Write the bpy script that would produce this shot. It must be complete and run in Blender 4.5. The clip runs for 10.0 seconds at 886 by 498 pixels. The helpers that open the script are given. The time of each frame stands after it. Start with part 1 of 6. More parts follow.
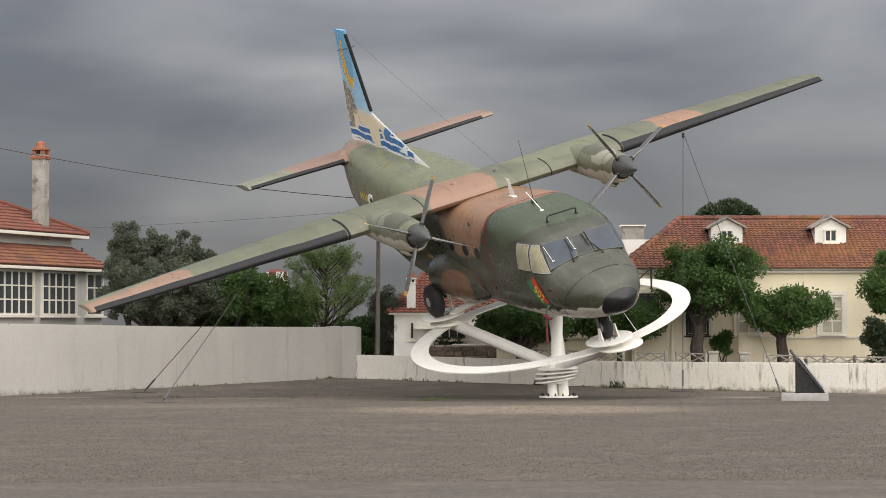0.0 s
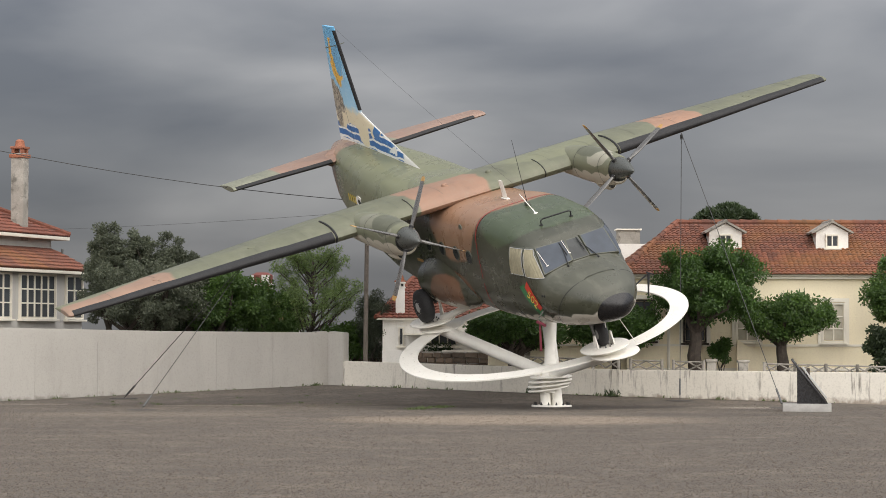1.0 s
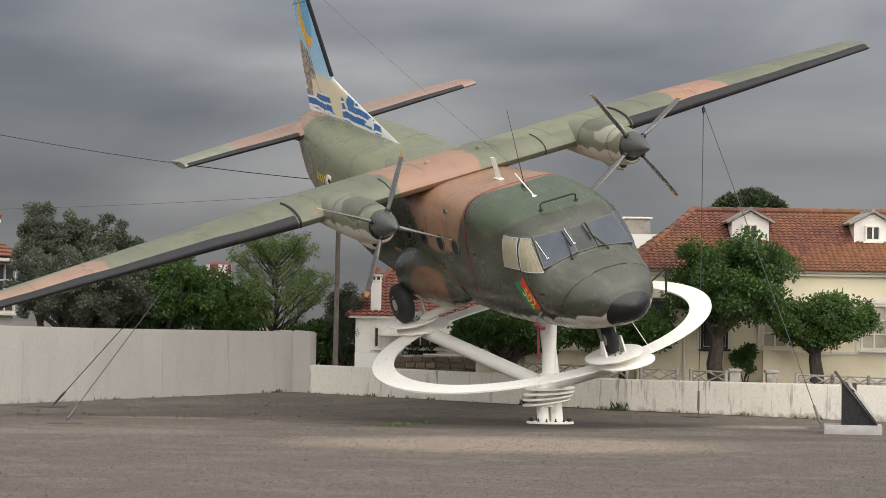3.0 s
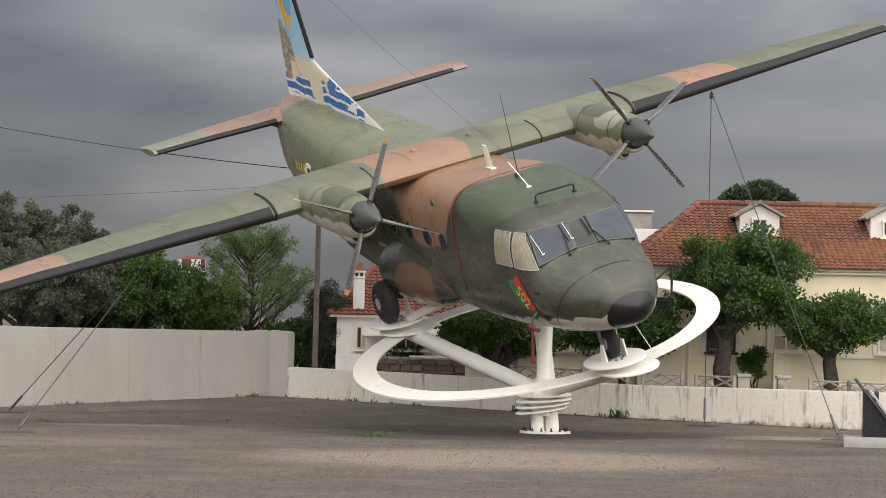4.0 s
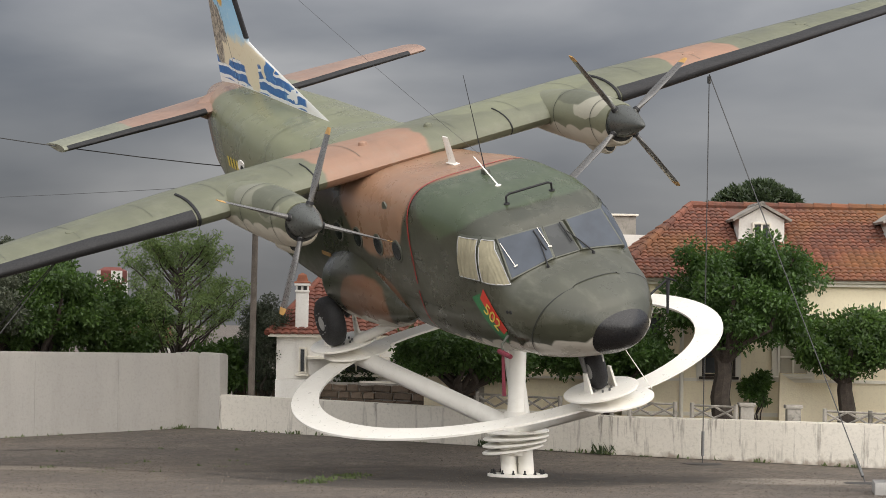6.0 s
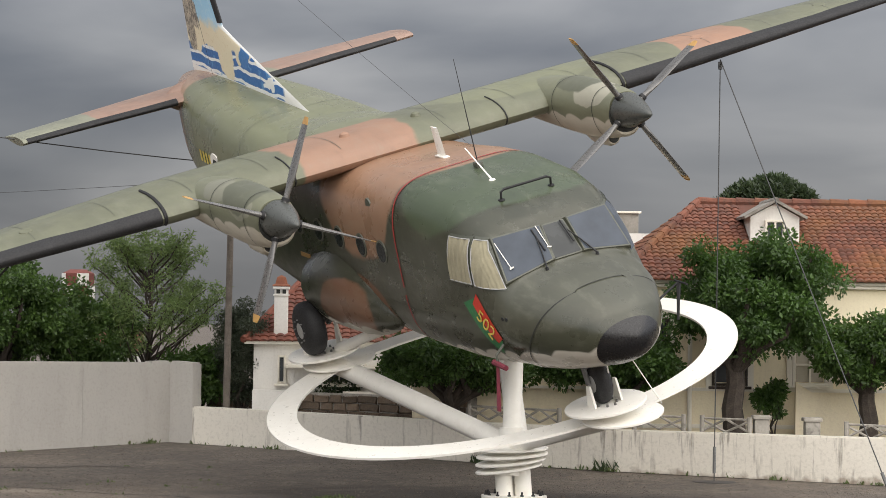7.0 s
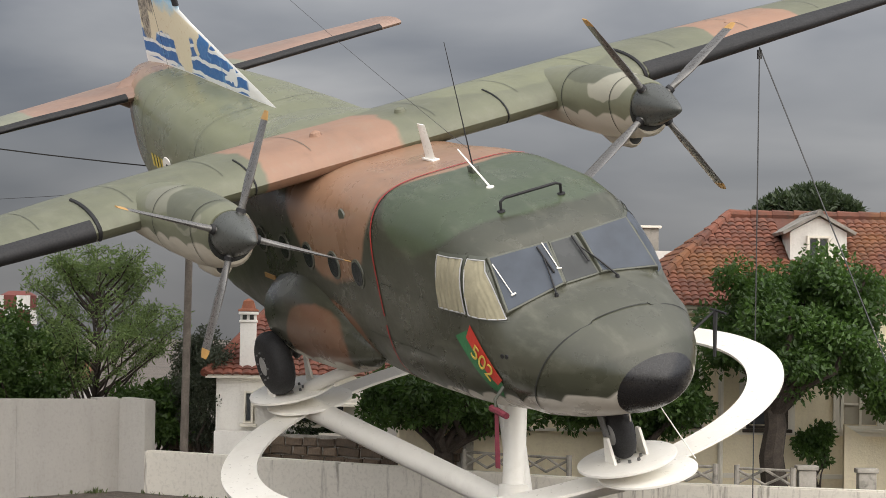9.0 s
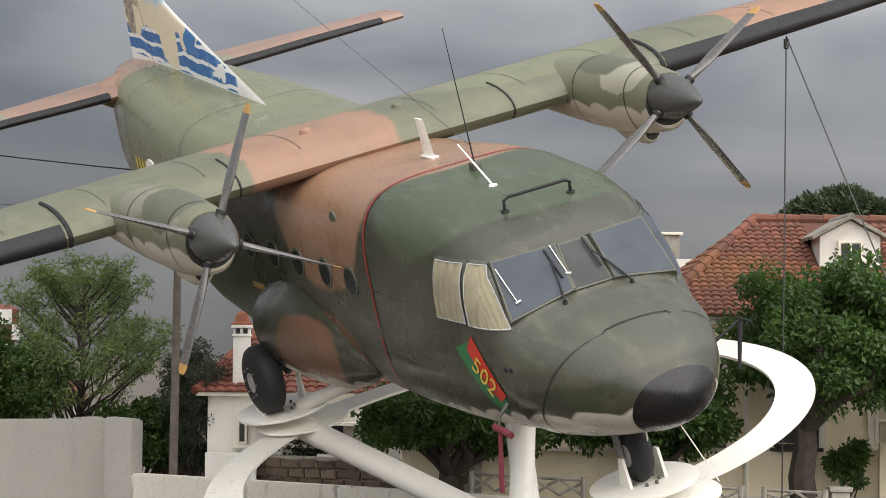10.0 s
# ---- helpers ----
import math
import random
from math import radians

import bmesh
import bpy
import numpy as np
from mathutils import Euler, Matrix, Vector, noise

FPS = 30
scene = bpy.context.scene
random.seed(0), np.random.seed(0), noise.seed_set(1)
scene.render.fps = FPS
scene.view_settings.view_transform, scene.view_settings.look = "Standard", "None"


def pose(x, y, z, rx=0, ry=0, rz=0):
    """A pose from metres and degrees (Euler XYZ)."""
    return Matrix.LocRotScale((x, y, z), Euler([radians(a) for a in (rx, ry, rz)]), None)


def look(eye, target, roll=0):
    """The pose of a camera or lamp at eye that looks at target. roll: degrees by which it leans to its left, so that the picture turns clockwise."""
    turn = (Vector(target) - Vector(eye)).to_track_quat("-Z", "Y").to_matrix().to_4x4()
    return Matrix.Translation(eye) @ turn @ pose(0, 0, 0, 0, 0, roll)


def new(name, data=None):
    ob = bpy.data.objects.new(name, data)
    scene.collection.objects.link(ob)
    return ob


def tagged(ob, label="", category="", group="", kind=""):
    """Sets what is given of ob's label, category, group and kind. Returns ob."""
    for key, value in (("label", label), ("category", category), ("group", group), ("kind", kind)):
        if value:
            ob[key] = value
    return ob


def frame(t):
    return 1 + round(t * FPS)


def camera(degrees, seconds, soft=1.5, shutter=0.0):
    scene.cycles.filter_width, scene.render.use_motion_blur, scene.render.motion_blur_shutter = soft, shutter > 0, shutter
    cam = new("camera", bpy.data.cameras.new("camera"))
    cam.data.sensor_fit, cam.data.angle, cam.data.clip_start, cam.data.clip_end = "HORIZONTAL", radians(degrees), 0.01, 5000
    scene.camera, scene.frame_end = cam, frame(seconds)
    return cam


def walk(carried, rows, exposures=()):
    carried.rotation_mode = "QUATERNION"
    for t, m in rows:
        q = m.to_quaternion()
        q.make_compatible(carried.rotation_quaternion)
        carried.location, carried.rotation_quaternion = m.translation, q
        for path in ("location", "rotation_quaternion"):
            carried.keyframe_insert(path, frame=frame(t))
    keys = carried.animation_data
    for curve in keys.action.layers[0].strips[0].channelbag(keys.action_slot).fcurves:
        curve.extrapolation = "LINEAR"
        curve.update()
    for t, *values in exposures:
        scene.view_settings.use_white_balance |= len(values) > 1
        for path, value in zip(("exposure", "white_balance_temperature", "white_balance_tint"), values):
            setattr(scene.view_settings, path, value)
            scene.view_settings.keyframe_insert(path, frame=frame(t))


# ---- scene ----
cam = camera(17.7, 10.0, soft=0.85)
ROWS = [
    (0.0, -0.508, -20.880, 1.571, -0.400, 1.564, -0.170),
    (0.5, -0.505, -20.946, 1.607, -0.497, 1.590, -0.002),
    (1.0, -0.483, -18.831, 1.628, -0.587, 1.635, 0.131),
    (1.5, -0.408, -16.508, 1.668, -0.620, 1.578, 0.373),
    (2.0, -0.337, -14.201, 1.725, -0.715, 1.476, 0.618),
    (2.5, -0.317, -11.982, 1.788, -0.786, 1.479, 0.722),
    (4.0, -0.128, -5.895, 1.962, -0.988, 1.322, 1.035),
    (4.5, -0.076, -4.022, 2.020, -1.211, 1.344, 1.191),
    (5.0, -0.007, -2.157, 2.087, -1.490, 1.403, 1.168),
    (5.5, 0.064, -0.403, 2.142, -1.605, 1.457, 1.015),
    (7.0, 0.263, 4.867, 2.317, -1.910, 1.418, 0.755),
    (7.5, 0.365, 6.329, 2.372, -1.898, 1.437, 0.787),
    (8.0, 0.459, 7.959, 2.441, -1.886, 1.519, 0.840),
    (8.5, 0.548, 9.518, 2.495, -1.859, 1.619, 0.846),
    (9.0, 0.637, 11.006, 2.542, -1.827, 1.712, 0.868),
    (9.5, 0.776, 12.249, 2.540, -1.660, 1.845, 0.852),
    (10.0, 0.965, 13.524, 2.487, -1.328, 2.072, 0.588),
]
walk(cam, [(t, pose(x, y, z, 90 + pitch, 0, yaw) @ pose(0, 0, 0, 0, 0, roll)) for t, x, y, z, yaw, pitch, roll in ROWS],
     exposures=[(0.0, 0.10), (5.5, 0.09), (7.0, 0.17), (10.0, 0.18)])

# ---- sky and sun: heavy cloud ahead, a brighter sky overhead and behind the camera ----
world = bpy.data.worlds.new("sky")
scene.world = world
world.use_nodes = True
SKY_STRENGTH = 1.0
SUN_FROM = (4.5, -10.8, 8.6)


def build_sky():
    nt = world.node_tree
    nt.nodes.clear()
    nd, ln = nt.nodes.new, nt.links.new
    out, bg = nd("ShaderNodeOutputWorld"), nd("ShaderNodeBackground")
    tc, sep = nd("ShaderNodeTexCoord"), nd("ShaderNodeSeparateXYZ")
    ln(tc.outputs["Generated"], sep.inputs[0])
    # cloud pattern, flattened towards the horizon
    mp = nd("ShaderNodeMapping")
    mp.inputs["Scale"].default_value = (1.0, 1.0, 3.0)
    mp.inputs["Location"].default_value = (3.1, 0.4, 0.7)
    mp.inputs["Rotation"].default_value = (0, radians(-14), 0)
    ln(tc.outputs["Generated"], mp.inputs[0])
    n1 = nd("ShaderNodeTexNoise")
    n1.inputs["Scale"].default_value, n1.inputs["Detail"].default_value, n1.inputs["Roughness"].default_value, n1.inputs["Distortion"].default_value = 7.0, 5.0, 0.42, 0.3
    ln(mp.outputs[0], n1.inputs["Vector"])
    ramp = nd("ShaderNodeValToRGB")
    el = ramp.color_ramp.elements
    el[0].position, el[0].color = 0.30, (0.140, 0.149, 0.173, 1)
    el[1].position, el[1].color = 0.70, (0.43, 0.425, 0.43, 1)
    mid = el.new(0.5)
    mid.color = (0.262, 0.266, 0.282, 1)
    ln(n1.outputs["Fac"], ramp.inputs[0])
    # darker, bluer band low down, brighter higher up
    low = nd("ShaderNodeMapRange")
    low.inputs["From Min"].default_value, low.inputs["From Max"].default_value = -0.01, 0.13
    low.inputs["To Min"].default_value, low.inputs["To Max"].default_value = 0.37, 1.40
    ln(sep.outputs["Z"], low.inputs["Value"])
    mul = nd("ShaderNodeVectorMath")
    mul.operation = "SCALE"
    ln(ramp.outputs[0], mul.inputs[0])
    ln(low.outputs[0], mul.inputs["Scale"])
    # the sky brightens smoothly overhead and behind
    dot = nd("ShaderNodeVectorMath")
    dot.operation = "DOT_PRODUCT"
    dot.inputs[1].default_value = (0.24, -0.80, 0.55)
    ln(tc.outputs["Generated"], dot.inputs[0])
    up = nd("ShaderNodeMapRange")
    up.interpolation_type = "SMOOTHSTEP"
    up.inputs["From Min"].default_value, up.inputs["From Max"].default_value = -0.42, 0.95
    up.inputs["To Min"].default_value, up.inputs["To Max"].default_value = 1.0, 5.4
    ln(dot.outputs["Value"], up.inputs["Value"])
    # the cloud is thinner towards the east
    east = nd("ShaderNodeMapRange")
    east.inputs["From Min"].default_value, east.inputs["From Max"].default_value = -0.16, 0.16
    east.inputs["To Min"].default_value, east.inputs["To Max"].default_value = 0.90, 0.98
    ln(sep.outputs["X"], east.inputs["Value"])
    mule = nd("ShaderNodeVectorMath")
    mule.operation = "SCALE"
    ln(mul.outputs[0], mule.inputs[0])
    ln(east.outputs[0], mule.inputs["Scale"])
    mul2 = nd("ShaderNodeVectorMath")
    mul2.operation = "SCALE"
    ln(mule.outputs[0], mul2.inputs[0])
    ln(up.outputs[0], mul2.inputs["Scale"])
    ns = nd("ShaderNodeTexSky")
    ns.sky_type, ns.sun_disc = "NISHITA", False
    ns.sun_elevation, ns.sun_rotation = radians(36.3), radians(157)
    sc = nd("ShaderNodeVectorMath")
    sc.operation = "SCALE"
    sc.inputs["Scale"].default_value = 0.004
    ln(ns.outputs[0], sc.inputs[0])
    add = nd("ShaderNodeVectorMath")
    ln(mul2.outputs[0], add.inputs[0])
    ln(sc.outputs[0], add.inputs[1])
    ln(add.outputs[0], bg.inputs["Color"])
    bg.inputs["Strength"].default_value = SKY_STRENGTH
    ln(bg.outputs[0], out.inputs[0])


build_sky()
sun_data = bpy.data.lights.new("sun", "SUN")
sun_data.energy, sun_data.angle, sun_data.color = 2.0, radians(100), (1.0, 0.86, 0.66)
sun = new("sun", sun_data)
sun.matrix_world = look(SUN_FROM, (0, 0, 0))


# ---- materials ----
def nodes_of(name):
    m = bpy.data.materials.new(name)
    m.use_nodes = True
    nt = m.node_tree
    return m, nt, nt.nodes["Principled BSDF"]


def rgba(c):
    return (c[0], c[1], c[2], 1.0)


def add_noise(nt, vec, scale, detail=5.0, rough=0.55, dist=0.0):
    n = nt.nodes.new("ShaderNodeTexNoise")
    n.inputs["Scale"].default_value, n.inputs["Detail"].default_value = scale, detail
    n.inputs["Roughness"].default_value, n.inputs["Distortion"].default_value = rough, dist
    if vec is not None:
        nt.links.new(vec, n.inputs["Vector"])
    return n


def add_mix(nt, fac, a, b, blend="MIX"):
    n = nt.nodes.new("ShaderNodeMix")
    n.data_type, n.blend_type = "RGBA", blend
    for sock, v in ((n.inputs[0], fac), (n.inputs[6], a), (n.inputs[7], b)):
        if isinstance(v, (int, float)):
            sock.default_value = v
        elif isinstance(v, tuple):
            sock.default_value = rgba(v)
        else:
            nt.links.new(v, sock)
    return n.outputs[2]


def add_range(nt, v, a, b, c=0.0, d=1.0):
    n = nt.nodes.new("ShaderNodeMapRange")
    for k, x in zip(("From Min", "From Max", "To Min", "To Max"), (a, b, c, d)):
        n.inputs[k].default_value = x
    nt.links.new(v, n.inputs["Value"])
    return n.outputs[0]


def finish(nt, bsdf, col, vec, rough, metal, bump, bump_scale, rough_var=0.1):
    nt.links.new(col, bsdf.inputs["Base Color"])
    bsdf.inputs["Metallic"].default_value = metal
    g = add_noise(nt, vec, bump_scale, 6.0)
    nt.links.new(add_range(nt, g.outputs["Fac"], 0.3, 0.7, max(rough - rough_var, 0.02), min(rough + rough_var, 1)), bsdf.inputs["Roughness"])
    if bump:
        b = nt.nodes.new("ShaderNodeBump")
        b.inputs["Strength"].default_value, b.inputs["Distance"].default_value = bump, 0.01
        nt.links.new(g.outputs["Fac"], b.inputs["Height"])
        nt.links.new(b.outputs[0], bsdf.inputs["Normal"])


def plain(name, color, rough=0.7, metal=0.0, var=0.18, big=1.3, fine=28.0, bump=0.25, tint=None, tint_amount=0.0, per_piece=0.0):
    """A surface with stains at one scale and grain at another."""
    m, nt, bsdf = nodes_of(name)
    vec = nt.nodes.new("ShaderNodeTexCoord").outputs["Object"]
    dark = tuple(c * (1 - var) for c in color)
    light = tuple(min(c * (1 + var), 0.95) for c in color)
    n1, n2 = add_noise(nt, vec, big, 4.0), add_noise(nt, vec, fine, 4.0)
    col = add_mix(nt, add_range(nt, n1.outputs["Fac"], 0.3, 0.7), dark, light)
    col = add_mix(nt, add_range(nt, n2.outputs["Fac"], 0.35, 0.75, 0, 0.55), col, dark)
    if tint:
        n3 = add_noise(nt, vec, big * 1.7, 6.0, 0.6, 0.5)
        col = add_mix(nt, add_range(nt, n3.outputs["Fac"], 0.52, 0.68, 0, tint_amount), col, tint)
    if per_piece:
        oi = nt.nodes.new("ShaderNodeObjectInfo")
        hv = nt.nodes.new("ShaderNodeHueSaturation")
        nt.links.new(add_range(nt, oi.outputs["Random"], 0, 1, 1 - per_piece, 1 + per_piece), hv.inputs["Value"])
        nt.links.new(col, hv.inputs["Color"])
        col = hv.outputs[0]
    finish(nt, bsdf, col, vec, rough, metal, bump, fine)
    return m


def stained(name, color, streak, amount=0.6, rough=0.85, foot=0.0, foot_color=(0.1, 0.09, 0.07), lo=0.52, hi=0.78, freq=1.7, run=0.16):
    """Painted render with rain streaks that run down and blotches."""
    m, nt, bsdf = nodes_of(name)
    tc = nt.nodes.new("ShaderNodeTexCoord")
    vec = tc.outputs["Object"]
    mp = nt.nodes.new("ShaderNodeMapping")
    mp.inputs["Scale"].default_value = (freq, freq, run)
    nt.links.new(vec, mp.inputs[0])
    s = add_noise(nt, mp.outputs[0], 2.3, 7.0, 0.65)
    b = add_noise(nt, vec, 0.8, 6.0, 0.6)
    f = add_noise(nt, vec, 22.0, 5.0)
    col = add_mix(nt, add_range(nt, b.outputs["Fac"], 0.3, 0.7), tuple(c * 0.9 for c in color), color)
    both = nt.nodes.new("ShaderNodeMath")
    both.operation = "MULTIPLY"
    nt.links.new(add_range(nt, s.outputs["Fac"], lo, hi), both.inputs[0])
    nt.links.new(add_range(nt, b.outputs["Fac"], 0.32, 0.62, 0.15, 1.0), both.inputs[1])
    sc = nt.nodes.new("ShaderNodeMath")
    sc.operation = "MULTIPLY"
    sc.inputs[1].default_value = amount
    nt.links.new(both.outputs[0], sc.inputs[0])
    col = add_mix(nt, sc.outputs[0], col, streak)
    if foot:
        sep = nt.nodes.new("ShaderNodeSeparateXYZ")
        nt.links.new(vec, sep.inputs[0])
        wob = nt.nodes.new("ShaderNodeMath")
        wob.operation = "MULTIPLY_ADD"
        wob.inputs[1].default_value = -0.5
        nt.links.new(add_noise(nt, vec, 5.0, 6.0).outputs["Fac"], wob.inputs[0])
        nt.links.new(sep.outputs["Z"], wob.inputs[2])
        col = add_mix(nt, add_range(nt, wob.outputs[0], -0.22, -0.10, foot, 0.0), col, foot_color)
    col = add_mix(nt, add_range(nt, f.outputs["Fac"], 0.5, 0.8, 0, 0.25), col, streak)
    finish(nt, bsdf, col, vec, rough, 0.0, 0.35, 30.0, 0.06)
    return m


GREEN = (0.042, 0.044, 0.028)
OLIVE = (0.165, 0.172, 0.105)
SAGE = (0.127, 0.132, 0.085)
TAN = (0.262, 0.150, 0.092)
CREAM = (0.47, 0.43, 0.34)


def camo(name, base, blobs, rough=0.42, warp=0.35, belly=None):
    """Matt aircraft paint in patches; blobs: centre, radii, colour, in the aircraft's own metres."""
    m, nt, bsdf = nodes_of(name)
    vec = nt.nodes.new("ShaderNodeTexCoord").outputs["Object"]
    w = add_noise(nt, vec, 1.1, 3.0)
    cen = nt.nodes.new("ShaderNodeVectorMath")
    cen.operation = "SUBTRACT"
    cen.inputs[1].default_value = (0.5, 0.5, 0.5)
    nt.links.new(w.outputs["Color"], cen.inputs[0])
    mad = nt.nodes.new("ShaderNodeVectorMath")
    mad.operation = "MULTIPLY_ADD"
    mad.inputs[1].default_value = (warp * 2, warp * 2, warp * 2)
    nt.links.new(cen.outputs[0], mad.inputs[0])
    nt.links.new(vec, mad.inputs[2])
    big, fine = add_noise(nt, vec, 2.0, 7.0, 0.6), add_noise(nt, vec, 40.0, 4.0)
    col = add_mix(nt, add_range(nt, big.outputs["Fac"], 0.3, 0.7), tuple(c * 0.86 for c in base), tuple(c * 1.12 for c in base))
    for (c, r, paint) in blobs:
        a, b = nt.nodes.new("ShaderNodeVectorMath"), nt.nodes.new("ShaderNodeVectorMath")
        a.operation, b.operation = "SUBTRACT", "DIVIDE"
        a.inputs[1].default_value, b.inputs[1].default_value = c, r
        nt.links.new(mad.outputs[0], a.inputs[0])
        nt.links.new(a.outputs[0], b.inputs[0])
        ln = nt.nodes.new("ShaderNodeVectorMath")
        ln.operation = "LENGTH"
        nt.links.new(b.outputs[0], ln.inputs[0])
        p2 = add_mix(nt, add_range(nt, big.outputs["Fac"], 0.3, 0.7), tuple(x * 0.9 for x in paint), tuple(x * 1.08 for x in paint))
        col = add_mix(nt, add_range(nt, ln.outputs["Value"], 0.97, 1.03, 1.0, 0.0), col, p2)
    if belly:
        sep = nt.nodes.new("ShaderNodeSeparateXYZ")
        nt.links.new(vec, sep.inputs[0])
        def calc(op, u, v=0.0, w=0.0):
            n = nt.nodes.new("ShaderNodeMath")
            n.operation = op
            for sock, x in zip(n.inputs, (u, v, w)):
                if isinstance(x, (int, float)):
                    sock.default_value = x
                else:
                    nt.links.new(x, sock)
            return n.outputs[0]

        edge = calc("MAXIMUM", belly[0], calc("MULTIPLY_ADD", sep.outputs["X"], belly[2], belly[3]))
        scallop = calc("ABSOLUTE", calc("SINE", calc("MULTIPLY_ADD", sep.outputs["X"], 6.5, calc("MULTIPLY", add_noise(nt, vec, 1.3, 2.0).outputs["Fac"], 5.0))))
        over = calc("SUBTRACT", calc("MULTIPLY_ADD", scallop, -0.075, sep.outputs["Z"]), edge)
        col = add_mix(nt, add_range(nt, over, -0.012, 0.012, 1.0, 0.0), col, belly[1])
    # chalky wear, streaked fore and aft
    mp = nt.nodes.new("ShaderNodeMapping")
    mp.inputs["Scale"].default_value = (0.7, 2.5, 2.5)
    nt.links.new(vec, mp.inputs[0])
    wear = add_noise(nt, mp.outputs[0], 2.2, 8.0, 0.68)
    col = add_mix(nt, add_range(nt, wear.outputs["Fac"], 0.52, 0.80, 0.0, 0.26), col, (0.26, 0.26, 0.20))
    col = add_mix(nt, add_range(nt, wear.outputs["Fac"], 0.46, 0.25, 0.0, 0.22), col, (0.04, 0.042, 0.03))
    nt.links.new(col, bsdf.inputs["Base Color"])
    nt.links.new(add_range(nt, big.outputs["Fac"], 0.3, 0.7, rough - 0.1, rough + 0.14), bsdf.inputs["Roughness"])
    bp = nt.nodes.new("ShaderNodeBump")
    bp.inputs["Strength"].default_value, bp.inputs["Distance"].default_value = 0.22, 0.03
    nt.links.new(big.outputs["Fac"], bp.inputs["Height"])
    nt.links.new(bp.outputs[0], bsdf.inputs["Normal"])
    return m


def asphalt():
    m, nt, bsdf = nodes_of("asphalt")
    vec = nt.nodes.new("ShaderNodeTexCoord").outputs["Object"]
    big, mid, fine = add_noise(nt, vec, 0.16, 6.0, 0.6), add_noise(nt, vec, 0.9, 8.0, 0.65, 0.4), add_noise(nt, vec, 45.0, 3.0, 0.7)
    col = add_mix(nt, add_range(nt, big.outputs["Fac"], 0.35, 0.65), (0.058, 0.046, 0.036), (0.092, 0.073, 0.056))
    col = add_mix(nt, add_range(nt, mid.outputs["Fac"], 0.50, 0.68, 0, 0.65), col, (0.145, 0.113, 0.084))
    col = add_mix(nt, add_range(nt, mid.outputs["Fac"], 0.45, 0.28, 0, 0.5), col, (0.070, 0.064, 0.058))
    col = add_mix(nt, add_range(nt, fine.outputs["Fac"], 0.52, 0.72, 0, 0.6), col, (0.30, 0.28, 0.25))
    col = add_mix(nt, add_range(nt, fine.outputs["Fac"], 0.48, 0.30, 0, 0.6), col, (0.04, 0.037, 0.034))
    grit = add_noise(nt, vec, 9.0, 6.0, 0.85)
    col = add_mix(nt, add_range(nt, grit.outputs["Fac"], 0.52, 0.68, 0, 0.85), col, (0.22, 0.178, 0.138))
    col = add_mix(nt, add_range(nt, grit.outputs["Fac"], 0.47, 0.34, 0, 0.75), col, (0.030, 0.026, 0.021))
    # broad patches with ragged soft edges: pale dusty stains, and dark ones round the stand that paint damp and the
    # aircraft's soft shadow together
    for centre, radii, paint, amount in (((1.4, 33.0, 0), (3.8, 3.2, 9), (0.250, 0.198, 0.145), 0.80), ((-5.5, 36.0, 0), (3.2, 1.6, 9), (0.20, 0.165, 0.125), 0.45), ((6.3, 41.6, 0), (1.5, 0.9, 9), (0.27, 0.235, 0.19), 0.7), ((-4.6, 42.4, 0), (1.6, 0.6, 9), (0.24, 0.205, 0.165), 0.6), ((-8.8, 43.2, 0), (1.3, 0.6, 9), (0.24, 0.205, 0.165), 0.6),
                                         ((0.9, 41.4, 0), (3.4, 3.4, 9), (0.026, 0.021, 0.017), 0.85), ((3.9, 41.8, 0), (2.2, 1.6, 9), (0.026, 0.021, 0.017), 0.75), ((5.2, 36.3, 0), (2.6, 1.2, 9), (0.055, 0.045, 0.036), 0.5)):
        a, b, ln = (nt.nodes.new("ShaderNodeVectorMath") for _ in range(3))
        a.operation, b.operation, ln.operation = "SUBTRACT", "DIVIDE", "LENGTH"
        a.inputs[1].default_value, b.inputs[1].default_value = centre, radii
        nt.links.new(vec, a.inputs[0])
        nt.links.new(a.outputs[0], b.inputs[0])
        nt.links.new(b.outputs[0], ln.inputs[0])
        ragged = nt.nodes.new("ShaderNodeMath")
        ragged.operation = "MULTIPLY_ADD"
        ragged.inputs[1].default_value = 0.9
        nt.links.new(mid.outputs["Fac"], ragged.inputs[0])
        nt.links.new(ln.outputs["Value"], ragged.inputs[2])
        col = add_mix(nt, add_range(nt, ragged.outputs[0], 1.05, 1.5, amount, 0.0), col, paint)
    nt.links.new(col, bsdf.inputs["Base Color"])
    nt.links.new(add_range(nt, mid.outputs["Fac"], 0.3, 0.7, 0.92, 0.72), bsdf.inputs["Roughness"])
    b = nt.nodes.new("ShaderNodeBump")
    b.inputs["Strength"].default_value, b.inputs["Distance"].default_value = 0.5, 0.012
    nt.links.new(fine.outputs["Fac"], b.inputs["Height"])
    nt.links.new(b.outputs[0], bsdf.inputs["Normal"])
    return m


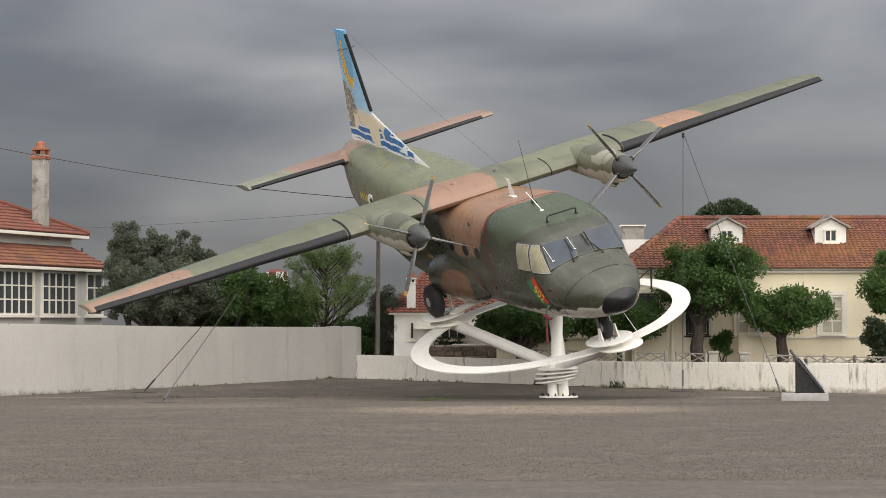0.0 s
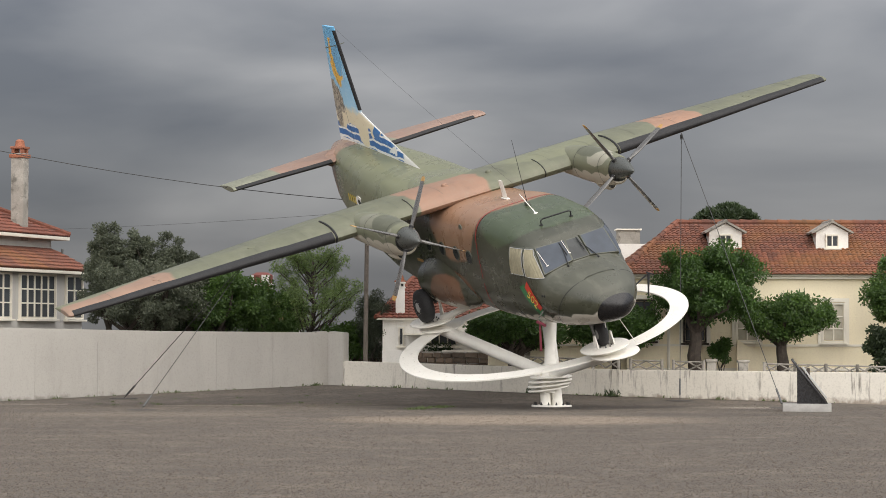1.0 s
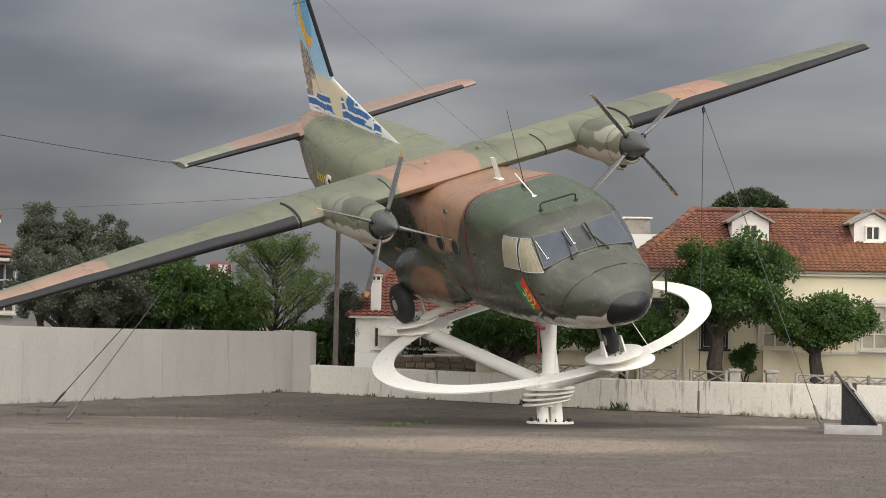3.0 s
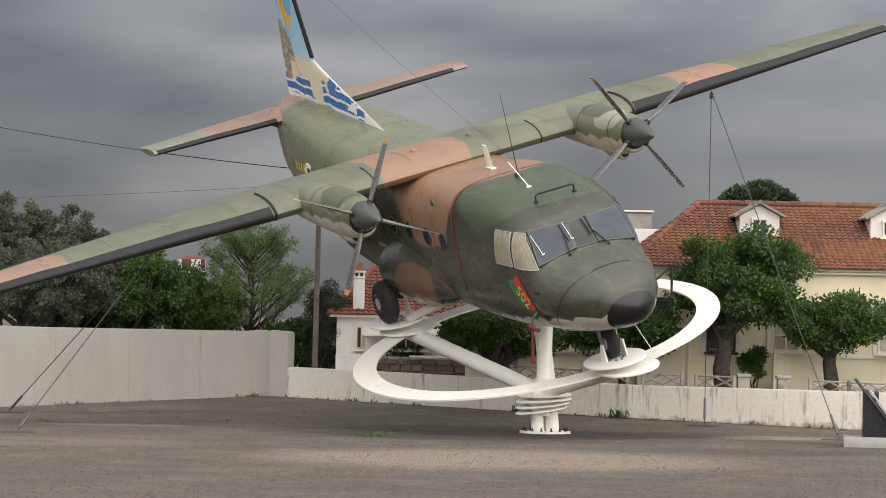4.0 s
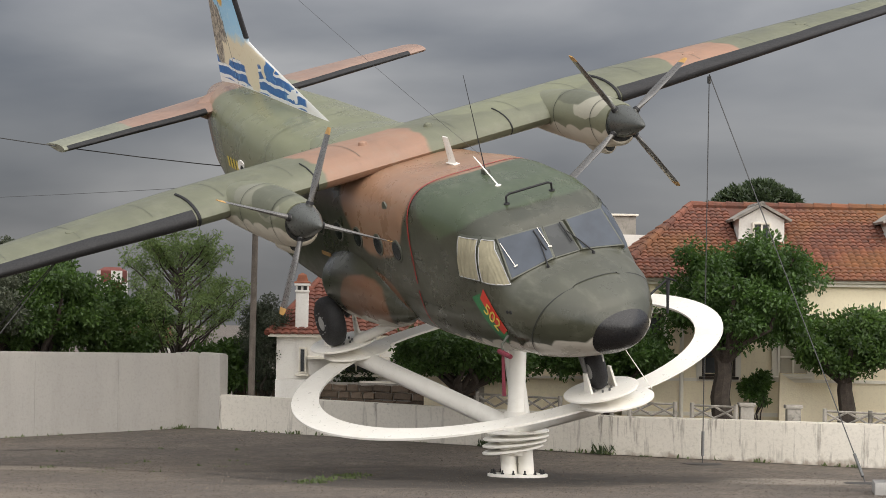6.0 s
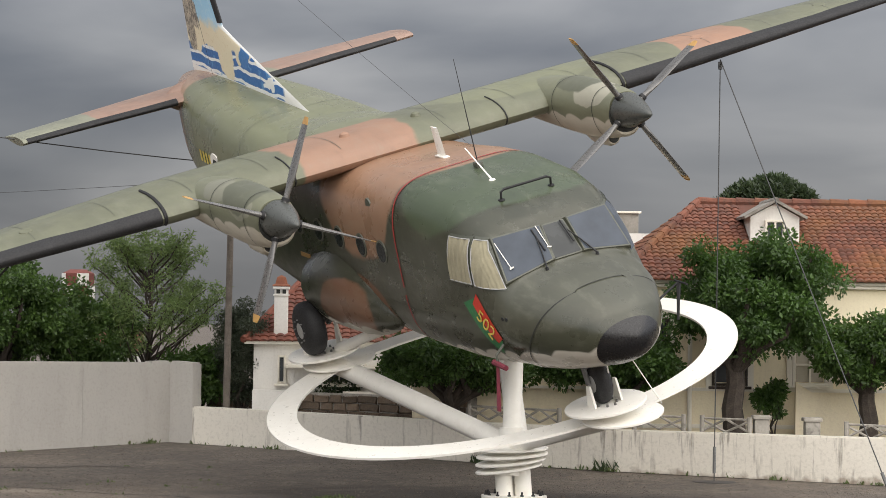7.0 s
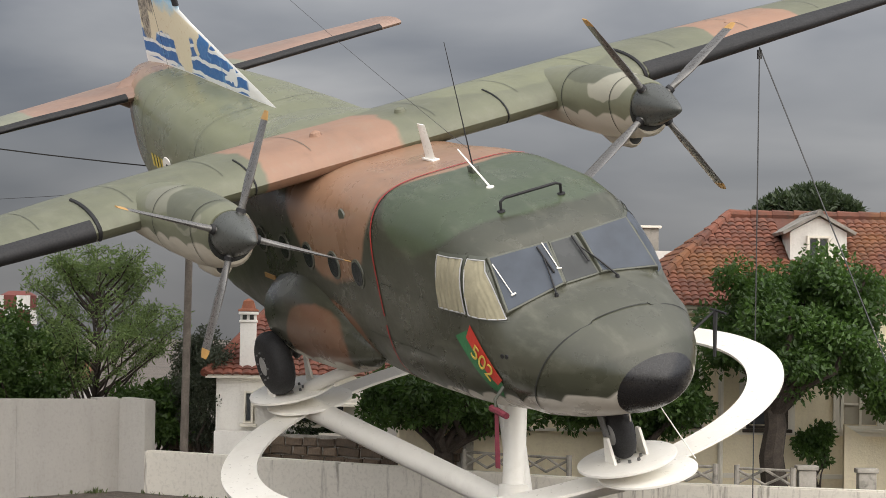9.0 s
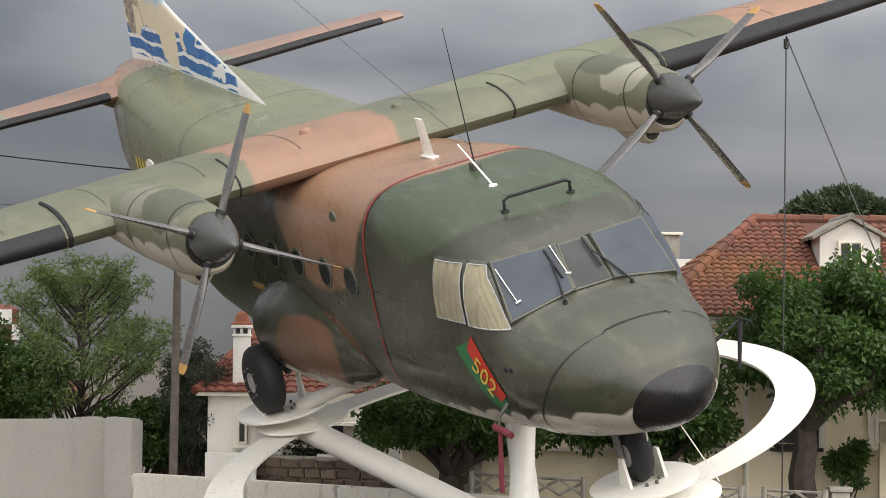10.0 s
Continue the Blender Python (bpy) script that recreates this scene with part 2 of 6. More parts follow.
def leafy(name, dark, light, per_island=True):
    m, nt, bsdf = nodes_of(name)
    geo = nt.nodes.new("ShaderNodeNewGeometry")
    vec = nt.nodes.new("ShaderNodeTexCoord").outputs["Object"]
    n = add_noise(nt, vec, 1.6, 4.0)
    col = add_mix(nt, geo.outputs["Random Per Island"], dark, light)
    col = add_mix(nt, add_range(nt, n.outputs["Fac"], 0.35, 0.65, 0, 0.5), col, tuple(c * 0.55 for c in dark))
    nt.links.new(col, bsdf.inputs["Base Color"])
    bsdf.inputs["Roughness"].default_value = 0.55
    tr = nt.nodes.new("ShaderNodeBsdfTranslucent")
    tr.inputs["Color"].default_value = rgba(tuple(min(c * 1.6, 1) for c in light))
    mx = nt.nodes.new("ShaderNodeMixShader")
    mx.inputs[0].default_value = 0.25
    nt.links.new(bsdf.outputs[0], mx.inputs[1])
    nt.links.new(tr.outputs[0], mx.inputs[2])
    nt.links.new(mx.outputs[0], nt.nodes["Material Output"].inputs["Surface"])
    return m


def tiles(name, c1, c2, lichen, amount):
    """Clay tiles: each one its own shade, with lichen and soot in patches."""
    m, nt, bsdf = nodes_of(name)
    geo, oi = nt.nodes.new("ShaderNodeNewGeometry"), nt.nodes.new("ShaderNodeObjectInfo")
    pos = geo.outputs["Position"]
    wn = nt.nodes.new("ShaderNodeTexWhiteNoise")
    wn.noise_dimensions = "2D"
    ad = nt.nodes.new("ShaderNodeCombineXYZ")
    nt.links.new(geo.outputs["Random Per Island"], ad.inputs[0])
    nt.links.new(oi.outputs["Random"], ad.inputs[1])
    nt.links.new(ad.outputs[0], wn.inputs["Vector"])
    col = add_mix(nt, wn.outputs["Value"], c1, c2)
    big, fine = add_noise(nt, pos, 0.55, 5.0, 0.6), add_noise(nt, pos, 9.0, 5.0, 0.65)
    col = add_mix(nt, add_range(nt, big.outputs["Fac"], 0.45, 0.62, 0, amount), col, lichen)
    col = add_mix(nt, add_range(nt, fine.outputs["Fac"], 0.50, 0.72, 0, 0.65), col, (0.055, 0.045, 0.035))
    finish(nt, bsdf, col, pos, 0.88, 0.0, 0.4, 26.0, 0.06)
    return m


def fin_art():
    """The painted fin: blue sky with a yellow crescent, a grey rock and a sandy shore over blue and white waves."""
    m, nt, bsdf = nodes_of("fin_artwork")
    vec = nt.nodes.new("ShaderNodeTexCoord").outputs["Object"]
    w = add_noise(nt, vec, 3.0, 5.0)
    cen = nt.nodes.new("ShaderNodeVectorMath")
    cen.operation = "SUBTRACT"
    cen.inputs[1].default_value = (0.5, 0.5, 0.5)
    nt.links.new(w.outputs["Color"], cen.inputs[0])
    mad = nt.nodes.new("ShaderNodeVectorMath")
    mad.operation = "MULTIPLY_ADD"
    mad.inputs[1].default_value = (0.5, 0.0, 0.5)
    nt.links.new(cen.outputs[0], mad.inputs[0])
    nt.links.new(vec, mad.inputs[2])
    p = mad.outputs[0]
    sep = nt.nodes.new("ShaderNodeSeparateXYZ")
    nt.links.new(p, sep.inputs[0])
    fine = add_noise(nt, vec, 14.0, 6.0, 0.7)
    sky = add_mix(nt, add_range(nt, sep.outputs["Z"], 4.4, 6.2), (0.36, 0.62, 0.80), (0.15, 0.44, 0.70))
    sky = add_mix(nt, add_range(nt, fine.outputs["Fac"], 0.55, 0.66, 0, 0.5), sky, (0.62, 0.75, 0.80))

    def blob(col, c, r, paint, edge=0.06):
        a, b, ln = (nt.nodes.new("ShaderNodeVectorMath") for _ in range(3))
        a.operation, b.operation, ln.operation = "SUBTRACT", "DIVIDE", "LENGTH"
        a.inputs[1].default_value, b.inputs[1].default_value = c, r
        nt.links.new(p, a.inputs[0])
        nt.links.new(a.outputs[0], b.inputs[0])
        nt.links.new(b.outputs[0], ln.inputs[0])
        return add_mix(nt, add_range(nt, ln.outputs["Value"], 1 - edge, 1 + edge, 1.0, 0.0), col, paint)

    sky = blob(sky, (-13.45, 0, 5.45), (0.36, 5, 0.62), (0.78, 0.46, 0.08))
    sky = blob(sky, (-13.28, 0, 5.62), (0.27, 5, 0.52), (0.17, 0.42, 0.64))
    rock = add_mix(nt, add_range(nt, fine.outputs["Fac"], 0.42, 0.58), (0.10, 0.09, 0.075), (0.52, 0.46, 0.36))
    sandy = add_mix(nt, add_range(nt, fine.outputs["Fac"], 0.5, 0.7), (0.78, 0.68, 0.42), (0.50, 0.36, 0.18))
    # height above the foot of the fin, which rises slightly towards the tail
    raw = nt.nodes.new("ShaderNodeSeparateXYZ")
    nt.links.new(vec, raw.inputs[0])

    def calc(op, a, b, c=0.0):
        n = nt.nodes.new("ShaderNodeMath")
        n.operation = op
        for sock, x in zip(n.inputs, (a, b, c)):
            if isinstance(x, (int, float)):
                sock.default_value = x
            else:
                nt.links.new(x, sock)
        return n.outputs[0]

    foot = calc("MULTIPLY_ADD", raw.outputs["X"], -0.067, 2.527)
    v = calc("SUBTRACT", raw.outputs["Z"], foot)
    wob = calc("SUBTRACT", add_noise(nt, vec, 1.7, 3.0, 0.5).outputs["Fac"], 0.5)
    wave = calc("SINE", calc("MULTIPLY_ADD", v, 31.0, calc("MULTIPLY", wob, 6.0)), 0)
    sea = add_mix(nt, add_range(nt, wave, 0.55, 0.72), (0.035, 0.150, 0.40), (0.82, 0.84, 0.82))
    far = add_noise(nt, vec, 4.0, 3.0)
    sea = add_mix(nt, add_range(nt, far.outputs["Fac"], 0.60, 0.64, 0, 0.6), sea, (0.16, 0.38, 0.62))
    shore = add_mix(nt, add_range(nt, fine.outputs["Fac"], 0.60, 0.68, 0, 0.6), (0.78, 0.70, 0.50), (0.58, 0.42, 0.20))
    edge = calc("MULTIPLY_ADD", wob, 0.7, calc("MULTIPLY_ADD", raw.outputs["X"], 0.05, 1.05))
    land = add_mix(nt, add_range(nt, calc("SUBTRACT", v, edge), -0.012, 0.012), sea, shore)
    land = blob(land, (-12.55, 0, 3.72), (0.34, 5, 0.44), shore)
    land = blob(land, (-11.75, 0, 3.80), (0.24, 5, 0.14), (0.05, 0.19, 0.45))
    land = blob(land, (-10.9, 0, 3.42), (0.22, 5, 0.07), (0.80, 0.82, 0.80))
    # white line along the foot, white leading edge and white tip
    lead = calc("SUBTRACT", calc("MULTIPLY_ADD", raw.outputs["X"], -0.351, -0.15), raw.outputs["Z"])
    land = add_mix(nt, add_range(nt, lead, 0.020, 0.035, 1.0, 0.0), land, (0.82, 0.82, 0.78))
    land = add_mix(nt, add_range(nt, v, 0.012, 0.022, 1.0, 0.0), land, (0.82, 0.82, 0.78))
    land = add_mix(nt, add_range(nt, raw.outputs["X"], -10.32, -10.24), land, (0.82, 0.82, 0.78))
    col = add_mix(nt, add_range(nt, sep.outputs["Z"], 4.22, 4.34), land, sky)
    col = blob(col, (-13.85, 0, 4.45), (0.34, 5, 0.34), rock)
    col = blob(col, (-14.0, 0, 4.35), (0.26, 5, 0.62), rock)
    finish(nt, bsdf, col, vec, 0.4, 0.0, 0.08, 20.0)
    return m


def glassy(name, tint, rough=0.06):
    m, nt, bsdf = nodes_of(name)
    vec = nt.nodes.new("ShaderNodeTexCoord").outputs["Object"]
    n = add_noise(nt, vec, 3.0, 6.0)
    nt.links.new(add_mix(nt, add_range(nt, n.outputs["Fac"], 0.35, 0.7), tint, tuple(c * 1.35 for c in tint)), bsdf.inputs["Base Color"])
    nt.links.new(add_range(nt, n.outputs["Fac"], 0.3, 0.7, rough, rough + 0.12), bsdf.inputs["Roughness"])
    bsdf.inputs["Specular IOR Level"].default_value = 0.14
    return m


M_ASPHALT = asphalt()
M_WALL = stained("whitewashed_wall", (0.42, 0.402, 0.368), (0.19, 0.175, 0.15), 0.34, foot=0.6, lo=0.50, hi=0.80, freq=1.5, run=0.30)
M_WALL_LOW = stained("stained_low_wall", (0.66, 0.625, 0.55), (0.085, 0.072, 0.056), 0.80, foot=0.65, foot_color=(0.15, 0.10, 0.065), lo=0.55, hi=0.68, freq=4.2, run=0.42)
M_RENDER = stained("cream_render", (0.86, 0.77, 0.56), (0.46, 0.37, 0.28), 0.35)
M_HOUSEWHITE = stained("white_render", (0.78, 0.76, 0.71), (0.36, 0.34, 0.30), 0.5)
# white render darkened in its colour, for the veranda house standing in shade
M_VERANDA = stained("shaded_white_render", (0.50, 0.485, 0.45), (0.26, 0.245, 0.215), 0.5)
M_WINDOW_PALE = glassy("curtained_window_glass", (0.36, 0.335, 0.27), 0.08)
M_TRIM = plain("trim_paint", (0.74, 0.70, 0.60), 0.6, var=0.08, bump=0.1)
M_WINDOW = glassy("window_glass", (0.045, 0.05, 0.055))
M_WHITE = plain("white_gloss_paint", (0.84, 0.815, 0.745), 0.35, var=0.05, big=1.8, fine=14, bump=0.05, tint=(0.66, 0.62, 0.54), tint_amount=0.3)
M_TILE = tiles("clay_roof_tile", (0.215, 0.078, 0.046), (0.115, 0.046, 0.031), (0.25, 0.115, 0.030), 0.45)
M_TILE_NEW = tiles("orange_roof_tile", (0.205, 0.064, 0.038), (0.13, 0.044, 0.029), (0.13, 0.05, 0.028), 0.5)
M_BRICK = plain("terracotta", (0.27, 0.10, 0.055), 0.85, var=0.25, big=6)
M_CONCRETE = plain("weathered_concrete", (0.30, 0.28, 0.245), 0.9, var=0.25, big=3, tint=(0.09, 0.085, 0.07), tint_amount=0.8)
M_OLDBRICK = plain("rusty_old_masonry", (0.135, 0.098, 0.068), 0.92, var=0.45, big=3.5, fine=18, bump=0.6, tint=(0.05, 0.047, 0.04), tint_amount=0.8, per_piece=0.35)
M_BARK = plain("bark", (0.052, 0.041, 0.032), 0.92, var=0.4, big=9, fine=40, bump=0.8)
M_POLE = plain("weathered_wood_pole", (0.135, 0.115, 0.096), 0.9, var=0.3, big=4, fine=30, bump=0.5)
M_LEAF = leafy("fresh_green_leaves", (0.017, 0.044, 0.007), (0.075, 0.147, 0.025))
M_LEAF_B = leafy("bright_leaves", (0.019, 0.045, 0.008), (0.088, 0.160, 0.029))
M_LEAF_OLIVE = leafy("grey_green_leaves", (0.034, 0.044, 0.026), (0.150, 0.168, 0.112))
M_LEAF_OLIVE_DARK = leafy("dusky_olive_leaves", (0.022, 0.034, 0.018), (0.085, 0.10, 0.062))
M_LEAF_AIRY = leafy("feathery_leaves", (0.050, 0.088, 0.022), (0.175, 0.245, 0.070))
M_LEAF_DARK = leafy("dark_leaves", (0.014, 0.027, 0.012), (0.054, 0.080, 0.031))
M_BLACK = plain("black_rubber", (0.012, 0.012, 0.013), 0.68, var=0.3, big=5, fine=40, bump=0.15)
M_RADOME = plain("black_radome_paint", (0.005, 0.005, 0.006), 0.30, var=0.3, big=5, fine=40, bump=0.02)
M_TYRE = plain("tyre_rubber", (0.018, 0.018, 0.019), 0.7, var=0.3, big=8, fine=60, bump=0.3)
M_METAL = plain("grey_metal", (0.40, 0.40, 0.39), 0.45, 0.2, var=0.15, bump=0.1)
M_STEEL = plain("dull_steel", (0.16, 0.16, 0.155), 0.5, 0.7, var=0.25, bump=0.1)
M_CABLE = plain("steel_cable", (0.06, 0.06, 0.06), 0.5, 0.5, var=0.2, bump=0.0)
M_GRANITE = plain("black_granite", (0.014, 0.014, 0.016), 0.14, var=0.3, big=20, fine=80, bump=0.02)
M_STONE = plain("concrete_plinth", (0.33, 0.32, 0.30), 0.9, var=0.18, big=5, fine=40, bump=0.4)
M_REDTAPE = plain("red_stripe", (0.33, 0.022, 0.018), 0.5, var=0.3, big=4, bump=0.05)
M_REDFLAG = plain("faded_red_cloth", (0.16, 0.022, 0.036), 0.8, var=0.3, big=8, fine=60, bump=0.3)
M_RED = plain("red_paint", (0.55, 0.035, 0.02), 0.45, var=0.15, bump=0.05)
M_FLAGGREEN = plain("green_paint", (0.03, 0.17, 0.06), 0.45, var=0.15, bump=0.05)
M_YELLOW = plain("yellow_paint", (0.62, 0.47, 0.08), 0.5, var=0.12, bump=0.05)
M_ORANGE = plain("orange_blade_tip", (0.44, 0.25, 0.075), 0.45, var=0.15, bump=0.05)
M_CURTAIN = plain("cream_curtain", (0.28, 0.255, 0.172), 0.9, var=0.14, big=6, bump=0.2)
M_SCREEN = glassy("windscreen_glass", (0.055, 0.064, 0.078), 0.10)
M_SCREEN_DARK = glassy("dusky_glass", (0.055, 0.058, 0.058), 0.2)
M_PORTHOLE = glassy("porthole_glass", (0.015, 0.018, 0.02), 0.2)
M_SEAM = plain("dark_panel_seam", (0.022, 0.023, 0.02), 0.7, var=0.1, bump=0.0)
M_WEED = leafy("weeds", (0.04, 0.07, 0.02), (0.12, 0.15, 0.05))
M_CRACK = plain("dark_crack_filler", (0.05, 0.046, 0.042), 0.9, var=0.2, big=5, fine=50, bump=0.4)
M_FIN = fin_art()
M_NOSE = camo("fuselage_camouflage", GREEN, [
    ((-10.9, 0, 3.1), (4.6, 3, 1.2), (0.150, 0.158, 0.092)),
    ((-1.2, 0, 1.8), (1.1, 2.5, 0.42), (0.062, 0.063, 0.044)),
    ((-3.15, 0, 3.1), (1.05, 1.6, 0.95), (0.056, 0.074, 0.041)),
    ((-5.45, 0, 3.0), (1.50, 2.4, 1.35), TAN),
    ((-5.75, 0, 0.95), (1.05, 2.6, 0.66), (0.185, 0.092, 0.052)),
    ((-14.9, 0, 2.8), (1.75, 1.6, 2.2), (0.31, 0.205, 0.14)),
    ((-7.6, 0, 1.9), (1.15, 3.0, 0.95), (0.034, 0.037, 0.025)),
], 0.29, 0.16, (0.80, (0.46, 0.43, 0.37), 0.11, 1.23))
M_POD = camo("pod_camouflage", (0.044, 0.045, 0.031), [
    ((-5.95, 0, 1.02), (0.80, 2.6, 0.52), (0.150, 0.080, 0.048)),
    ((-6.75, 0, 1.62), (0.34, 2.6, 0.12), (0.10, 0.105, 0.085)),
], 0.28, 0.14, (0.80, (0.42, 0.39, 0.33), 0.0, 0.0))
M_WING = camo("wing_camouflage", SAGE, [
    ((-7.0, -0.62, 3.0), (3.0, 0.89, 1.5), (0.265, 0.155, 0.102)),
    ((-6.6, -8.75, 3.0), (2.0, 1.7, 1.5), (0.275, 0.175, 0.122)),
    ((-6.8, 5.35, 3.0), (2.0, 0.62, 1.5), (0.285, 0.165, 0.108)),
    ((-7.6, -9.0, 3.0), (0.5, 1.5, 1.5), OLIVE),
    ((-7.6, 2.3, 3.0), (1.2, 1.4, 1.5), OLIVE),
], 0.45, 0.22)
M_TAILPLANE = camo("tailplane_camouflage", (0.20, 0.205, 0.15), [
    ((-13.9, -1.1, 3.1), (1.6, 0.95, 1.5), (0.27, 0.172, 0.128)),
    ((-13.9, 2.6, 3.1), (1.6, 1.6, 1.5), (0.26, 0.17, 0.13)),
], 0.45, 0.2)
M_NACELLE = camo("nacelle_camouflage", (0.150, 0.155, 0.100), [((-4.75, -2.9, 3.15), (0.35, 0.22, 0.14), (0.21, 0.21, 0.155)), ((-5.6, -2.8, 3.25), (0.5, 0.25, 0.16), (0.19, 0.19, 0.14)), ((-5.0, 2.5, 3.2), (0.45, 0.3, 0.14), (0.30, 0.29, 0.225)), ((-4.9, -2.65, 3.3), (0.5, 0.5, 0.3), (0.10, 0.105, 0.07)), ((-5.6, 2.7, 3.4), (0.6, 0.5, 0.3), (0.10, 0.105, 0.07))], 0.42, 0.24, (2.83, (0.48, 0.44, 0.355), 0.0, 0.0))
M_SPINNER = plain("spinner_grey", (0.060, 0.064, 0.058), 0.32, var=0.12, big=5, bump=0.03)
M_BLADE = plain("blade_grey", (0.17, 0.166, 0.158), 0.30, 0.4, var=0.25, big=5, bump=0.05)
M_PANELGREY = plain("olive_grey_panel", (0.075, 0.08, 0.06), 0.4, var=0.2, big=6, bump=0.1)
M_TANKRED = plain("tank_red", (0.18, 0.05, 0.038), 0.7, var=0.15)


def grit_material():
    m, nt, bsdf = nodes_of("asphalt_grit")
    geo = nt.nodes.new("ShaderNodeNewGeometry")
    ramp = nt.nodes.new("ShaderNodeValToRGB")
    el = ramp.color_ramp.elements
    el[0].position, el[0].color = 0.0, (0.048, 0.039, 0.030, 1)
    el[1].position, el[1].color = 1.0, (0.17, 0.138, 0.106, 1)
    mid = el.new(0.6)
    mid.color = (0.085, 0.070, 0.054, 1)
    nt.links.new(geo.outputs["Random Per Island"], ramp.inputs[0])
    nt.links.new(ramp.outputs[0], bsdf.inputs["Base Color"])
    bsdf.inputs["Roughness"].default_value = 0.9
    return m


M_GRIT = grit_material()


# ---- mesh helpers ----
def thing(name, label, category, m=None, group="", kind=""):
    ob = new(name)
    ob.empty_display_size = 0.2
    if m is not None:
        ob.matrix_world = m
    return tagged(ob, label, category, group, kind)


def part(name, bm, material, parent=None, label="", smooth=True):
    """Links a bmesh as one mesh object under a thing or a part."""
    me = bpy.data.meshes.new(name)
    bmesh.ops.recalc_face_normals(bm, faces=bm.faces)
    bm.to_mesh(me)
    bm.free()
    me.materials.append(material)
    if smooth:
        for p in me.polygons:
            p.use_smooth = True
        me.set_sharp_from_angle(angle=radians(38))
    ob = new(name, me)
    ob.parent = parent
    if label:
        ob["label"] = label
    return ob


def box(bm, c, s, rot=None, bevel=0.0):
    m = Matrix.Translation(c) @ (rot.to_4x4() if rot is not None else Matrix.Identity(4)) @ Matrix.Diagonal((*s, 1))
    g = bmesh.ops.create_cube(bm, size=1.0, matrix=m)
    if bevel:
        ed = list({e for v in g["verts"] for e in v.link_edges})
        bmesh.ops.bevel(bm, geom=ed, offset=bevel, segments=2, affect="EDGES", profile=0.6)
    return bm


def ring_of(c, ax, u, r, n, ru=1.0):
    v = ax.cross(u)
    return [c + u * (math.cos(2 * math.pi * i / n) * r * ru) + v * (math.sin(2 * math.pi * i / n) * r) for i in range(n)]


def loft(bm, rings, cap=True, closed=True):
    vs = [[bm.verts.new(p) for p in r] for r in rings]
    n = len(vs[0])
    for a, b in zip(vs, vs[1:]):
        for i in range(n if closed else n - 1):
            j = (i + 1) % n
            bm.faces.new((a[i], a[j], b[j], b[i]))
    if cap and closed:
        bm.faces.new(list(reversed(vs[0])))
        bm.faces.new(vs[-1])
    return bm


def tube(bm, pts, radii, n=10):
    pts = [Vector(p) for p in pts]
    if isinstance(radii, (int, float)):
        radii = [radii] * len(pts)
    rings, u = [], None
    for i, p in enumerate(pts):
        ax = (pts[min(i + 1, len(pts) - 1)] - pts[max(i - 1, 0)]).normalized()
        if u is None:
            u = ax.orthogonal().normalized()
        u = (u - ax * u.dot(ax)).normalized()
        rings.append(ring_of(p, ax, u, radii[i], n))
    return loft(bm, rings)


def lathe(bm, c, ax, prof, n=24, u=None):
    """prof: pairs of distance along ax and radius."""
    c, ax = Vector(c), Vector(ax).normalized()
    u = u or ax.orthogonal().normalized()
    return loft(bm, [ring_of(c + ax * d, ax, u, max(r, 0.002), n) for d, r in prof])


def B():
    return bmesh.new()


def prism(bm, poly, depth):
    """A polygon pushed along the vector depth."""
    d = Vector(depth)
    a = [bm.verts.new(Vector(p)) for p in poly]
    b = [bm.verts.new(Vector(p) + d) for p in poly]
    bm.faces.new(a)
    bm.faces.new(list(reversed(b)))
    for i in range(len(a)):
        j = (i + 1) % len(a)
        bm.faces.new((a[i], b[i], b[j], a[j]))
    return bm


def structure(ob, label="", category=""):
    return tagged(ob, label, category, kind="structure")


# ---- ground: level round the stand, rising gently to the walls and gardens behind ----
def ground_z(y):
    return 0.285 * min(max((y - 44.2) / 6.7, 0.0), 1.0)


bm = B()
lines = [[bm.verts.new((x, y, ground_z(y))) for x in (-700, -60, -20, 0, 20, 60, 700)] for y in (-700, -100, 0, 30, 44.2, 46.4, 48.6, 50.9, 80, 700)]
for a, b in zip(lines, lines[1:]):
    for i in range(6):
        bm.faces.new((a[i], a[i + 1], b[i + 1], b[i]))
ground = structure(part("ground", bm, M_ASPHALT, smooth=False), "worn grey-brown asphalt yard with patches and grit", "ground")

# ---- boundary walls ----
WALL_A, WALL_C, WALL_B = Vector((-10.0, 44.45, 0.01)), Vector((-2.59, 50.9, 0.283)), Vector((4.25, 46.65, 0.115))
WALL_D = Vector((9.97, 44.2, 0.0))


def wall_run(name, pts, heights, thick, material, label):
    """A wall along pts with its own height at each, thick to the far side."""
    bm = B()
    for (a, ha), (b, hb) in zip(zip(pts, heights), zip(pts[1:], heights[1:])):
        d = (b - a).normalized()
        n = Vector((-d.y, d.x, 0)) * thick
        up_a, up_b = Vector((0, 0, ha)), Vector((0, 0, hb))
        q = [a, b, b + n, a + n]
        lo = [bm.verts.new(p) for p in q]
        hi = [bm.verts.new(p + u) for p, u in zip(q, (up_a, up_b, up_b, up_a))]
        bm.faces.new(lo), bm.faces.new(hi)
        for i in range(4):
            j = (i + 1) % 4
            bm.faces.new((lo[i], lo[j], hi[j], hi[i]))
    bmesh.ops.bevel(bm, geom=[e for e in bm.edges if min(v.co.z for v in e.verts) > 0.3], offset=0.02, segments=2, affect="EDGES")
    return structure(part(name, bm, material), label, "wall")


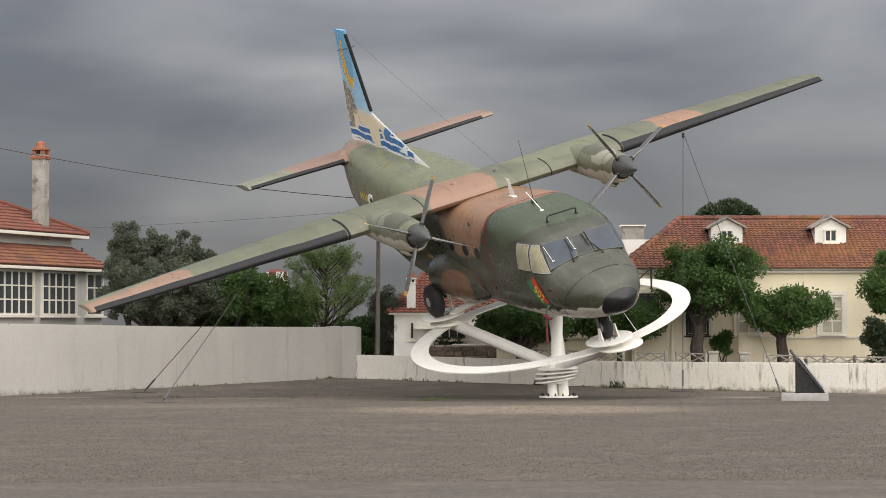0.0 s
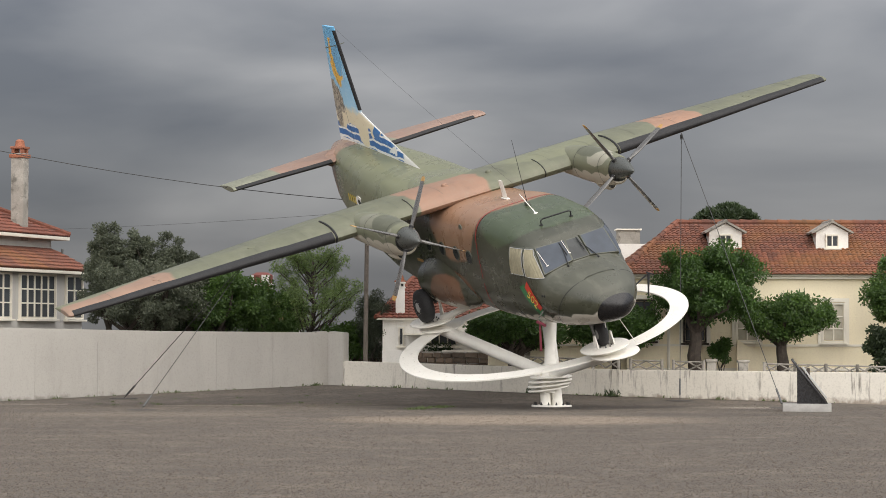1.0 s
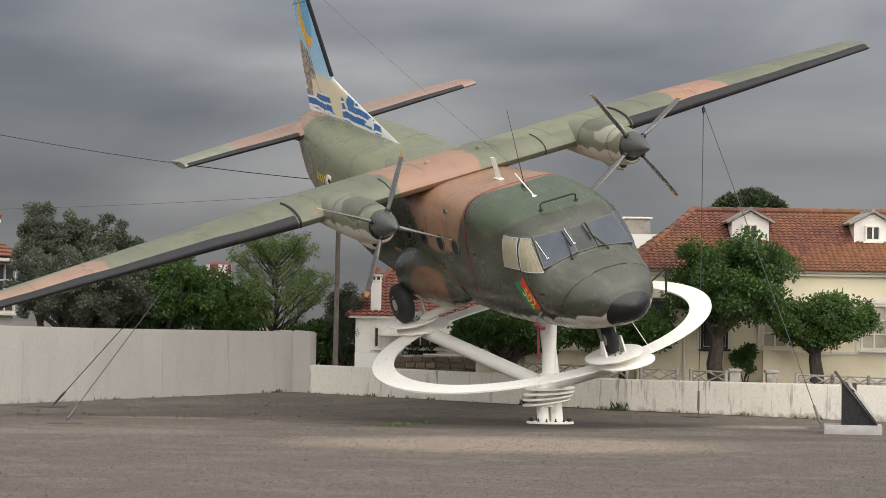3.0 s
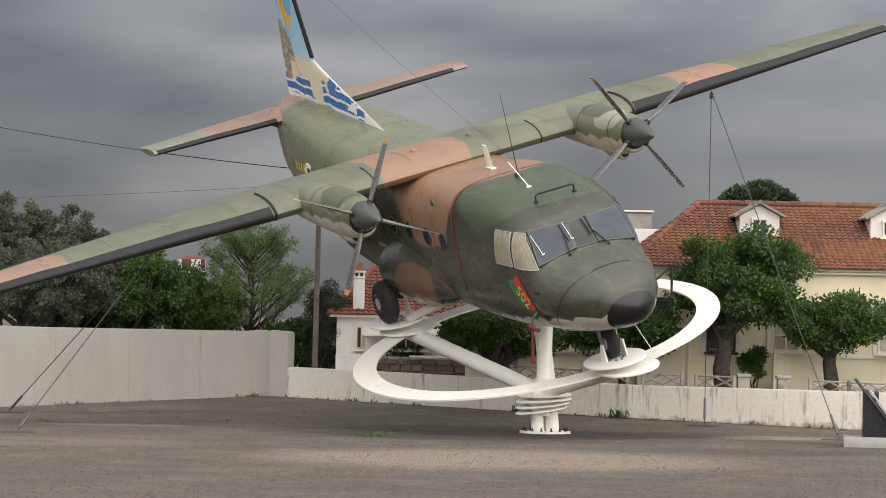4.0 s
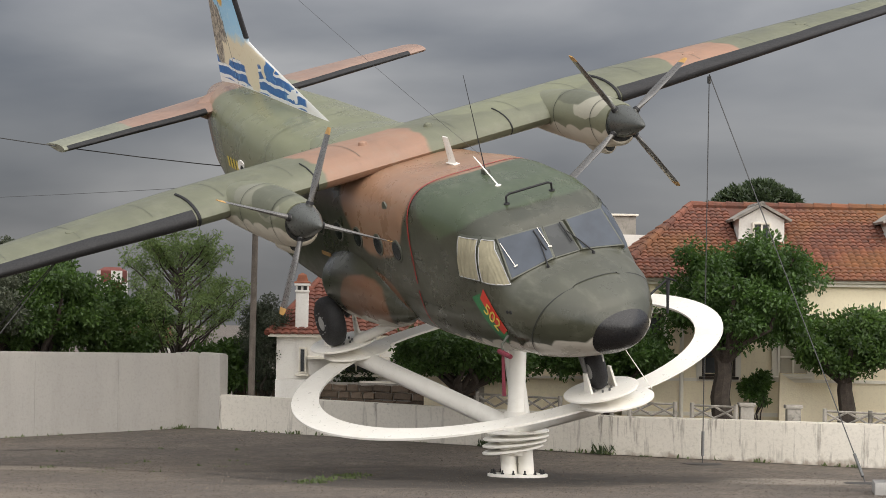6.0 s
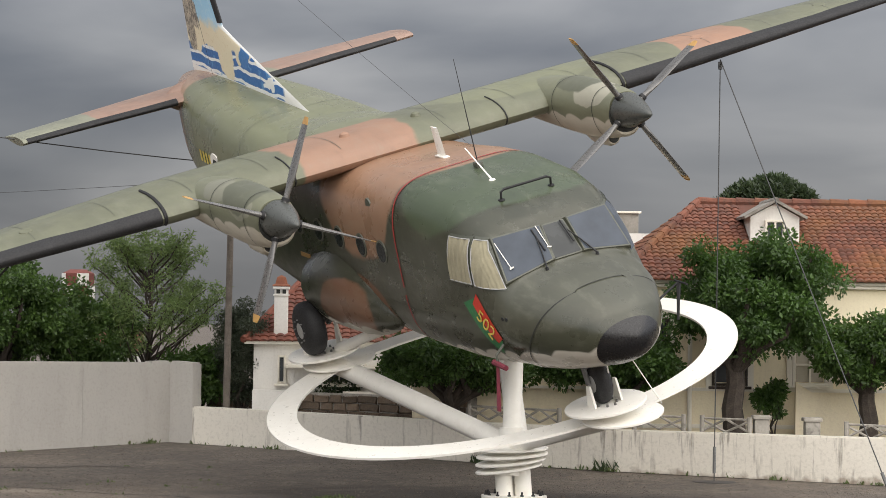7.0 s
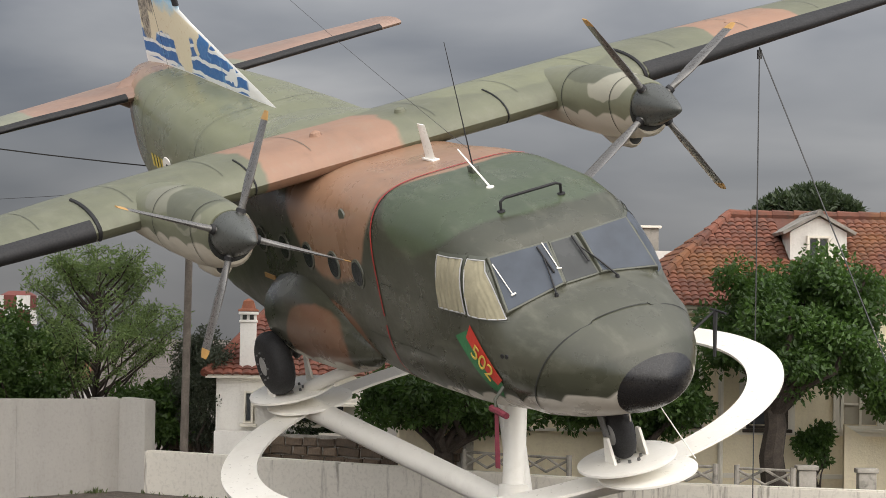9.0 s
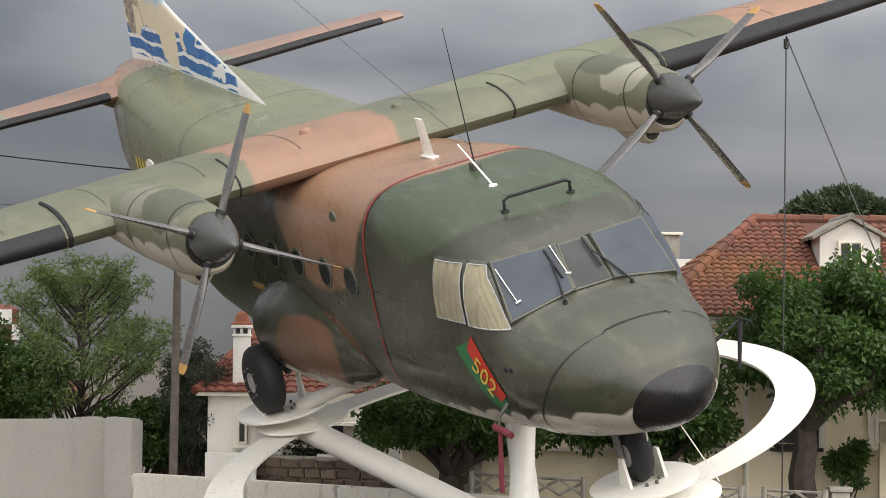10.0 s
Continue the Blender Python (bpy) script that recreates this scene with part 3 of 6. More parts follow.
back = (WALL_A - WALL_C).normalized()
wall_west = wall_run("wall_west", [WALL_C + back * 0.35, WALL_C + back * 5.0, WALL_A, WALL_A + back * 10.0], [1.296, 1.45, 1.66, 1.95], -0.22, M_WALL, "tall white rendered boundary wall with grey stains")
fwd_d = (WALL_B - WALL_C).normalized()
wall_end = wall_run("wall_corner", [WALL_C + back * 0.352, WALL_C + fwd_d * 0.02, WALL_C + fwd_d * 0.46], [1.313, 1.313, 1.296], 0.24, M_WALL, "white end pier of the tall wall")
far_d = (WALL_D - WALL_B).normalized()
wall_east = wall_run("wall_east", [WALL_C + fwd_d * 0.463, WALL_B, WALL_D, WALL_D + far_d * 9], [0.597, 0.615, 0.708, 0.74], 0.22, M_WALL_LOW, "low white wall with black rain streaks")
# vertical joints in the tall wall, as shallow raised strips
for d in (1.7, 3.4, 5.1, 6.8, 8.5):
    p = WALL_C + back * d
    bm = B()
    n = Vector((-back.y, back.x, 0))
    box(bm, p + n * 0.005 + Vector((0, 0, 0.62)), (0.010, 0.006, 1.24), Euler((0, 0, math.atan2(back.y, back.x))).to_matrix())
    part("wall_joint", bm, M_WALL, wall_west)


# ---- roofs and houses ----
def tiled_slope(bm, o, u, v, nu, nv, w, h, keep=lambda a, b: True, rise=0.03):
    """Curved clay tiles laid in overlapping rows on a slope: o corner at the eave, u along, v up the slope."""
    n = u.cross(v).normalized()
    prof = [(-0.5, 0.0), (-0.28, 0.75), (0.0, 1.0), (0.28, 0.75), (0.5, 0.0)]
    for j in range(nv):
        for i in range(nu):
            if not keep((i + 0.5) * w, (j + 0.5) * h):
                continue
            jit = random.uniform(-0.006, 0.006)
            lo = [bm.verts.new(o + u * ((i + 0.5 + a * 1.06) * w + jit) + v * (j * h - 0.03) + n * (b * rise + 0.026 + jit)) for a, b in prof]
            hi = [bm.verts.new(o + u * ((i + 0.5 + a * 0.94) * w + jit) + v * ((j + 1) * h + 0.01) + n * (b * rise * 0.9)) for a, b in prof]
            ft = [bm.verts.new(o + u * ((i + 0.5 + a * 1.06) * w + jit) + v * (j * h - 0.03) + n * (b * rise * 0.55 + 0.004)) for a, b in prof]
            for k in range(4):
                bm.faces.new((lo[k], lo[k + 1], hi[k + 1], hi[k]))
                bm.faces.new((ft[k], ft[k + 1], lo[k + 1], lo[k]))


def window_unit(parent, c, w, h, normal, cols=2, rows=2, frame_mat=None, glass=None, name="window", fw=0.045, surround=None):
    """A window set on a wall: frame, sill, panes with bars."""
    frame_mat, glass = frame_mat or M_TRIM, glass or M_WINDOW
    n = Vector(normal).normalized()
    r = Matrix((Vector((0, 0, 1)).cross(n), -n, Vector((0, 0, 1)))).transposed()
    bm = B()
    for sx in (-1, 1):
        box(bm, Vector(c) + r @ Vector((sx * (w / 2 - fw / 2), -0.02, 0)), (fw, 0.07, h), r)
    for sz in (-1, 1):
        box(bm, Vector(c) + r @ Vector((0, -0.022, sz * (h / 2 - fw / 2))), (w - 2 * fw, 0.06, fw), r)
    fr = part(name, bm, frame_mat, parent, smooth=False)
    pw, ph = (w - 2 * fw) / cols, (h - 2 * fw) / rows
    for i in range(cols):
        for j in range(rows):
            bm = B()
            box(bm, Vector(c) + r @ Vector((-w / 2 + fw + (i + 0.5) * pw, 0.0, -h / 2 + fw + (j + 0.5) * ph)), (pw - 0.035, 0.02, ph - 0.035), r)
            part("pane", bm, glass, fr, smooth=False)
    bm = B()
    for i in range(1, cols):
        box(bm, Vector(c) + r @ Vector((-w / 2 + fw + i * pw, -0.018, 0)), (0.036, 0.05, h - 2 * fw), r)
    for j in range(1, rows):
        box(bm, Vector(c) + r @ Vector((0, -0.014, -h / 2 + fw + j * ph)), (w - 2 * fw, 0.036, 0.034), r)
    if cols * rows > 1:
        part("glazing_bar", bm, frame_mat, fr, smooth=False)
    else:
        bm.free()
    bm = B()
    box(bm, Vector(c) + r @ Vector((0, -0.05, -h / 2 - 0.03)), (w + 0.12, 0.14, 0.05), r, 0.01)
    part("sill", bm, frame_mat, fr)
    if surround:
        bm = B()
        for sx in (-1, 1):
            box(bm, Vector(c) + r @ Vector((sx * (w / 2 + 0.055), -0.012, 0.02)), (0.1, 0.05, h + 0.2), r)
        box(bm, Vector(c) + r @ Vector((0, -0.014, h / 2 + 0.07)), (w + 0.01, 0.05, 0.1), r)
        part("surround", bm, surround, fr, smooth=False)
    return fr


def right_house():
    h = thing("cream_house", "long cream single-storey house with red tiled roof and two dormers", "house")
    x0, x1, y0, y1, ze, yr, zr = 5.15, 19.0, 55.0, 61.6, 3.08, 58.1, 4.56
    bm = B()
    box(bm, ((x0 + x1) / 2, (y0 + y1) / 2, ze / 2), (x1 - x0, y1 - y0, ze))
    part("wall", bm, M_RENDER, h, smooth=False)
    bm = B()
    box(bm, ((x0 + x1) / 2, y0 - 0.10, ze - 0.02), (x1 - x0 + 0.5, 0.2, 0.07), None, 0.015)
    box(bm, ((x0 + x1) / 2, y0 - 0.06, ze - 0.09), (x1 - x0 + 0.3, 0.12, 0.06), None, 0.01)
    part("cornice", bm, M_TRIM, h)
    bm = B()
    box(bm, ((x0 + x1) / 2, y0 - 0.02, 0.55), (x1 - x0, 0.05, 0.07))
    box(bm, ((x0 + x1) / 2, y0 - 0.012, 1.19), (x1 - x0, 0.03, 0.06))
    part("string_course", bm, M_TRIM, h, smooth=False)
    # low wing with a flat roof beside the main house
    bm = B()
    box(bm, (3.3, 57.8, 1.0), (3.69, 5.0, 2.0), None, 0.01)
    lw = part("low_wing", bm, M_RENDER, h, "cream flat-roofed low wing", smooth=False)
    bm = B()
    box(bm, (3.3, 55.28, 1.97), (3.8, 0.16, 0.08), None, 0.01)
    box(bm, (3.3, 55.285, 1.19), (3.69, 0.03, 0.05))
    part("moulding", bm, M_TRIM, lw, smooth=False)
    # roof body under the tiles: hip at the near end
    xe, ye, yb = x0 - 0.25, y0 - 0.28, y1 + 0.28
    xr = 6.75
    bm = B()
    p = [Vector(q) for q in ((xe, ye, ze), (x1, ye, ze), (x1, yb, ze), (xe, yb, ze), (xr, yr, zr), (x1, yr, zr))]
    v = [bm.verts.new(q) for q in p]
    for f in ((0, 1, 5, 4), (1, 2, 5), (2, 3, 4, 5), (3, 0, 4), (0, 3, 2, 1)):
        bm.faces.new([v[i] for i in f])
    roof = part("roof", bm, M_TILE, h, "red clay tiles with orange lichen", smooth=False)
    u, w = Vector((1, 0, 0)), 0.128
    sl = Vector((0, yr - ye, zr - ze))
    ln = sl.length
    hv = 0.17
    run = (xr - xe) / ln
    doors = (7.92, 10.82)
    near = lambda a, b: 7.1 < xe + a < 11.5 and 0.75 < b < 1.75
    keep = lambda a, b: a > b * run + 0.05 and not any(abs(xe + a - d) < 0.42 and b > 1.95 for d in doors)
    bm = B()
    tiled_slope(bm, Vector((xe, ye, ze)), u, sl / ln, int((15.6 - xe) / w), int(ln / hv), w, hv, lambda a, b: keep(a, b) and not near(a, b))
    tagged(part("roof_tile_field", bm, M_TILE, roof), kind="stuff")
    # the hip end
    sl2 = Vector((xr - xe, 0, zr - ze))
    l2 = sl2.length
    run2 = (yr - ye) / l2
    bm = B()
    tiled_slope(bm, Vector((xe, yb, ze)), Vector((0, -1, 0)), sl2 / l2, int((yb - ye) / w), int(l2 / hv), w, hv, lambda a, b: a > b * run2 and (yb - ye) - a > b * run2)
    tagged(part("roof_tile_field", bm, M_TILE, roof), kind="stuff")
    # hip and ridge caps
    bm = B()
    a, b = Vector((xe, ye, ze + 0.03)), Vector((xr, yr, zr + 0.03))
    for k in range(13):
        tube(bm, [a.lerp(b, k / 13), a.lerp(b, (k + 1.1) / 13)], [0.085, 0.07], 8)
    for k in range(26):
        tube(bm, [(xr + k * 0.35, yr, zr + 0.03), (xr + k * 0.35 + 0.38, yr, zr + 0.025)], [0.085, 0.07], 8)
    tagged(part("ridge_tile", bm, M_TILE, roof), kind="stuff")
    # dormers
    for d in doors:
        bm = B()
        yf, zb, zt, hw = 56.35, 3.62, 4.26, 0.44
        zp = 4.50
        prism(bm, [(d - hw, yf, zb), (d + hw, yf, zb), (d + hw, yf, zt), (d, yf, zp), (d - hw, yf, zt)], (0, 1.9, 0))
        dm = part("dormer", bm, M_HOUSEWHITE, h, "white dormer with grey gabled roof", smooth=False)
        bm = B()
        for s in (-1, 1):
            ang = math.atan2(zp - zt, hw) * s
            r = Euler((0, ang, 0)).to_matrix()
            box(bm, Vector((d + s * 0.26, yf + 0.85, (zp + zt) / 2 + 0.045 - 0.02)), (0.70, 1.95, 0.05), r)
        tube(bm, [(d, yf - 0.13, zp + 0.06), (d, yf + 1.6, zp + 0.06)], 0.05, 8)
        part("dormer_roof", bm, M_CONCRETE, dm, smooth=False)
        window_unit(dm, (d, yf - 0.01, 4.02), 0.36, 0.36, (0, -1, 0), 2, 1, fw=0.035)
    # windows
    for x, wd, zc, ht, gl, fm in ((5.6, 0.6, 1.85, 1.1, M_WINDOW, M_BARK), (6.95, 0.62, 1.78, 1.05, M_WINDOW, M_BARK), (8.35, 0.6, 1.8, 1.05, M_WINDOW_PALE, None), (10.65, 0.62, 1.8, 1.06, M_WINDOW_PALE, None), (12.9, 0.62, 1.8, 1.06, M_WINDOW_PALE, None)):
        window_unit(h, (x, y0 - 0.012, zc), wd, ht, (0, -1, 0), 2, 3, fm, gl, surround=M_TRIM)
    bm = B()
    tube(bm, [(6.25, y0 - 0.06, 0), (6.25, y0 - 0.06, ze - 0.05)], 0.04, 8)
    part("downpipe", bm, M_TRIM, h)
    # outside stair parapet against the wall
    bm = B()
    prism(bm, [(8.0, 54.3, 0), (9.6, 54.3, 0), (9.6, 54.3, 0.35), (8.0, 54.3, 1.35)], (0, 0.12, 0))
    part("stair_parapet", bm, M_RENDER, h, smooth=False)
    return h


right_house()


def annex():
    h = thing("white_annex", "white flat-roofed annex with a weathered roof parapet", "building")
    bm = B()
    box(bm, (5.3, 63.0, 2.05), (2.4, 2.2, 4.1))
    part("wall", bm, M_HOUSEWHITE, h, smooth=False)
    bm = B()
    box(bm, (5.72, 62.3, 4.30), (0.66, 0.6, 0.4), None, 0.01)
    st = part("roof_box", bm, M_CONCRETE, h)
    bm = B()
    box(bm, (5.72, 62.3, 4.52), (0.76, 0.7, 0.045), None, 0.01)
    part("coping", bm, M_TRIM, st)


annex()


def middle_house():
    h = thing("white_cottage", "white cottage with red hipped roof and a white chimney", "house")
    x0, x1, y0, y1, ze, zr = -1.50, 3.2, 62.0, 67.0, 1.90, 3.12
    bm = B()
    box(bm, ((x0 + x1) / 2, (y0 + y1) / 2, ze / 2), (x1 - x0, y1 - y0, ze))
    part("wall", bm, M_HOUSEWHITE, h, smooth=False)
    bm = B()
    xe, ye, yb = x0 - 0.2, y0 - 0.2, y1 + 0.2
    v = [bm.verts.new(q) for q in ((xe, ye, ze), (x1 + 0.2, ye, ze), (x1 + 0.2, yb, ze), (xe, yb, ze), (x0 + 0.9, 64.5, zr), (x1 - 1.6, 64.5, zr))]
    for f in ((0, 1, 5, 4), (1, 2, 5), (2, 3, 4, 5), (3, 0, 4), (0, 3, 2, 1)):
        bm.faces.new([v[i] for i in f])
    roof = part("roof", bm, M_TILE_NEW, h, "bright red tiles", smooth=False)
    sl = Vector((0, 64.5 - ye, zr - ze))
    ln = sl.length
    bm = B()
    w, hv, run = 0.16, 0.2, (x0 + 0.9 - xe) / ln
    tiled_slope(bm, Vector((xe, ye, ze)), Vector((1, 0, 0)), sl / ln, int((x1 + 0.2 - xe) / w), int(ln / hv), w, hv, lambda a, b: a > b * run and (x1 + 0.2 - xe) - a > b * (1.8 / ln))
    tagged(part("roof_tile_field", bm, M_TILE_NEW, roof), kind="stuff")
    bm = B()
    tube(bm, [(xe, ye, ze + 0.02), (x0 + 0.9, 64.5, zr + 0.02)], 0.07, 8)
    tube(bm, [(x0 + 0.9, 64.5, zr + 0.02), (x1 - 1.6, 64.5, zr + 0.02)], 0.07, 8)
    part("ridge_tile", bm, M_TILE_NEW, roof)
    bm = B()
    box(bm, ((x0 + x1) / 2, y0 - 0.09, ze - 0.03), (x1 - x0 + 0.35, 0.2, 0.06))
    box(bm, (0.25, y0 - 0.3, 1.42), (2.2, 0.6, 0.05))
    part("cornice", bm, M_TRIM, h, smooth=False)
    # chimney
    bm = B()
    box(bm, (-0.98, 62.2, 2.35), (0.27, 0.30, 1.15), None, 0.012)
    ch = part("chimney", bm, M_HOUSEWHITE, h, "white chimney with a terracotta hood")
    bm = B()
    box(bm, (-0.98, 62.2, 2.80), (0.31, 0.34, 0.04), None, 0.01)
    box(bm, (-0.98, 62.2, 2.94), (0.33, 0.36, 0.05), None, 0.01)
    part("chimney_band", bm, M_HOUSEWHITE, ch)
    for s in (-0.06, 0.06):
        bm = B()
        box(bm, (-0.98 + s, 62.045, 2.87), (0.07, 0.02, 0.08))
        part("smoke_slot", bm, M_SEAM, ch, smooth=False)
    bm = B()
    lathe(bm, (-0.98, 62.2, 2.97), (0, 0, 1), [(0, 0.25), (0.03, 0.24), (0.05, 0.17), (0.18, 0.12), (0.22, 0.02)], 4)
    part("chimney_hood", bm, M_BRICK, ch, smooth=False)
    for x in (-0.95, 0.3):
        window_unit(h, (x, y0 - 0.012, 1.35), 0.16 if x < 0 else 0.8, 0.55, (0, -1, 0), 1 if x < 0 else 3, 1, fw=0.03)
    bm = B()
    box(bm, (-1.1, 61.7, 0.5), (0.8, 0.5, 0.9))
    part("porch", bm, M_HOUSEWHITE, h, smooth=False)
    for i in range(9):
        bm = B()
        box(bm, (0.35 + i * 0.11, 61.55, 0.78), (0.03, 0.03, 0.24))
        part("baluster", bm, M_TRIM, h, smooth=False)
    bm = B()
    box(bm, (0.8, 61.55, 0.92), (1.1, 0.06, 0.05))
    part("handrail", bm, M_TRIM, h, smooth=False)


middle_house()


def left_house():
    """The veranda house behind the tall wall; its front runs along the wall."""
    a, b = Vector((-10.95, 47.2, 0)), Vector((-8.95, 54.2, 0))
    d = (b - a).normalized()
    n = Vector((d.y, -d.x, 0))
    m = Matrix.Translation(a) @ Matrix((d, -n, Vector((0, 0, 1)))).transposed().to_4x4()
    h = thing("veranda_house", "white house with glazed veranda, orange tiled roofs and a tall chimney", "house", m)
    L, ze, zv = (b - a).length - 0.1, 3.12, 3.72
    x_lo = -5.0
    # in the house's own axes: x along the front, y away from the yard, z up
    bm = B()
    box(bm, ((x_lo + L) / 2, 0.5, ze / 2), (L - x_lo, 1.0, ze))
    part("wall", bm, M_VERANDA, h, smooth=False)
    bm = B()
    box(bm, ((x_lo + L) / 2, 3.0, 2.0), (L - x_lo + 0.2, 4.2, 4.0))
    part("upper_wall", bm, M_VERANDA, h, smooth=False)
    bm = B()
    v = [bm.verts.new(q) for q in ((x_lo, -0.3, ze), (L + 0.1, -0.3, ze), (L + 0.1, 0.92, zv), (x_lo, 0.92, zv), (x_lo, -0.3, ze - 0.06), (L + 0.1, -0.3, ze - 0.06), (L + 0.1, 0.92, ze - 0.06), (x_lo, 0.92, ze - 0.06))]
    for f in ((0, 1, 2, 3), (4, 5, 1, 0), (5, 6, 2, 1), (4, 7, 6, 5)):
        bm.faces.new([v[i] for i in f])
    r1 = part("veranda_roof", bm, M_TILE, h, smooth=False)
    bm = B()
    sl = Vector((0, 1.22, zv - ze))
    tiled_slope(bm, Vector((-3, -0.3, ze)), Vector((1, 0, 0)), sl.normalized(), int((L + 3.1) / 0.17), int(sl.length / 0.2), 0.17, 0.2)
    tagged(part("roof_tile_field", bm, M_TILE, r1), kind="stuff")
    bm = B()
    box(bm, ((x_lo + L) / 2, -0.28, ze - 0.07), (L - x_lo + 0.1, 0.08, 0.08), None, 0.02)
    part("gutter", bm, M_TRIM, h)
    bm = B()
    xr, yr, zr, z2, xq, yq = L - 3.2, 3.3, 5.35, 4.02, L + 0.45, 0.55
    v = [bm.verts.new(q) for q in ((x_lo, yq, z2), (xq, yq, z2), (xq, 6.0, z2), (x_lo, 6.0, z2), (x_lo, yr, zr), (xr, yr, zr))]
    for f in ((0, 1, 5, 4), (1, 2, 5), (2, 3, 4, 5), (3, 0, 4), (0, 3, 2, 1)):
        bm.faces.new([v[i] for i in f])
    r2 = part("roof", bm, M_TILE_NEW, h, "orange clay tiles", smooth=False)
    sl = Vector((0, yr - yq, zr - z2))
    ln = sl.length
    bm = B()
    tiled_slope(bm, Vector((-3, yq, z2)), Vector((1, 0, 0)), sl / ln, int((xq + 3) / 0.17), int(ln / 0.22), 0.17, 0.22, lambda p, q: (xq + 3) - p > q * ((xq - xr) / ln))
    tagged(part("roof_tile_field", bm, M_TILE_NEW, r2), kind="stuff")
    bm = B()
    box(bm, ((x_lo + xq) / 2, yq + 0.03, z2 - 0.06), (xq - x_lo, 0.1, 0.09), None, 0.02)
    box(bm, (xq - 0.03, 3.3, z2 - 0.06), (0.1, 5.4, 0.09), None, 0.02)
    part("eave_board", bm, M_TRIM, h)
    bm = B()
    tube(bm, [(xq, yq, z2 + 0.05), (xr, yr, zr + 0.05)], 0.08, 8)
    part("hip_tile", bm, M_TILE_NEW, r2)
    # chimney
    cx, cy = 5.5, 1.0
    bm = B()
    box(bm, (cx, cy, 4.95), (0.34, 0.34, 2.2), None, 0.02)
    ch = part("chimney", bm, M_CONCRETE, h, "tall grey chimney with an orange clay top")
    bm = B()
    box(bm, (cx, cy, 5.98), (0.42, 0.42, 0.09), None, 0.015)
    for s in (-1, 1):
        for q in (-1, 1):
            box(bm, (cx + s * 0.12, cy + q * 0.12, 6.09), (0.08, 0.08, 0.15))
    box(bm, (cx, cy, 6.19), (0.38, 0.38, 0.06), None, 0.015)
    lathe(bm, (cx, cy, 6.22), (0, 0, 1), [(0, 0.14), (0.05, 0.12), (0.14, 0.11), (0.18, 0.06)], 10)
    part("chimney_top", bm, M_BRICK, ch)
    for x, w in ((-3.5, 2.2), (-1.0, 2.2), (1.6, 2.2), (4.3, 2.2), (6.6, 1.1)):
        window_unit(h, (x, -0.012, 2.44), w, 1.12, (0, -1, 0), max(2, round(w / 0.44)), 3, surround=None)
    bm = B()
    tube(bm, [(L + 0.1, 0.8, 3.45), (L + 0.6, 0.8, 3.5), (L + 0.6, 0.8, 3.7)], 0.03, 6)
    part("bracket", bm, M_STEEL, h)


left_house()


# ---- the aircraft: x forward from the nose, y to its left, z up from its own wheels' level ----
PLANE = Matrix(((0.3834, 0.8980, -0.2157, 3.957), (-0.9108, 0.3287, -0.2499, 38.815), (-0.1535, 0.2923, 0.9439, 0.909), (0, 0, 0, 1)))
aircraft = thing("aircraft", "twin-propeller transport aircraft in green and tan camouflage on a stand", "aircraft", PLANE)

# stations of the fuselage: x, half width, bottom, top, roundness
STATIONS = [
    (0.02, 0.04, 1.22, 1.31, 2.0), (-0.01, 0.17, 1.12, 1.42, 2.0), (-0.10, 0.34, 1.03, 1.56, 2.1), (-0.30, 0.52, 0.94, 1.72, 2.2), (-0.65, 0.74, 0.86, 1.88, 2.35),
    (-1.00, 0.90, 0.80, 2.01, 2.5), (-1.36, 1.00, 0.76, 2.06, 2.6), (-1.42, 1.01, 0.755, 2.11, 2.55), (-1.72, 1.05, 0.74, 2.48, 2.9), (-1.78, 1.06, 0.735, 2.56, 3.0), (-2.00, 1.08, 0.73, 2.69, 3.5), (-2.30, 1.11, 0.71, 2.81, 3.9), (-2.80, 1.14, 0.69, 2.92, 4.2), (-3.80, 1.16, 0.66, 3.00, 4.3),
    (-4.60, 1.16, 0.65, 3.00, 4.2), (-5.50, 1.16, 0.65, 2.95, 3.8), (-6.60, 1.16, 0.65, 2.92, 3.8), (-8.60, 1.16, 0.66, 3.10, 4.0), (-9.60, 1.14, 0.78, 3.17, 4.0), (-11.0, 1.04, 1.08, 3.27, 4.0), (-12.5, 0.86, 1.46, 3.37, 3.8),
    (-13.6, 0.64, 1.76, 3.42, 3.4), (-14.3, 0.42, 2.00, 3.40, 3.0), (-14.65, 0.24, 2.30, 3.30, 2.4), (-14.80, 0.06, 2.60, 3.05, 2.0),
]


def station(x):
    for a, b in zip(STATIONS, STATIONS[1:]):
        if b[0] <= x <= a[0]:
            t = (x - a[0]) / (b[0] - a[0])
            return [p + (q - p) * t for p, q in zip(a, b)]
    return list(STATIONS[-1] if x < -1 else STATIONS[0])


def belly_round(e):
    """The lower half of a section is rounder than its roof."""
    return 2.0 + (e - 2.0) * 0.62


def side(x, z, s, out=0.0):
    """The point of the fuselage's side (s = 1 its left) at station x and height z."""
    _, w, lo, hi, e = station(x)
    q = min(abs(z - (lo + hi) / 2) / ((hi - lo) / 2), 0.999)
    e = e if z > (lo + hi) / 2 else belly_round(e)
    return Vector((x, s * (w * (1 - q ** e) ** (1 / e) + out), z))


def top(x, y, out=0.0):
    _, w, lo, hi, e = station(x)
    q = min(abs(y) / w, 0.999)
    return Vector((x, y, (lo + hi) / 2 + (hi - lo) / 2 * (1 - q ** e) ** (1 / e) + out))


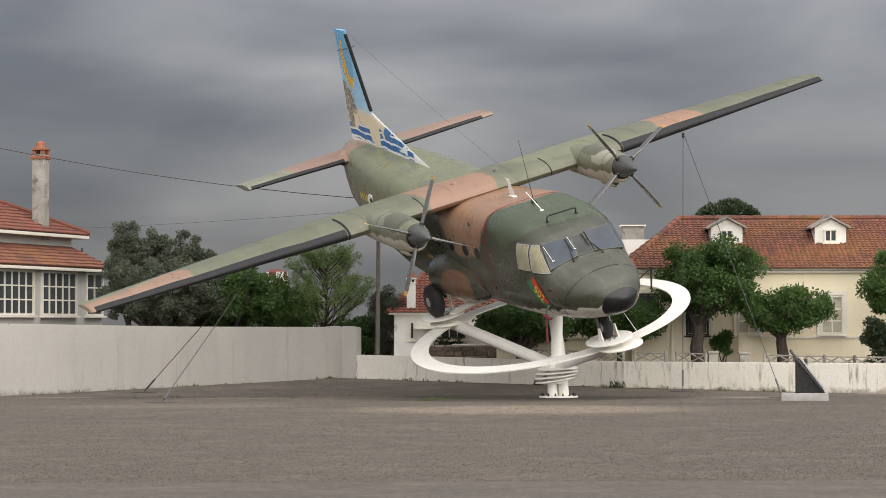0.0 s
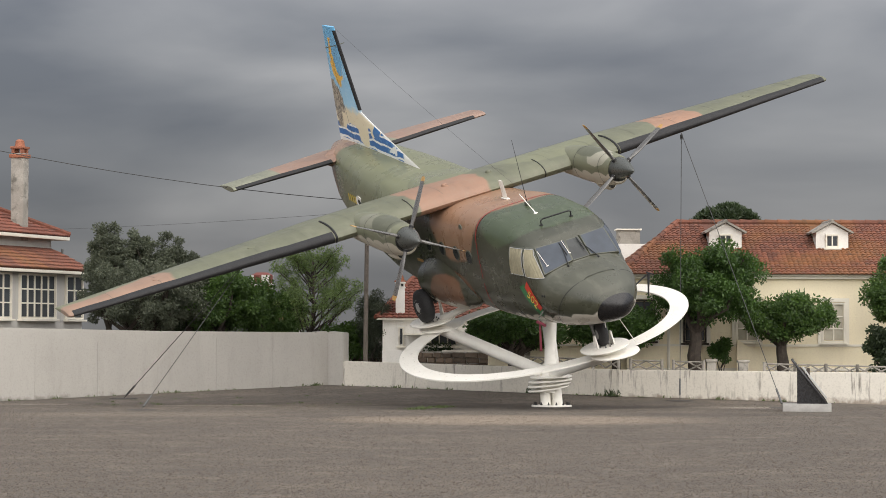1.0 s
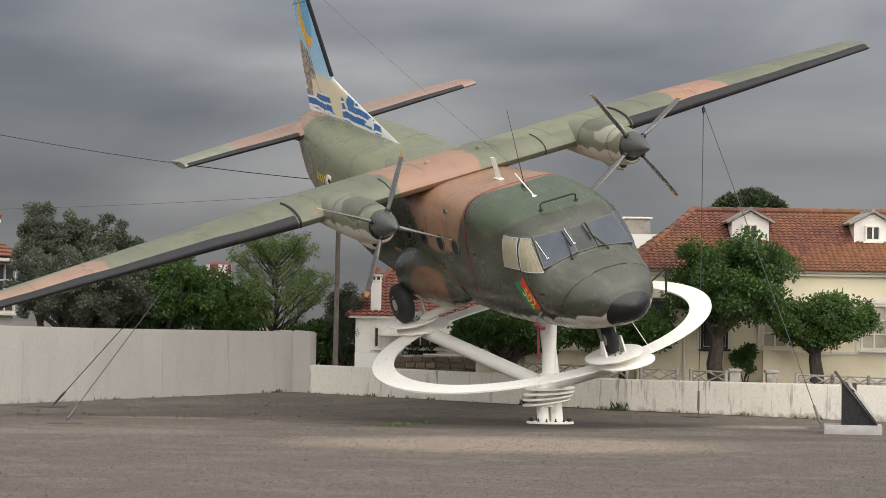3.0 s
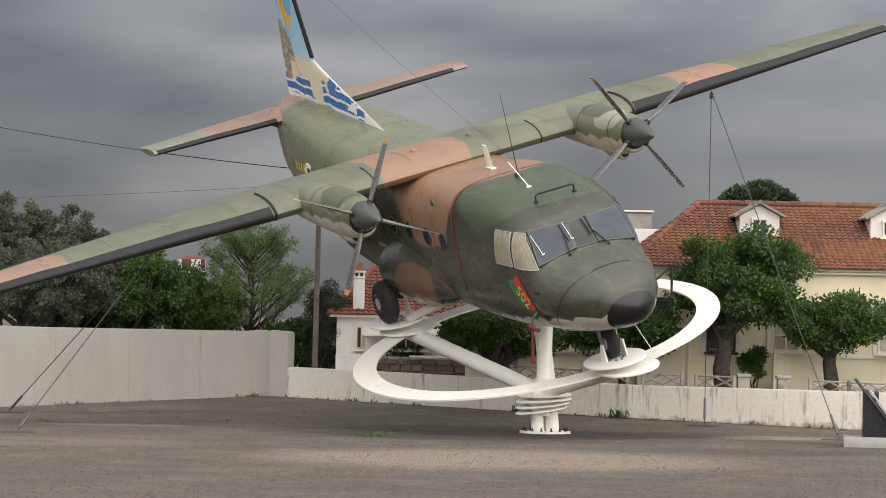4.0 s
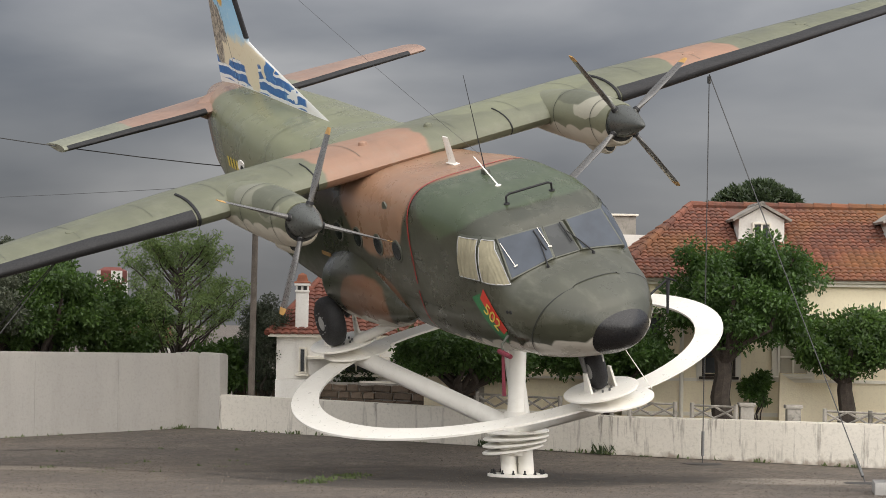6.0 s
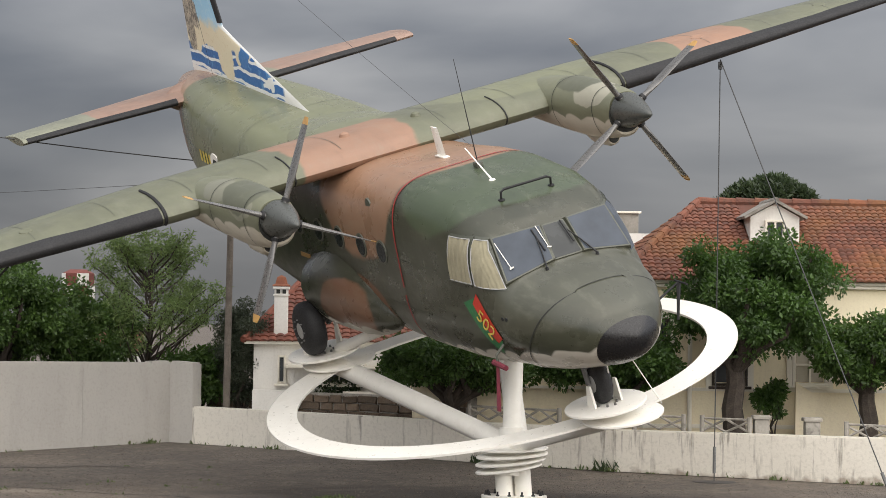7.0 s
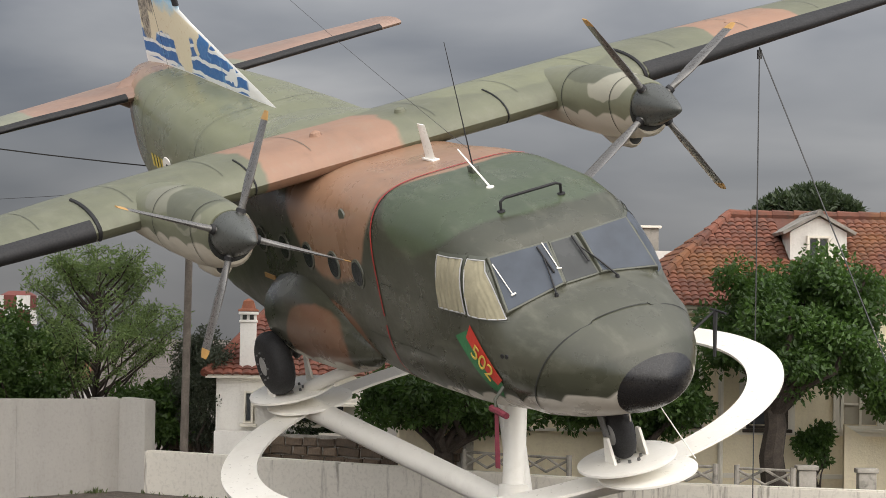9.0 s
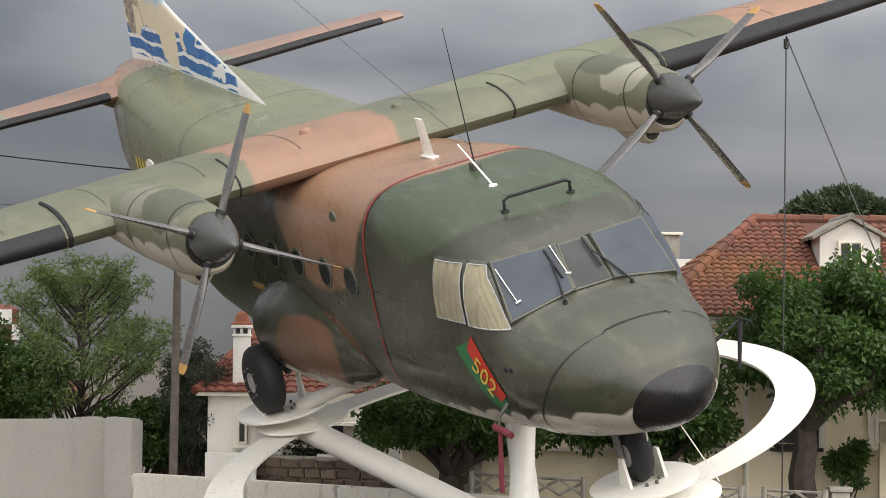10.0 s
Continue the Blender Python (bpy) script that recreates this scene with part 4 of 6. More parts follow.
def patch(bm, f, corners, nu=8, nv=8):
    """A thin skin over the fuselage: corners (4 pairs) in the two parameters of f, in turn."""
    (a, b, c, d) = corners
    vs = []
    for i in range(nu + 1):
        for j in range(nv + 1):
            u, v = i / nu, j / nv
            p = [(1 - u) * (1 - v) * a[k] + u * (1 - v) * b[k] + u * v * c[k] + (1 - u) * v * d[k] for k in (0, 1)]
            vs.append(bm.verts.new(f(*p)))
    for i in range(nu):
        for j in range(nv):
            k = i * (nv + 1) + j
            bm.faces.new((vs[k], vs[k + nv + 1], vs[k + nv + 2], vs[k + 1]))
    return bm


def ribbon(bm, pts, width, normal_of):
    """A narrow strip along pts on a surface."""
    rows = []
    for i, p in enumerate(pts):
        t = (pts[min(i + 1, len(pts) - 1)] - pts[max(i - 1, 0)]).normalized()
        s = t.cross(normal_of(p)).normalized() * (width / 2)
        rows.append((bm.verts.new(p - s), bm.verts.new(p + s)))
    for a, b in zip(rows, rows[1:]):
        bm.faces.new((a[0], a[1], b[1], b[0]))


def section(x, out=0.0, n=56):
    _, w, lo, hi, roof_e = station(x)
    pts = []
    for i in range(n):
        t = 2 * math.pi * i / n
        c, s = math.cos(t), math.sin(t)
        e = roof_e if s > 0 else belly_round(roof_e)
        pts.append(Vector((x, math.copysign(abs(c) ** (2 / e), c) * (w + out), (lo + hi) / 2 + math.copysign(abs(s) ** (2 / e), s) * ((hi - lo) / 2 + out))))
    return pts


def out_of(p):
    return Vector((0.0, p.y, (p.z - 1.9) * 0.9)).normalized()


def build_fuselage():
    xs = []
    for a, b in zip(STATIONS, STATIONS[1:]):
        k = max(1, int(abs(a[0] - b[0]) / 0.25))
        xs += [a[0] + (b[0] - a[0]) * i / k for i in range(k)]
    xs.append(STATIONS[-1][0])
    bm = B()
    loft(bm, [section(x) for x in xs])
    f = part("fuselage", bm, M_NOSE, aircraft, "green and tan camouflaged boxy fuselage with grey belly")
    # radome: the nose cut off along a slanting plane
    bm = B()
    loft(bm, [section(x, 0.006) for x in (0.022, 0.01, -0.01, -0.05, -0.10, -0.2, -0.3, -0.45, -0.65, -0.8, -1.0)])
    n = Vector((1, 0, -0.42)).normalized()
    bmesh.ops.bisect_plane(bm, geom=bm.verts[:] + bm.edges[:] + bm.faces[:], plane_co=(-0.12, 0, 1.43), plane_no=n, clear_inner=True)
    part("radome", bm, M_RADOME, f, "glossy black nose cone")
    # seams of nose, door and frames
    bm = B()
    back_of = lambda z: -0.66 - 0.60 * (1.9 - z)
    zs = [0.86 + i * 0.05 for i in range(21)]
    half = [side(back_of(z), z, -1, 0.009) for z in zs if z < station(back_of(z))[3] - 0.03]
    over = [top(-0.70, half[-1].y * k, 0.009) for k in (0.92, 0.84, 0.72, 0.6, 0.45, 0.3, 0.15, 0.0)]
    line = half + over
    ribbon(bm, line + [Vector((p.x, -p.y, p.z)) for p in reversed(line[:-1])], 0.016, out_of)
    part("nose_seam", bm, M_SEAM, f)
    for x in (-9.8, -12.4):
        bm = B()
        a = sorted([p for p in section(x, 0.004, 96) if p.z > 1.7], key=lambda p: math.atan2(p.z - 1.7, p.y))
        ribbon(bm, a, 0.010, out_of)
        part("panel_seam", bm, M_PANELGREY, f)
    for z in (2.35, 1.7):
        bm = B()
        ribbon(bm, [side(-9 - i * 0.25, z + i * 0.012, -1, 0.005) for i in range(20)], 0.010, out_of)
        part("panel_seam", bm, M_PANELGREY, f)
        bm = B()
        ribbon(bm, [side(-2.9 - i * 0.25, z - 0.35, -1, 0.005) for i in range(8)], 0.008, out_of)
        part("panel_seam", bm, M_PANELGREY, f)
    # red propeller-plane stripe round the body
    bm = B()
    a = sorted([p for p in section(-4.08, 0.007, 120) if p.z > 0.8], key=lambda p: math.atan2(p.z - 1.6, p.y))
    ribbon(bm, a, 0.035, out_of)
    part("warning_stripe", bm, M_REDTAPE, f, "dark red stripe")
    return f


fuselage = build_fuselage()


def pane(name, fn, corners, material, parent, rim=0.028, label="", nu=8, nv=8):
    """A window on the skin: raised rim and glass."""
    cx = sum(c[0] for c in corners) / 4, sum(c[1] for c in corners) / 4
    w = max(abs(c[0] - cx[0]) for c in corners), max(abs(c[1] - cx[1]) for c in corners)
    grow = [(cx[0] + (c[0] - cx[0]) * (1 + rim / w[0]), cx[1] + (c[1] - cx[1]) * (1 + rim / w[1])) for c in corners]
    bm = B()
    patch(bm, lambda p, q: fn(p, q, 0.007), grow, nu, nv)
    fr = part(name, bm, M_PANELGREY, parent, label)
    bm = B()
    if material is M_CURTAIN:
        patch(bm, lambda p, q: fn(p, q, 0.027 + 0.009 * math.sin(p * 58 + 2.0 * math.sin(q * 7)) + 0.004 * math.sin(p * 131)), corners, 40, nv)
        part("curtain", bm, material, fr)
        bm = B()
        for k in range(4):
            a, b = corners[k], corners[(k + 1) % 4]
            pts = [fn(a[0] + (b[0] - a[0]) * i / 6, a[1] + (b[1] - a[1]) * i / 6, 0.028) for i in range(7)]
            tube(bm, pts, 0.008, 6)
        part("window_rim", bm, M_METAL, fr)
    else:
        patch(bm, lambda p, q: fn(p, q, 0.013), corners, nu, nv)
        part("pane", bm, material, fr)
    return fr


def flat_pane(name, fn, corners, material, parent, label=""):
    """A flat windscreen pane on a bevelled bezel that rises from the curved skin."""
    q = [fn(c[0], c[1], 0.0) for c in corners]
    mid = (q[0] + q[1] + q[2] + q[3]) / 4
    n = (q[2] - q[0]).cross(q[3] - q[1]).normalized()
    if n.dot(Vector((1, 0, 0.4))) < 0:
        n = -n
    rise = max((fn(*[(1 - u) * (1 - v) * corners[0][k] + u * (1 - v) * corners[1][k] + u * v * corners[2][k] + (1 - u) * v * corners[3][k] for k in (0, 1)], 0.0) - mid).dot(n) for u in (0, 0.25, 0.5, 0.75, 1) for v in (0, 0.25, 0.5, 0.75, 1))
    q = [p - n * (p - mid).dot(n) + n * (rise * 0.9 + 0.012) for p in q]
    mq = (q[0] + q[1] + q[2] + q[3]) / 4

    def ring(grow, drop):
        return [mq + (q[k].lerp(q[(k + 1) % 4], i / 6) - mq) * grow - n * drop for k in range(4) for i in range(6)]

    bm = B()
    loft(bm, [ring(1.24, rise * 1.9 + 0.09), ring(1.07, 0.004), ring(1.02, 0.0)])
    fr = part(name, bm, M_NOSE, parent, label)
    bm = B()
    loft(bm, [ring(1.0, 0.012), ring(1.0, -0.004), ring(0.985, -0.006)])
    part("pane", bm, material, fr, smooth=False)
    bm = B()
    edge = ring(1.005, -0.004)
    ribbon(bm, edge + edge[:1], 0.034, lambda p: n)
    part("window_rim", bm, M_PANELGREY, fr)
    return fr


def build_glazing():
    for s in (-1, 1):
        sd = lambda x, z, o, s=s: side(x, z, s, o)
        pane("cockpit_window", sd, ((-2.50, 1.97), (-1.97, 1.97), (-2.08, 2.50), (-2.46, 2.52)), M_CURTAIN if s < 0 else M_SCREEN, fuselage, 0.03, "side window with a drawn cream curtain" if s < 0 else "side window")
        pane("cockpit_window", sd, ((-1.91, 1.96), (-1.46, 1.93), (-1.86, 2.47), (-2.02, 2.50)), M_CURTAIN if s < 0 else M_SCREEN, fuselage, 0.03, "side window with a drawn cream curtain" if s < 0 else "side window")
        tp = lambda x, y, o, s=s: top(x, s * y, o)
        flat_pane("windscreen", tp, ((-1.43, 0.22), (-1.49, 0.84), (-1.84, 0.78), (-1.72, 0.19)), M_SCREEN, fuselage, "large windscreen pane reflecting grey sky")
    flat_pane("windscreen", lambda x, y, o: top(x, y, o), ((-1.43, -0.18), (-1.43, 0.18), (-1.72, 0.14), (-1.72, -0.14)), M_SCREEN_DARK, fuselage, "narrow centre windscreen pane")
    for s in (-1, 1):
        for x in (-4.62, -5.32, -6.10, -6.85, -7.6, -8.5):
            bm = B()
            c = side(x, 2.02, s)
            n = Vector((0, s, 0))
            lathe(bm, c + n * -0.02, n, [(0, 0.17), (0.03, 0.165), (0.034, 0.14)], 20)
            pr = part("porthole", bm, M_PANELGREY, fuselage)
            bm = B()
            lathe(bm, c, n, [(0, 0.14), (0.018, 0.135)], 20)
            part("pane", bm, M_PORTHOLE, pr)
    # wipers
    for y0, y1 in ((-0.35, -0.30), (0.35, 0.10)):
        bm = B()
        a, m_, e = top(-1.34, y0, 0.03), top(-1.46, (y0 + y1) / 2, 0.10), top(-1.60, y1, 0.085)
        tube(bm, [a, m_, e], [0.012, 0.009, 0.007], 6)
        tube(bm, [top(-1.47, y1 + 0.03, 0.085), top(-1.68, y1 - 0.01, 0.075)], 0.012, 6)
        lathe(bm, a - Vector((0, 0, 0.05)), (0, 0, 1), [(0, 0.025), (0.05, 0.02)], 8)
        part("wiper", bm, M_BLACK, fuselage)
    for (x0, y0), (x1, y1) in (((-1.74, -0.80), (-1.50, -0.75)), ((-1.68, -0.25), (-1.49, -0.21))):
        bm = B()
        tube(bm, [top(x0, y0, 0.10), top(x1, y1, 0.09)], 0.006, 6)
        tube(bm, [top(x1, y1 - 0.015, 0.085), top(x1 + 0.01, y1 + 0.035, 0.085)], 0.010, 6)
        part("washer_pipe", bm, M_WHITE, fuselage, "thin white pipe")


build_glazing()


def build_roof_fittings():
    # grab rail over the windscreen
    bm = B()
    a, b = top(-2.30, -0.35), top(-2.30, 0.35)
    up = Vector((0.03, 0, 0.13))
    tube(bm, [a, a + up * 0.8, a + up + Vector((0, 0.05, 0)), b + up - Vector((0, 0.05, 0)), b + up * 0.8, b], 0.016, 8)
    for p in (a, b):
        lathe(bm, p - Vector((0, 0, 0.01)), (0, 0, 1), [(0, 0.045), (0.02, 0.04)], 10)
    part("grab_rail", bm, M_BLACK, fuselage)
    # whip aerial
    bm = B()
    a = top(-3.62, 0.0)
    tube(bm, [a, a + Vector((-0.12, 0, 1.42))], [0.009, 0.004], 6)
    wh = part("whip_aerial", bm, M_BLACK, fuselage)
    bm = B()
    box(bm, a + Vector((0, 0, 0.03)), (0.13, 0.09, 0.08), None, 0.01)
    part("aerial_base", bm, M_PANELGREY, wh)
    # slanting white rod
    bm = B()
    tube(bm, [top(-3.35, -0.20) + Vector((-0.12, 0, 0.34)), top(-2.95, -0.14)], [0.008, 0.012], 6)
    lathe(bm, top(-2.95, -0.14) - Vector((0, 0, 0.01)), (0, 0, 1), [(0, 0.05), (0.02, 0.04)], 10)
    part("rod_aerial", bm, M_WHITE, fuselage)
    # white blade aerial
    bm = B()
    c = top(-4.75, 0.0)
    loft(bm, [[c + Vector((x * k + dx, y * k * 0.6, z)) for x, y in ((0.14, 0), (0.05, 0.03), (-0.1, 0.02), (-0.14, 0), (-0.1, -0.02), (0.05, -0.03))] for k, dx, z in ((1, 0, -0.02), (0.9, -0.04, 0.2), (0.75, -0.09, 0.40))])
    bl = part("blade_aerial", bm, M_WHITE, fuselage)
    bm = B()
    box(bm, c + Vector((0, 0, 0.012)), (0.30, 0.09, 0.022), None, 0.008)
    part("aerial_base", bm, M_WHITE, bl)
    # pitot tubes under the cockpit; the near one carries a red cloth cover
    for s in (-1, 1):
        bm = B()
        a = side(-1.62, 1.22, s)
        e = a + (Vector((0.02, -0.14, -0.22)) if s < 0 else Vector((0.05, 0.50, 0.10)))
        tube(bm, [a, a + Vector((0.0, s * 0.12, -0.10)), e], [0.022, 0.018, 0.014], 8)
        tube(bm, [e - Vector((0.1, 0, 0)), e + Vector((0.22, 0, 0))], 0.014, 8)
        pt = part("pitot_tube", bm, M_PANELGREY if s < 0 else M_BLACK, fuselage)
        if s < 0:
            bm = B()
            tube(bm, [e + Vector((-0.1, 0, 0.02)), e + Vector((0.24, 0, 0.0))], [0.038, 0.032], 8)
            d = PLANE.to_3x3().inverted() @ Vector((0.04, 0, -1))
            loft(bm, [[e + d * (0.56 * t) + Vector((x * (1 + 0.4 * t), y, 0)) for x, y in ((0.045, 0), (0, 0.022), (-0.045, 0), (0, -0.022))] for t in (0, 0.3, 0.6, 0.85, 1.0)])
            part("pitot_cover", bm, M_REDFLAG, pt, "hanging faded red cloth cover")
    # static ports and small vents
    bm = B()
    for dx in (-0.035, 0.035):
        lathe(bm, side(-1.42 + dx, 1.58, -1, -0.005), (0.25, -1, 0), [(0, 0.026), (0.012, 0.024)], 12)
    part("static_port", bm, M_BLACK, fuselage)
    bm = B()
    lathe(bm, side(-4.95, 2.62, -1, -0.01), (0, -1, 0), [(0, 0.085), (0.02, 0.08)], 16)
    part("filler_cap", bm, M_PANELGREY, fuselage)
    bm = B()
    box(bm, side(-7.6, 1.55, -1, 0.004), (0.34, 0.01, 0.06))
    part("stencil_plate", bm, M_ORANGE, fuselage)
    # letters for the red and green flash with yellow figures: plain bars stand for the code
    sd = lambda x, z: side(x, z, -1, 0.008)
    bm = B()
    patch(bm, sd, ((-2.30, 1.69), (-1.98, 1.80), (-1.58, 1.26), (-1.80, 1.05)), 10, 8)
    fl = part("flash", bm, M_FLAGGREEN, fuselage, "green and red flash with yellow figures")
    bm = B()
    patch(bm, lambda x, z: side(x, z, -1, 0.011), ((-2.08, 1.70), (-1.95, 1.85), (-1.55, 1.31), (-1.72, 1.22)), 10, 8)
    part("flash_stripe", bm, M_RED, fl)
    return fl


flash = build_roof_fittings()


def build_pods():
    for s in (-1, 1):
        bm = B()
        rows = []
        for x, w, h, zc in ((-4.75, 0.03, 0.06, 1.00), (-5.0, 0.16, 0.22, 1.03), (-5.35, 0.28, 0.37, 1.08), (-5.85, 0.38, 0.50, 1.15), (-6.35, 0.43, 0.57, 1.20), (-6.85, 0.44, 0.55, 1.19), (-7.25, 0.42, 0.48, 1.17), (-7.42, 0.37, 0.41, 1.16), (-7.44, 0.31, 0.34, 1.15), (-7.1, 0.26, 0.28, 1.14)):
            rows.append([Vector((x, s * (1.02 + w * math.cos(t)), zc + h * math.sin(t))) for t in [2 * math.pi * i / 20 for i in range(20)]])
        loft(bm, rows)
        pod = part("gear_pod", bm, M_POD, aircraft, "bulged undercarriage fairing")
        # leg, wheel
        bm = B()
        hub = Vector((-7.2, s * 1.47, 0.62))
        tube(bm, [(-7.1, s * 1.15, 1.15), (-7.15, s * 1.22, 0.75), hub - Vector((0, s * 0.05, 0))], [0.085, 0.08, 0.06], 10)
        tube(bm, [(-6.6, s * 1.1, 0.95), (-7.1, s * 1.22, 0.66)], 0.045, 8)
        lg = part("main_leg", bm, M_STEEL, aircraft)
        bm = B()
        lathe(bm, hub + Vector((0, s * 0.15, 0)), (0, -s, 0), [(0.0, 0.20), (0.015, 0.30), (0.05, 0.36), (0.10, 0.385), (0.20, 0.385), (0.25, 0.36), (0.285, 0.30), (0.30, 0.20)], 32)
        wh = part("wheel", bm, M_TYRE, aircraft, "black rubber main wheel")
        bm = B()
        lathe(bm, hub + Vector((0, s * 0.158, 0)), (0, -s, 0), [(0.0, 0.07), (0.005, 0.11), (0.025, 0.14), (0.015, 0.21), (0.02, 0.235), (0.06, 0.23)], 24)
        rim = part("rim", bm, M_METAL, wh, "grey metal rim")
        for k in range(8):
            bm = B()
            t = k * math.pi / 4
            lathe(bm, hub + Vector((0.165 * math.cos(t), s * 0.15, 0.165 * math.sin(t))), (0, s, 0), [(0, 0.014), (0.022, 0.012)], 6)
            part("bolt", bm, M_STEEL, wh)
    bm = B()
    hub = Vector((-1.25, 0, 0.50))
    tube(bm, [(-1.45, 0, 1.0), (-1.33, 0, 0.72)], 0.07, 10)
    for s in (-1, 1):
        tube(bm, [(-1.33, 0, 0.74), (-1.31, s * 0.14, 0.70), (hub.x, s * 0.14, 0.5)], [0.045, 0.04, 0.035], 8)
    tube(bm, [(-1.75, 0, 0.9), (-1.36, 0, 0.66)], 0.03, 8)
    part("nose_leg", bm, M_STEEL, aircraft)
    bm = B()
    lathe(bm, hub + Vector((0, 0.10, 0)), (0, -1, 0), [(0.0, 0.13), (0.012, 0.20), (0.04, 0.255), (0.08, 0.275), (0.12, 0.275), (0.16, 0.255), (0.188, 0.20), (0.20, 0.13)], 28)
    wh = part("nose_wheel", bm, M_TYRE, aircraft, "black rubber nose wheel")
    bm = B()
    lathe(bm, hub + Vector((0, 0.112, 0)), (0, -1, 0), [(0, 0.05), (0.012, 0.12), (0.21, 0.12), (0.222, 0.05)], 20)
    part("rim", bm, M_METAL, wh)
    for a, b in (((-0.9, 0.0, 0.86), (-1.25, 0.12, 0.3)), ((-0.9, 0.28, 0.88), (-0.75, 0.55, 0.15))):
        bm = B()
        tube(bm, [a, b], 0.007, 6)
        part("lashing_wire", bm, M_WHITE, aircraft)


build_pods()


def airfoil(le, chord, thick, camber=0.02, n=12):
    """Points of a section in the xz plane from trailing edge over the top to below; le is the leading edge."""
    up, lo = [], []
    for i in range(n + 1):
        t = (1 - math.cos(math.pi * i / n)) / 2
        y = thick / 0.2 * (0.2969 * math.sqrt(t) - 0.1260 * t - 0.3516 * t ** 2 + 0.2843 * t ** 3 - 0.1030 * t ** 4) * chord
        c = camber * chord * 4 * t * (1 - t)
        up.append(le + Vector((-t * chord, 0, c + y)))
        lo.append(le + Vector((-t * chord, 0, c - y)))
    return up[::-1] + lo[1:-1], up, lo


WING = [(-9.45, -6.48, 1.22, 0.13, 2.93), (-6.4, -6.25, 1.85, 0.155, 2.95), (-3.4, -6.02, 2.5, 0.17, 2.96), (0, -6.05, 2.5, 0.17, 2.97), (3.4, -6.12, 2.5, 0.17, 2.96), (6.4, -6.50, 1.85, 0.155, 2.95), (9.45, -6.95, 1.22, 0.13, 2.93)]


def wing_at(y):
    for a, b in zip(WING, WING[1:]):
        if a[0] <= y <= b[0]:
            t = (y - a[0]) / (b[0] - a[0])
            return [p + (q - p) * t for p, q in zip(a, b)]


def boot(bm, secs, depth=0.16, off=0.006):
    """A de-icing boot wrapped round a leading edge; secs: leading edge, chord, thickness."""
    rows = []
    for le, ch, th in secs:
        n = 14
        _, up, lo = airfoil(le, ch, th, 0.02, 40)
        a = [p for p in reversed(up) if le.x - p.x < depth] + [p for p in lo[1:] if le.x - p.x < depth * 0.9]
        k = [a[round(i * (len(a) - 1) / n)] for i in range(n + 1)]
        c = le + Vector((-0.3 * ch, 0, 0.02 * ch))
        rows.append([bm.verts.new(p + (p - c).normalized() * off) for p in k])
    for r, q in zip(rows, rows[1:]):
        for i in range(len(r) - 1):
            bm.faces.new((r[i], r[i + 1], q[i + 1], q[i]))


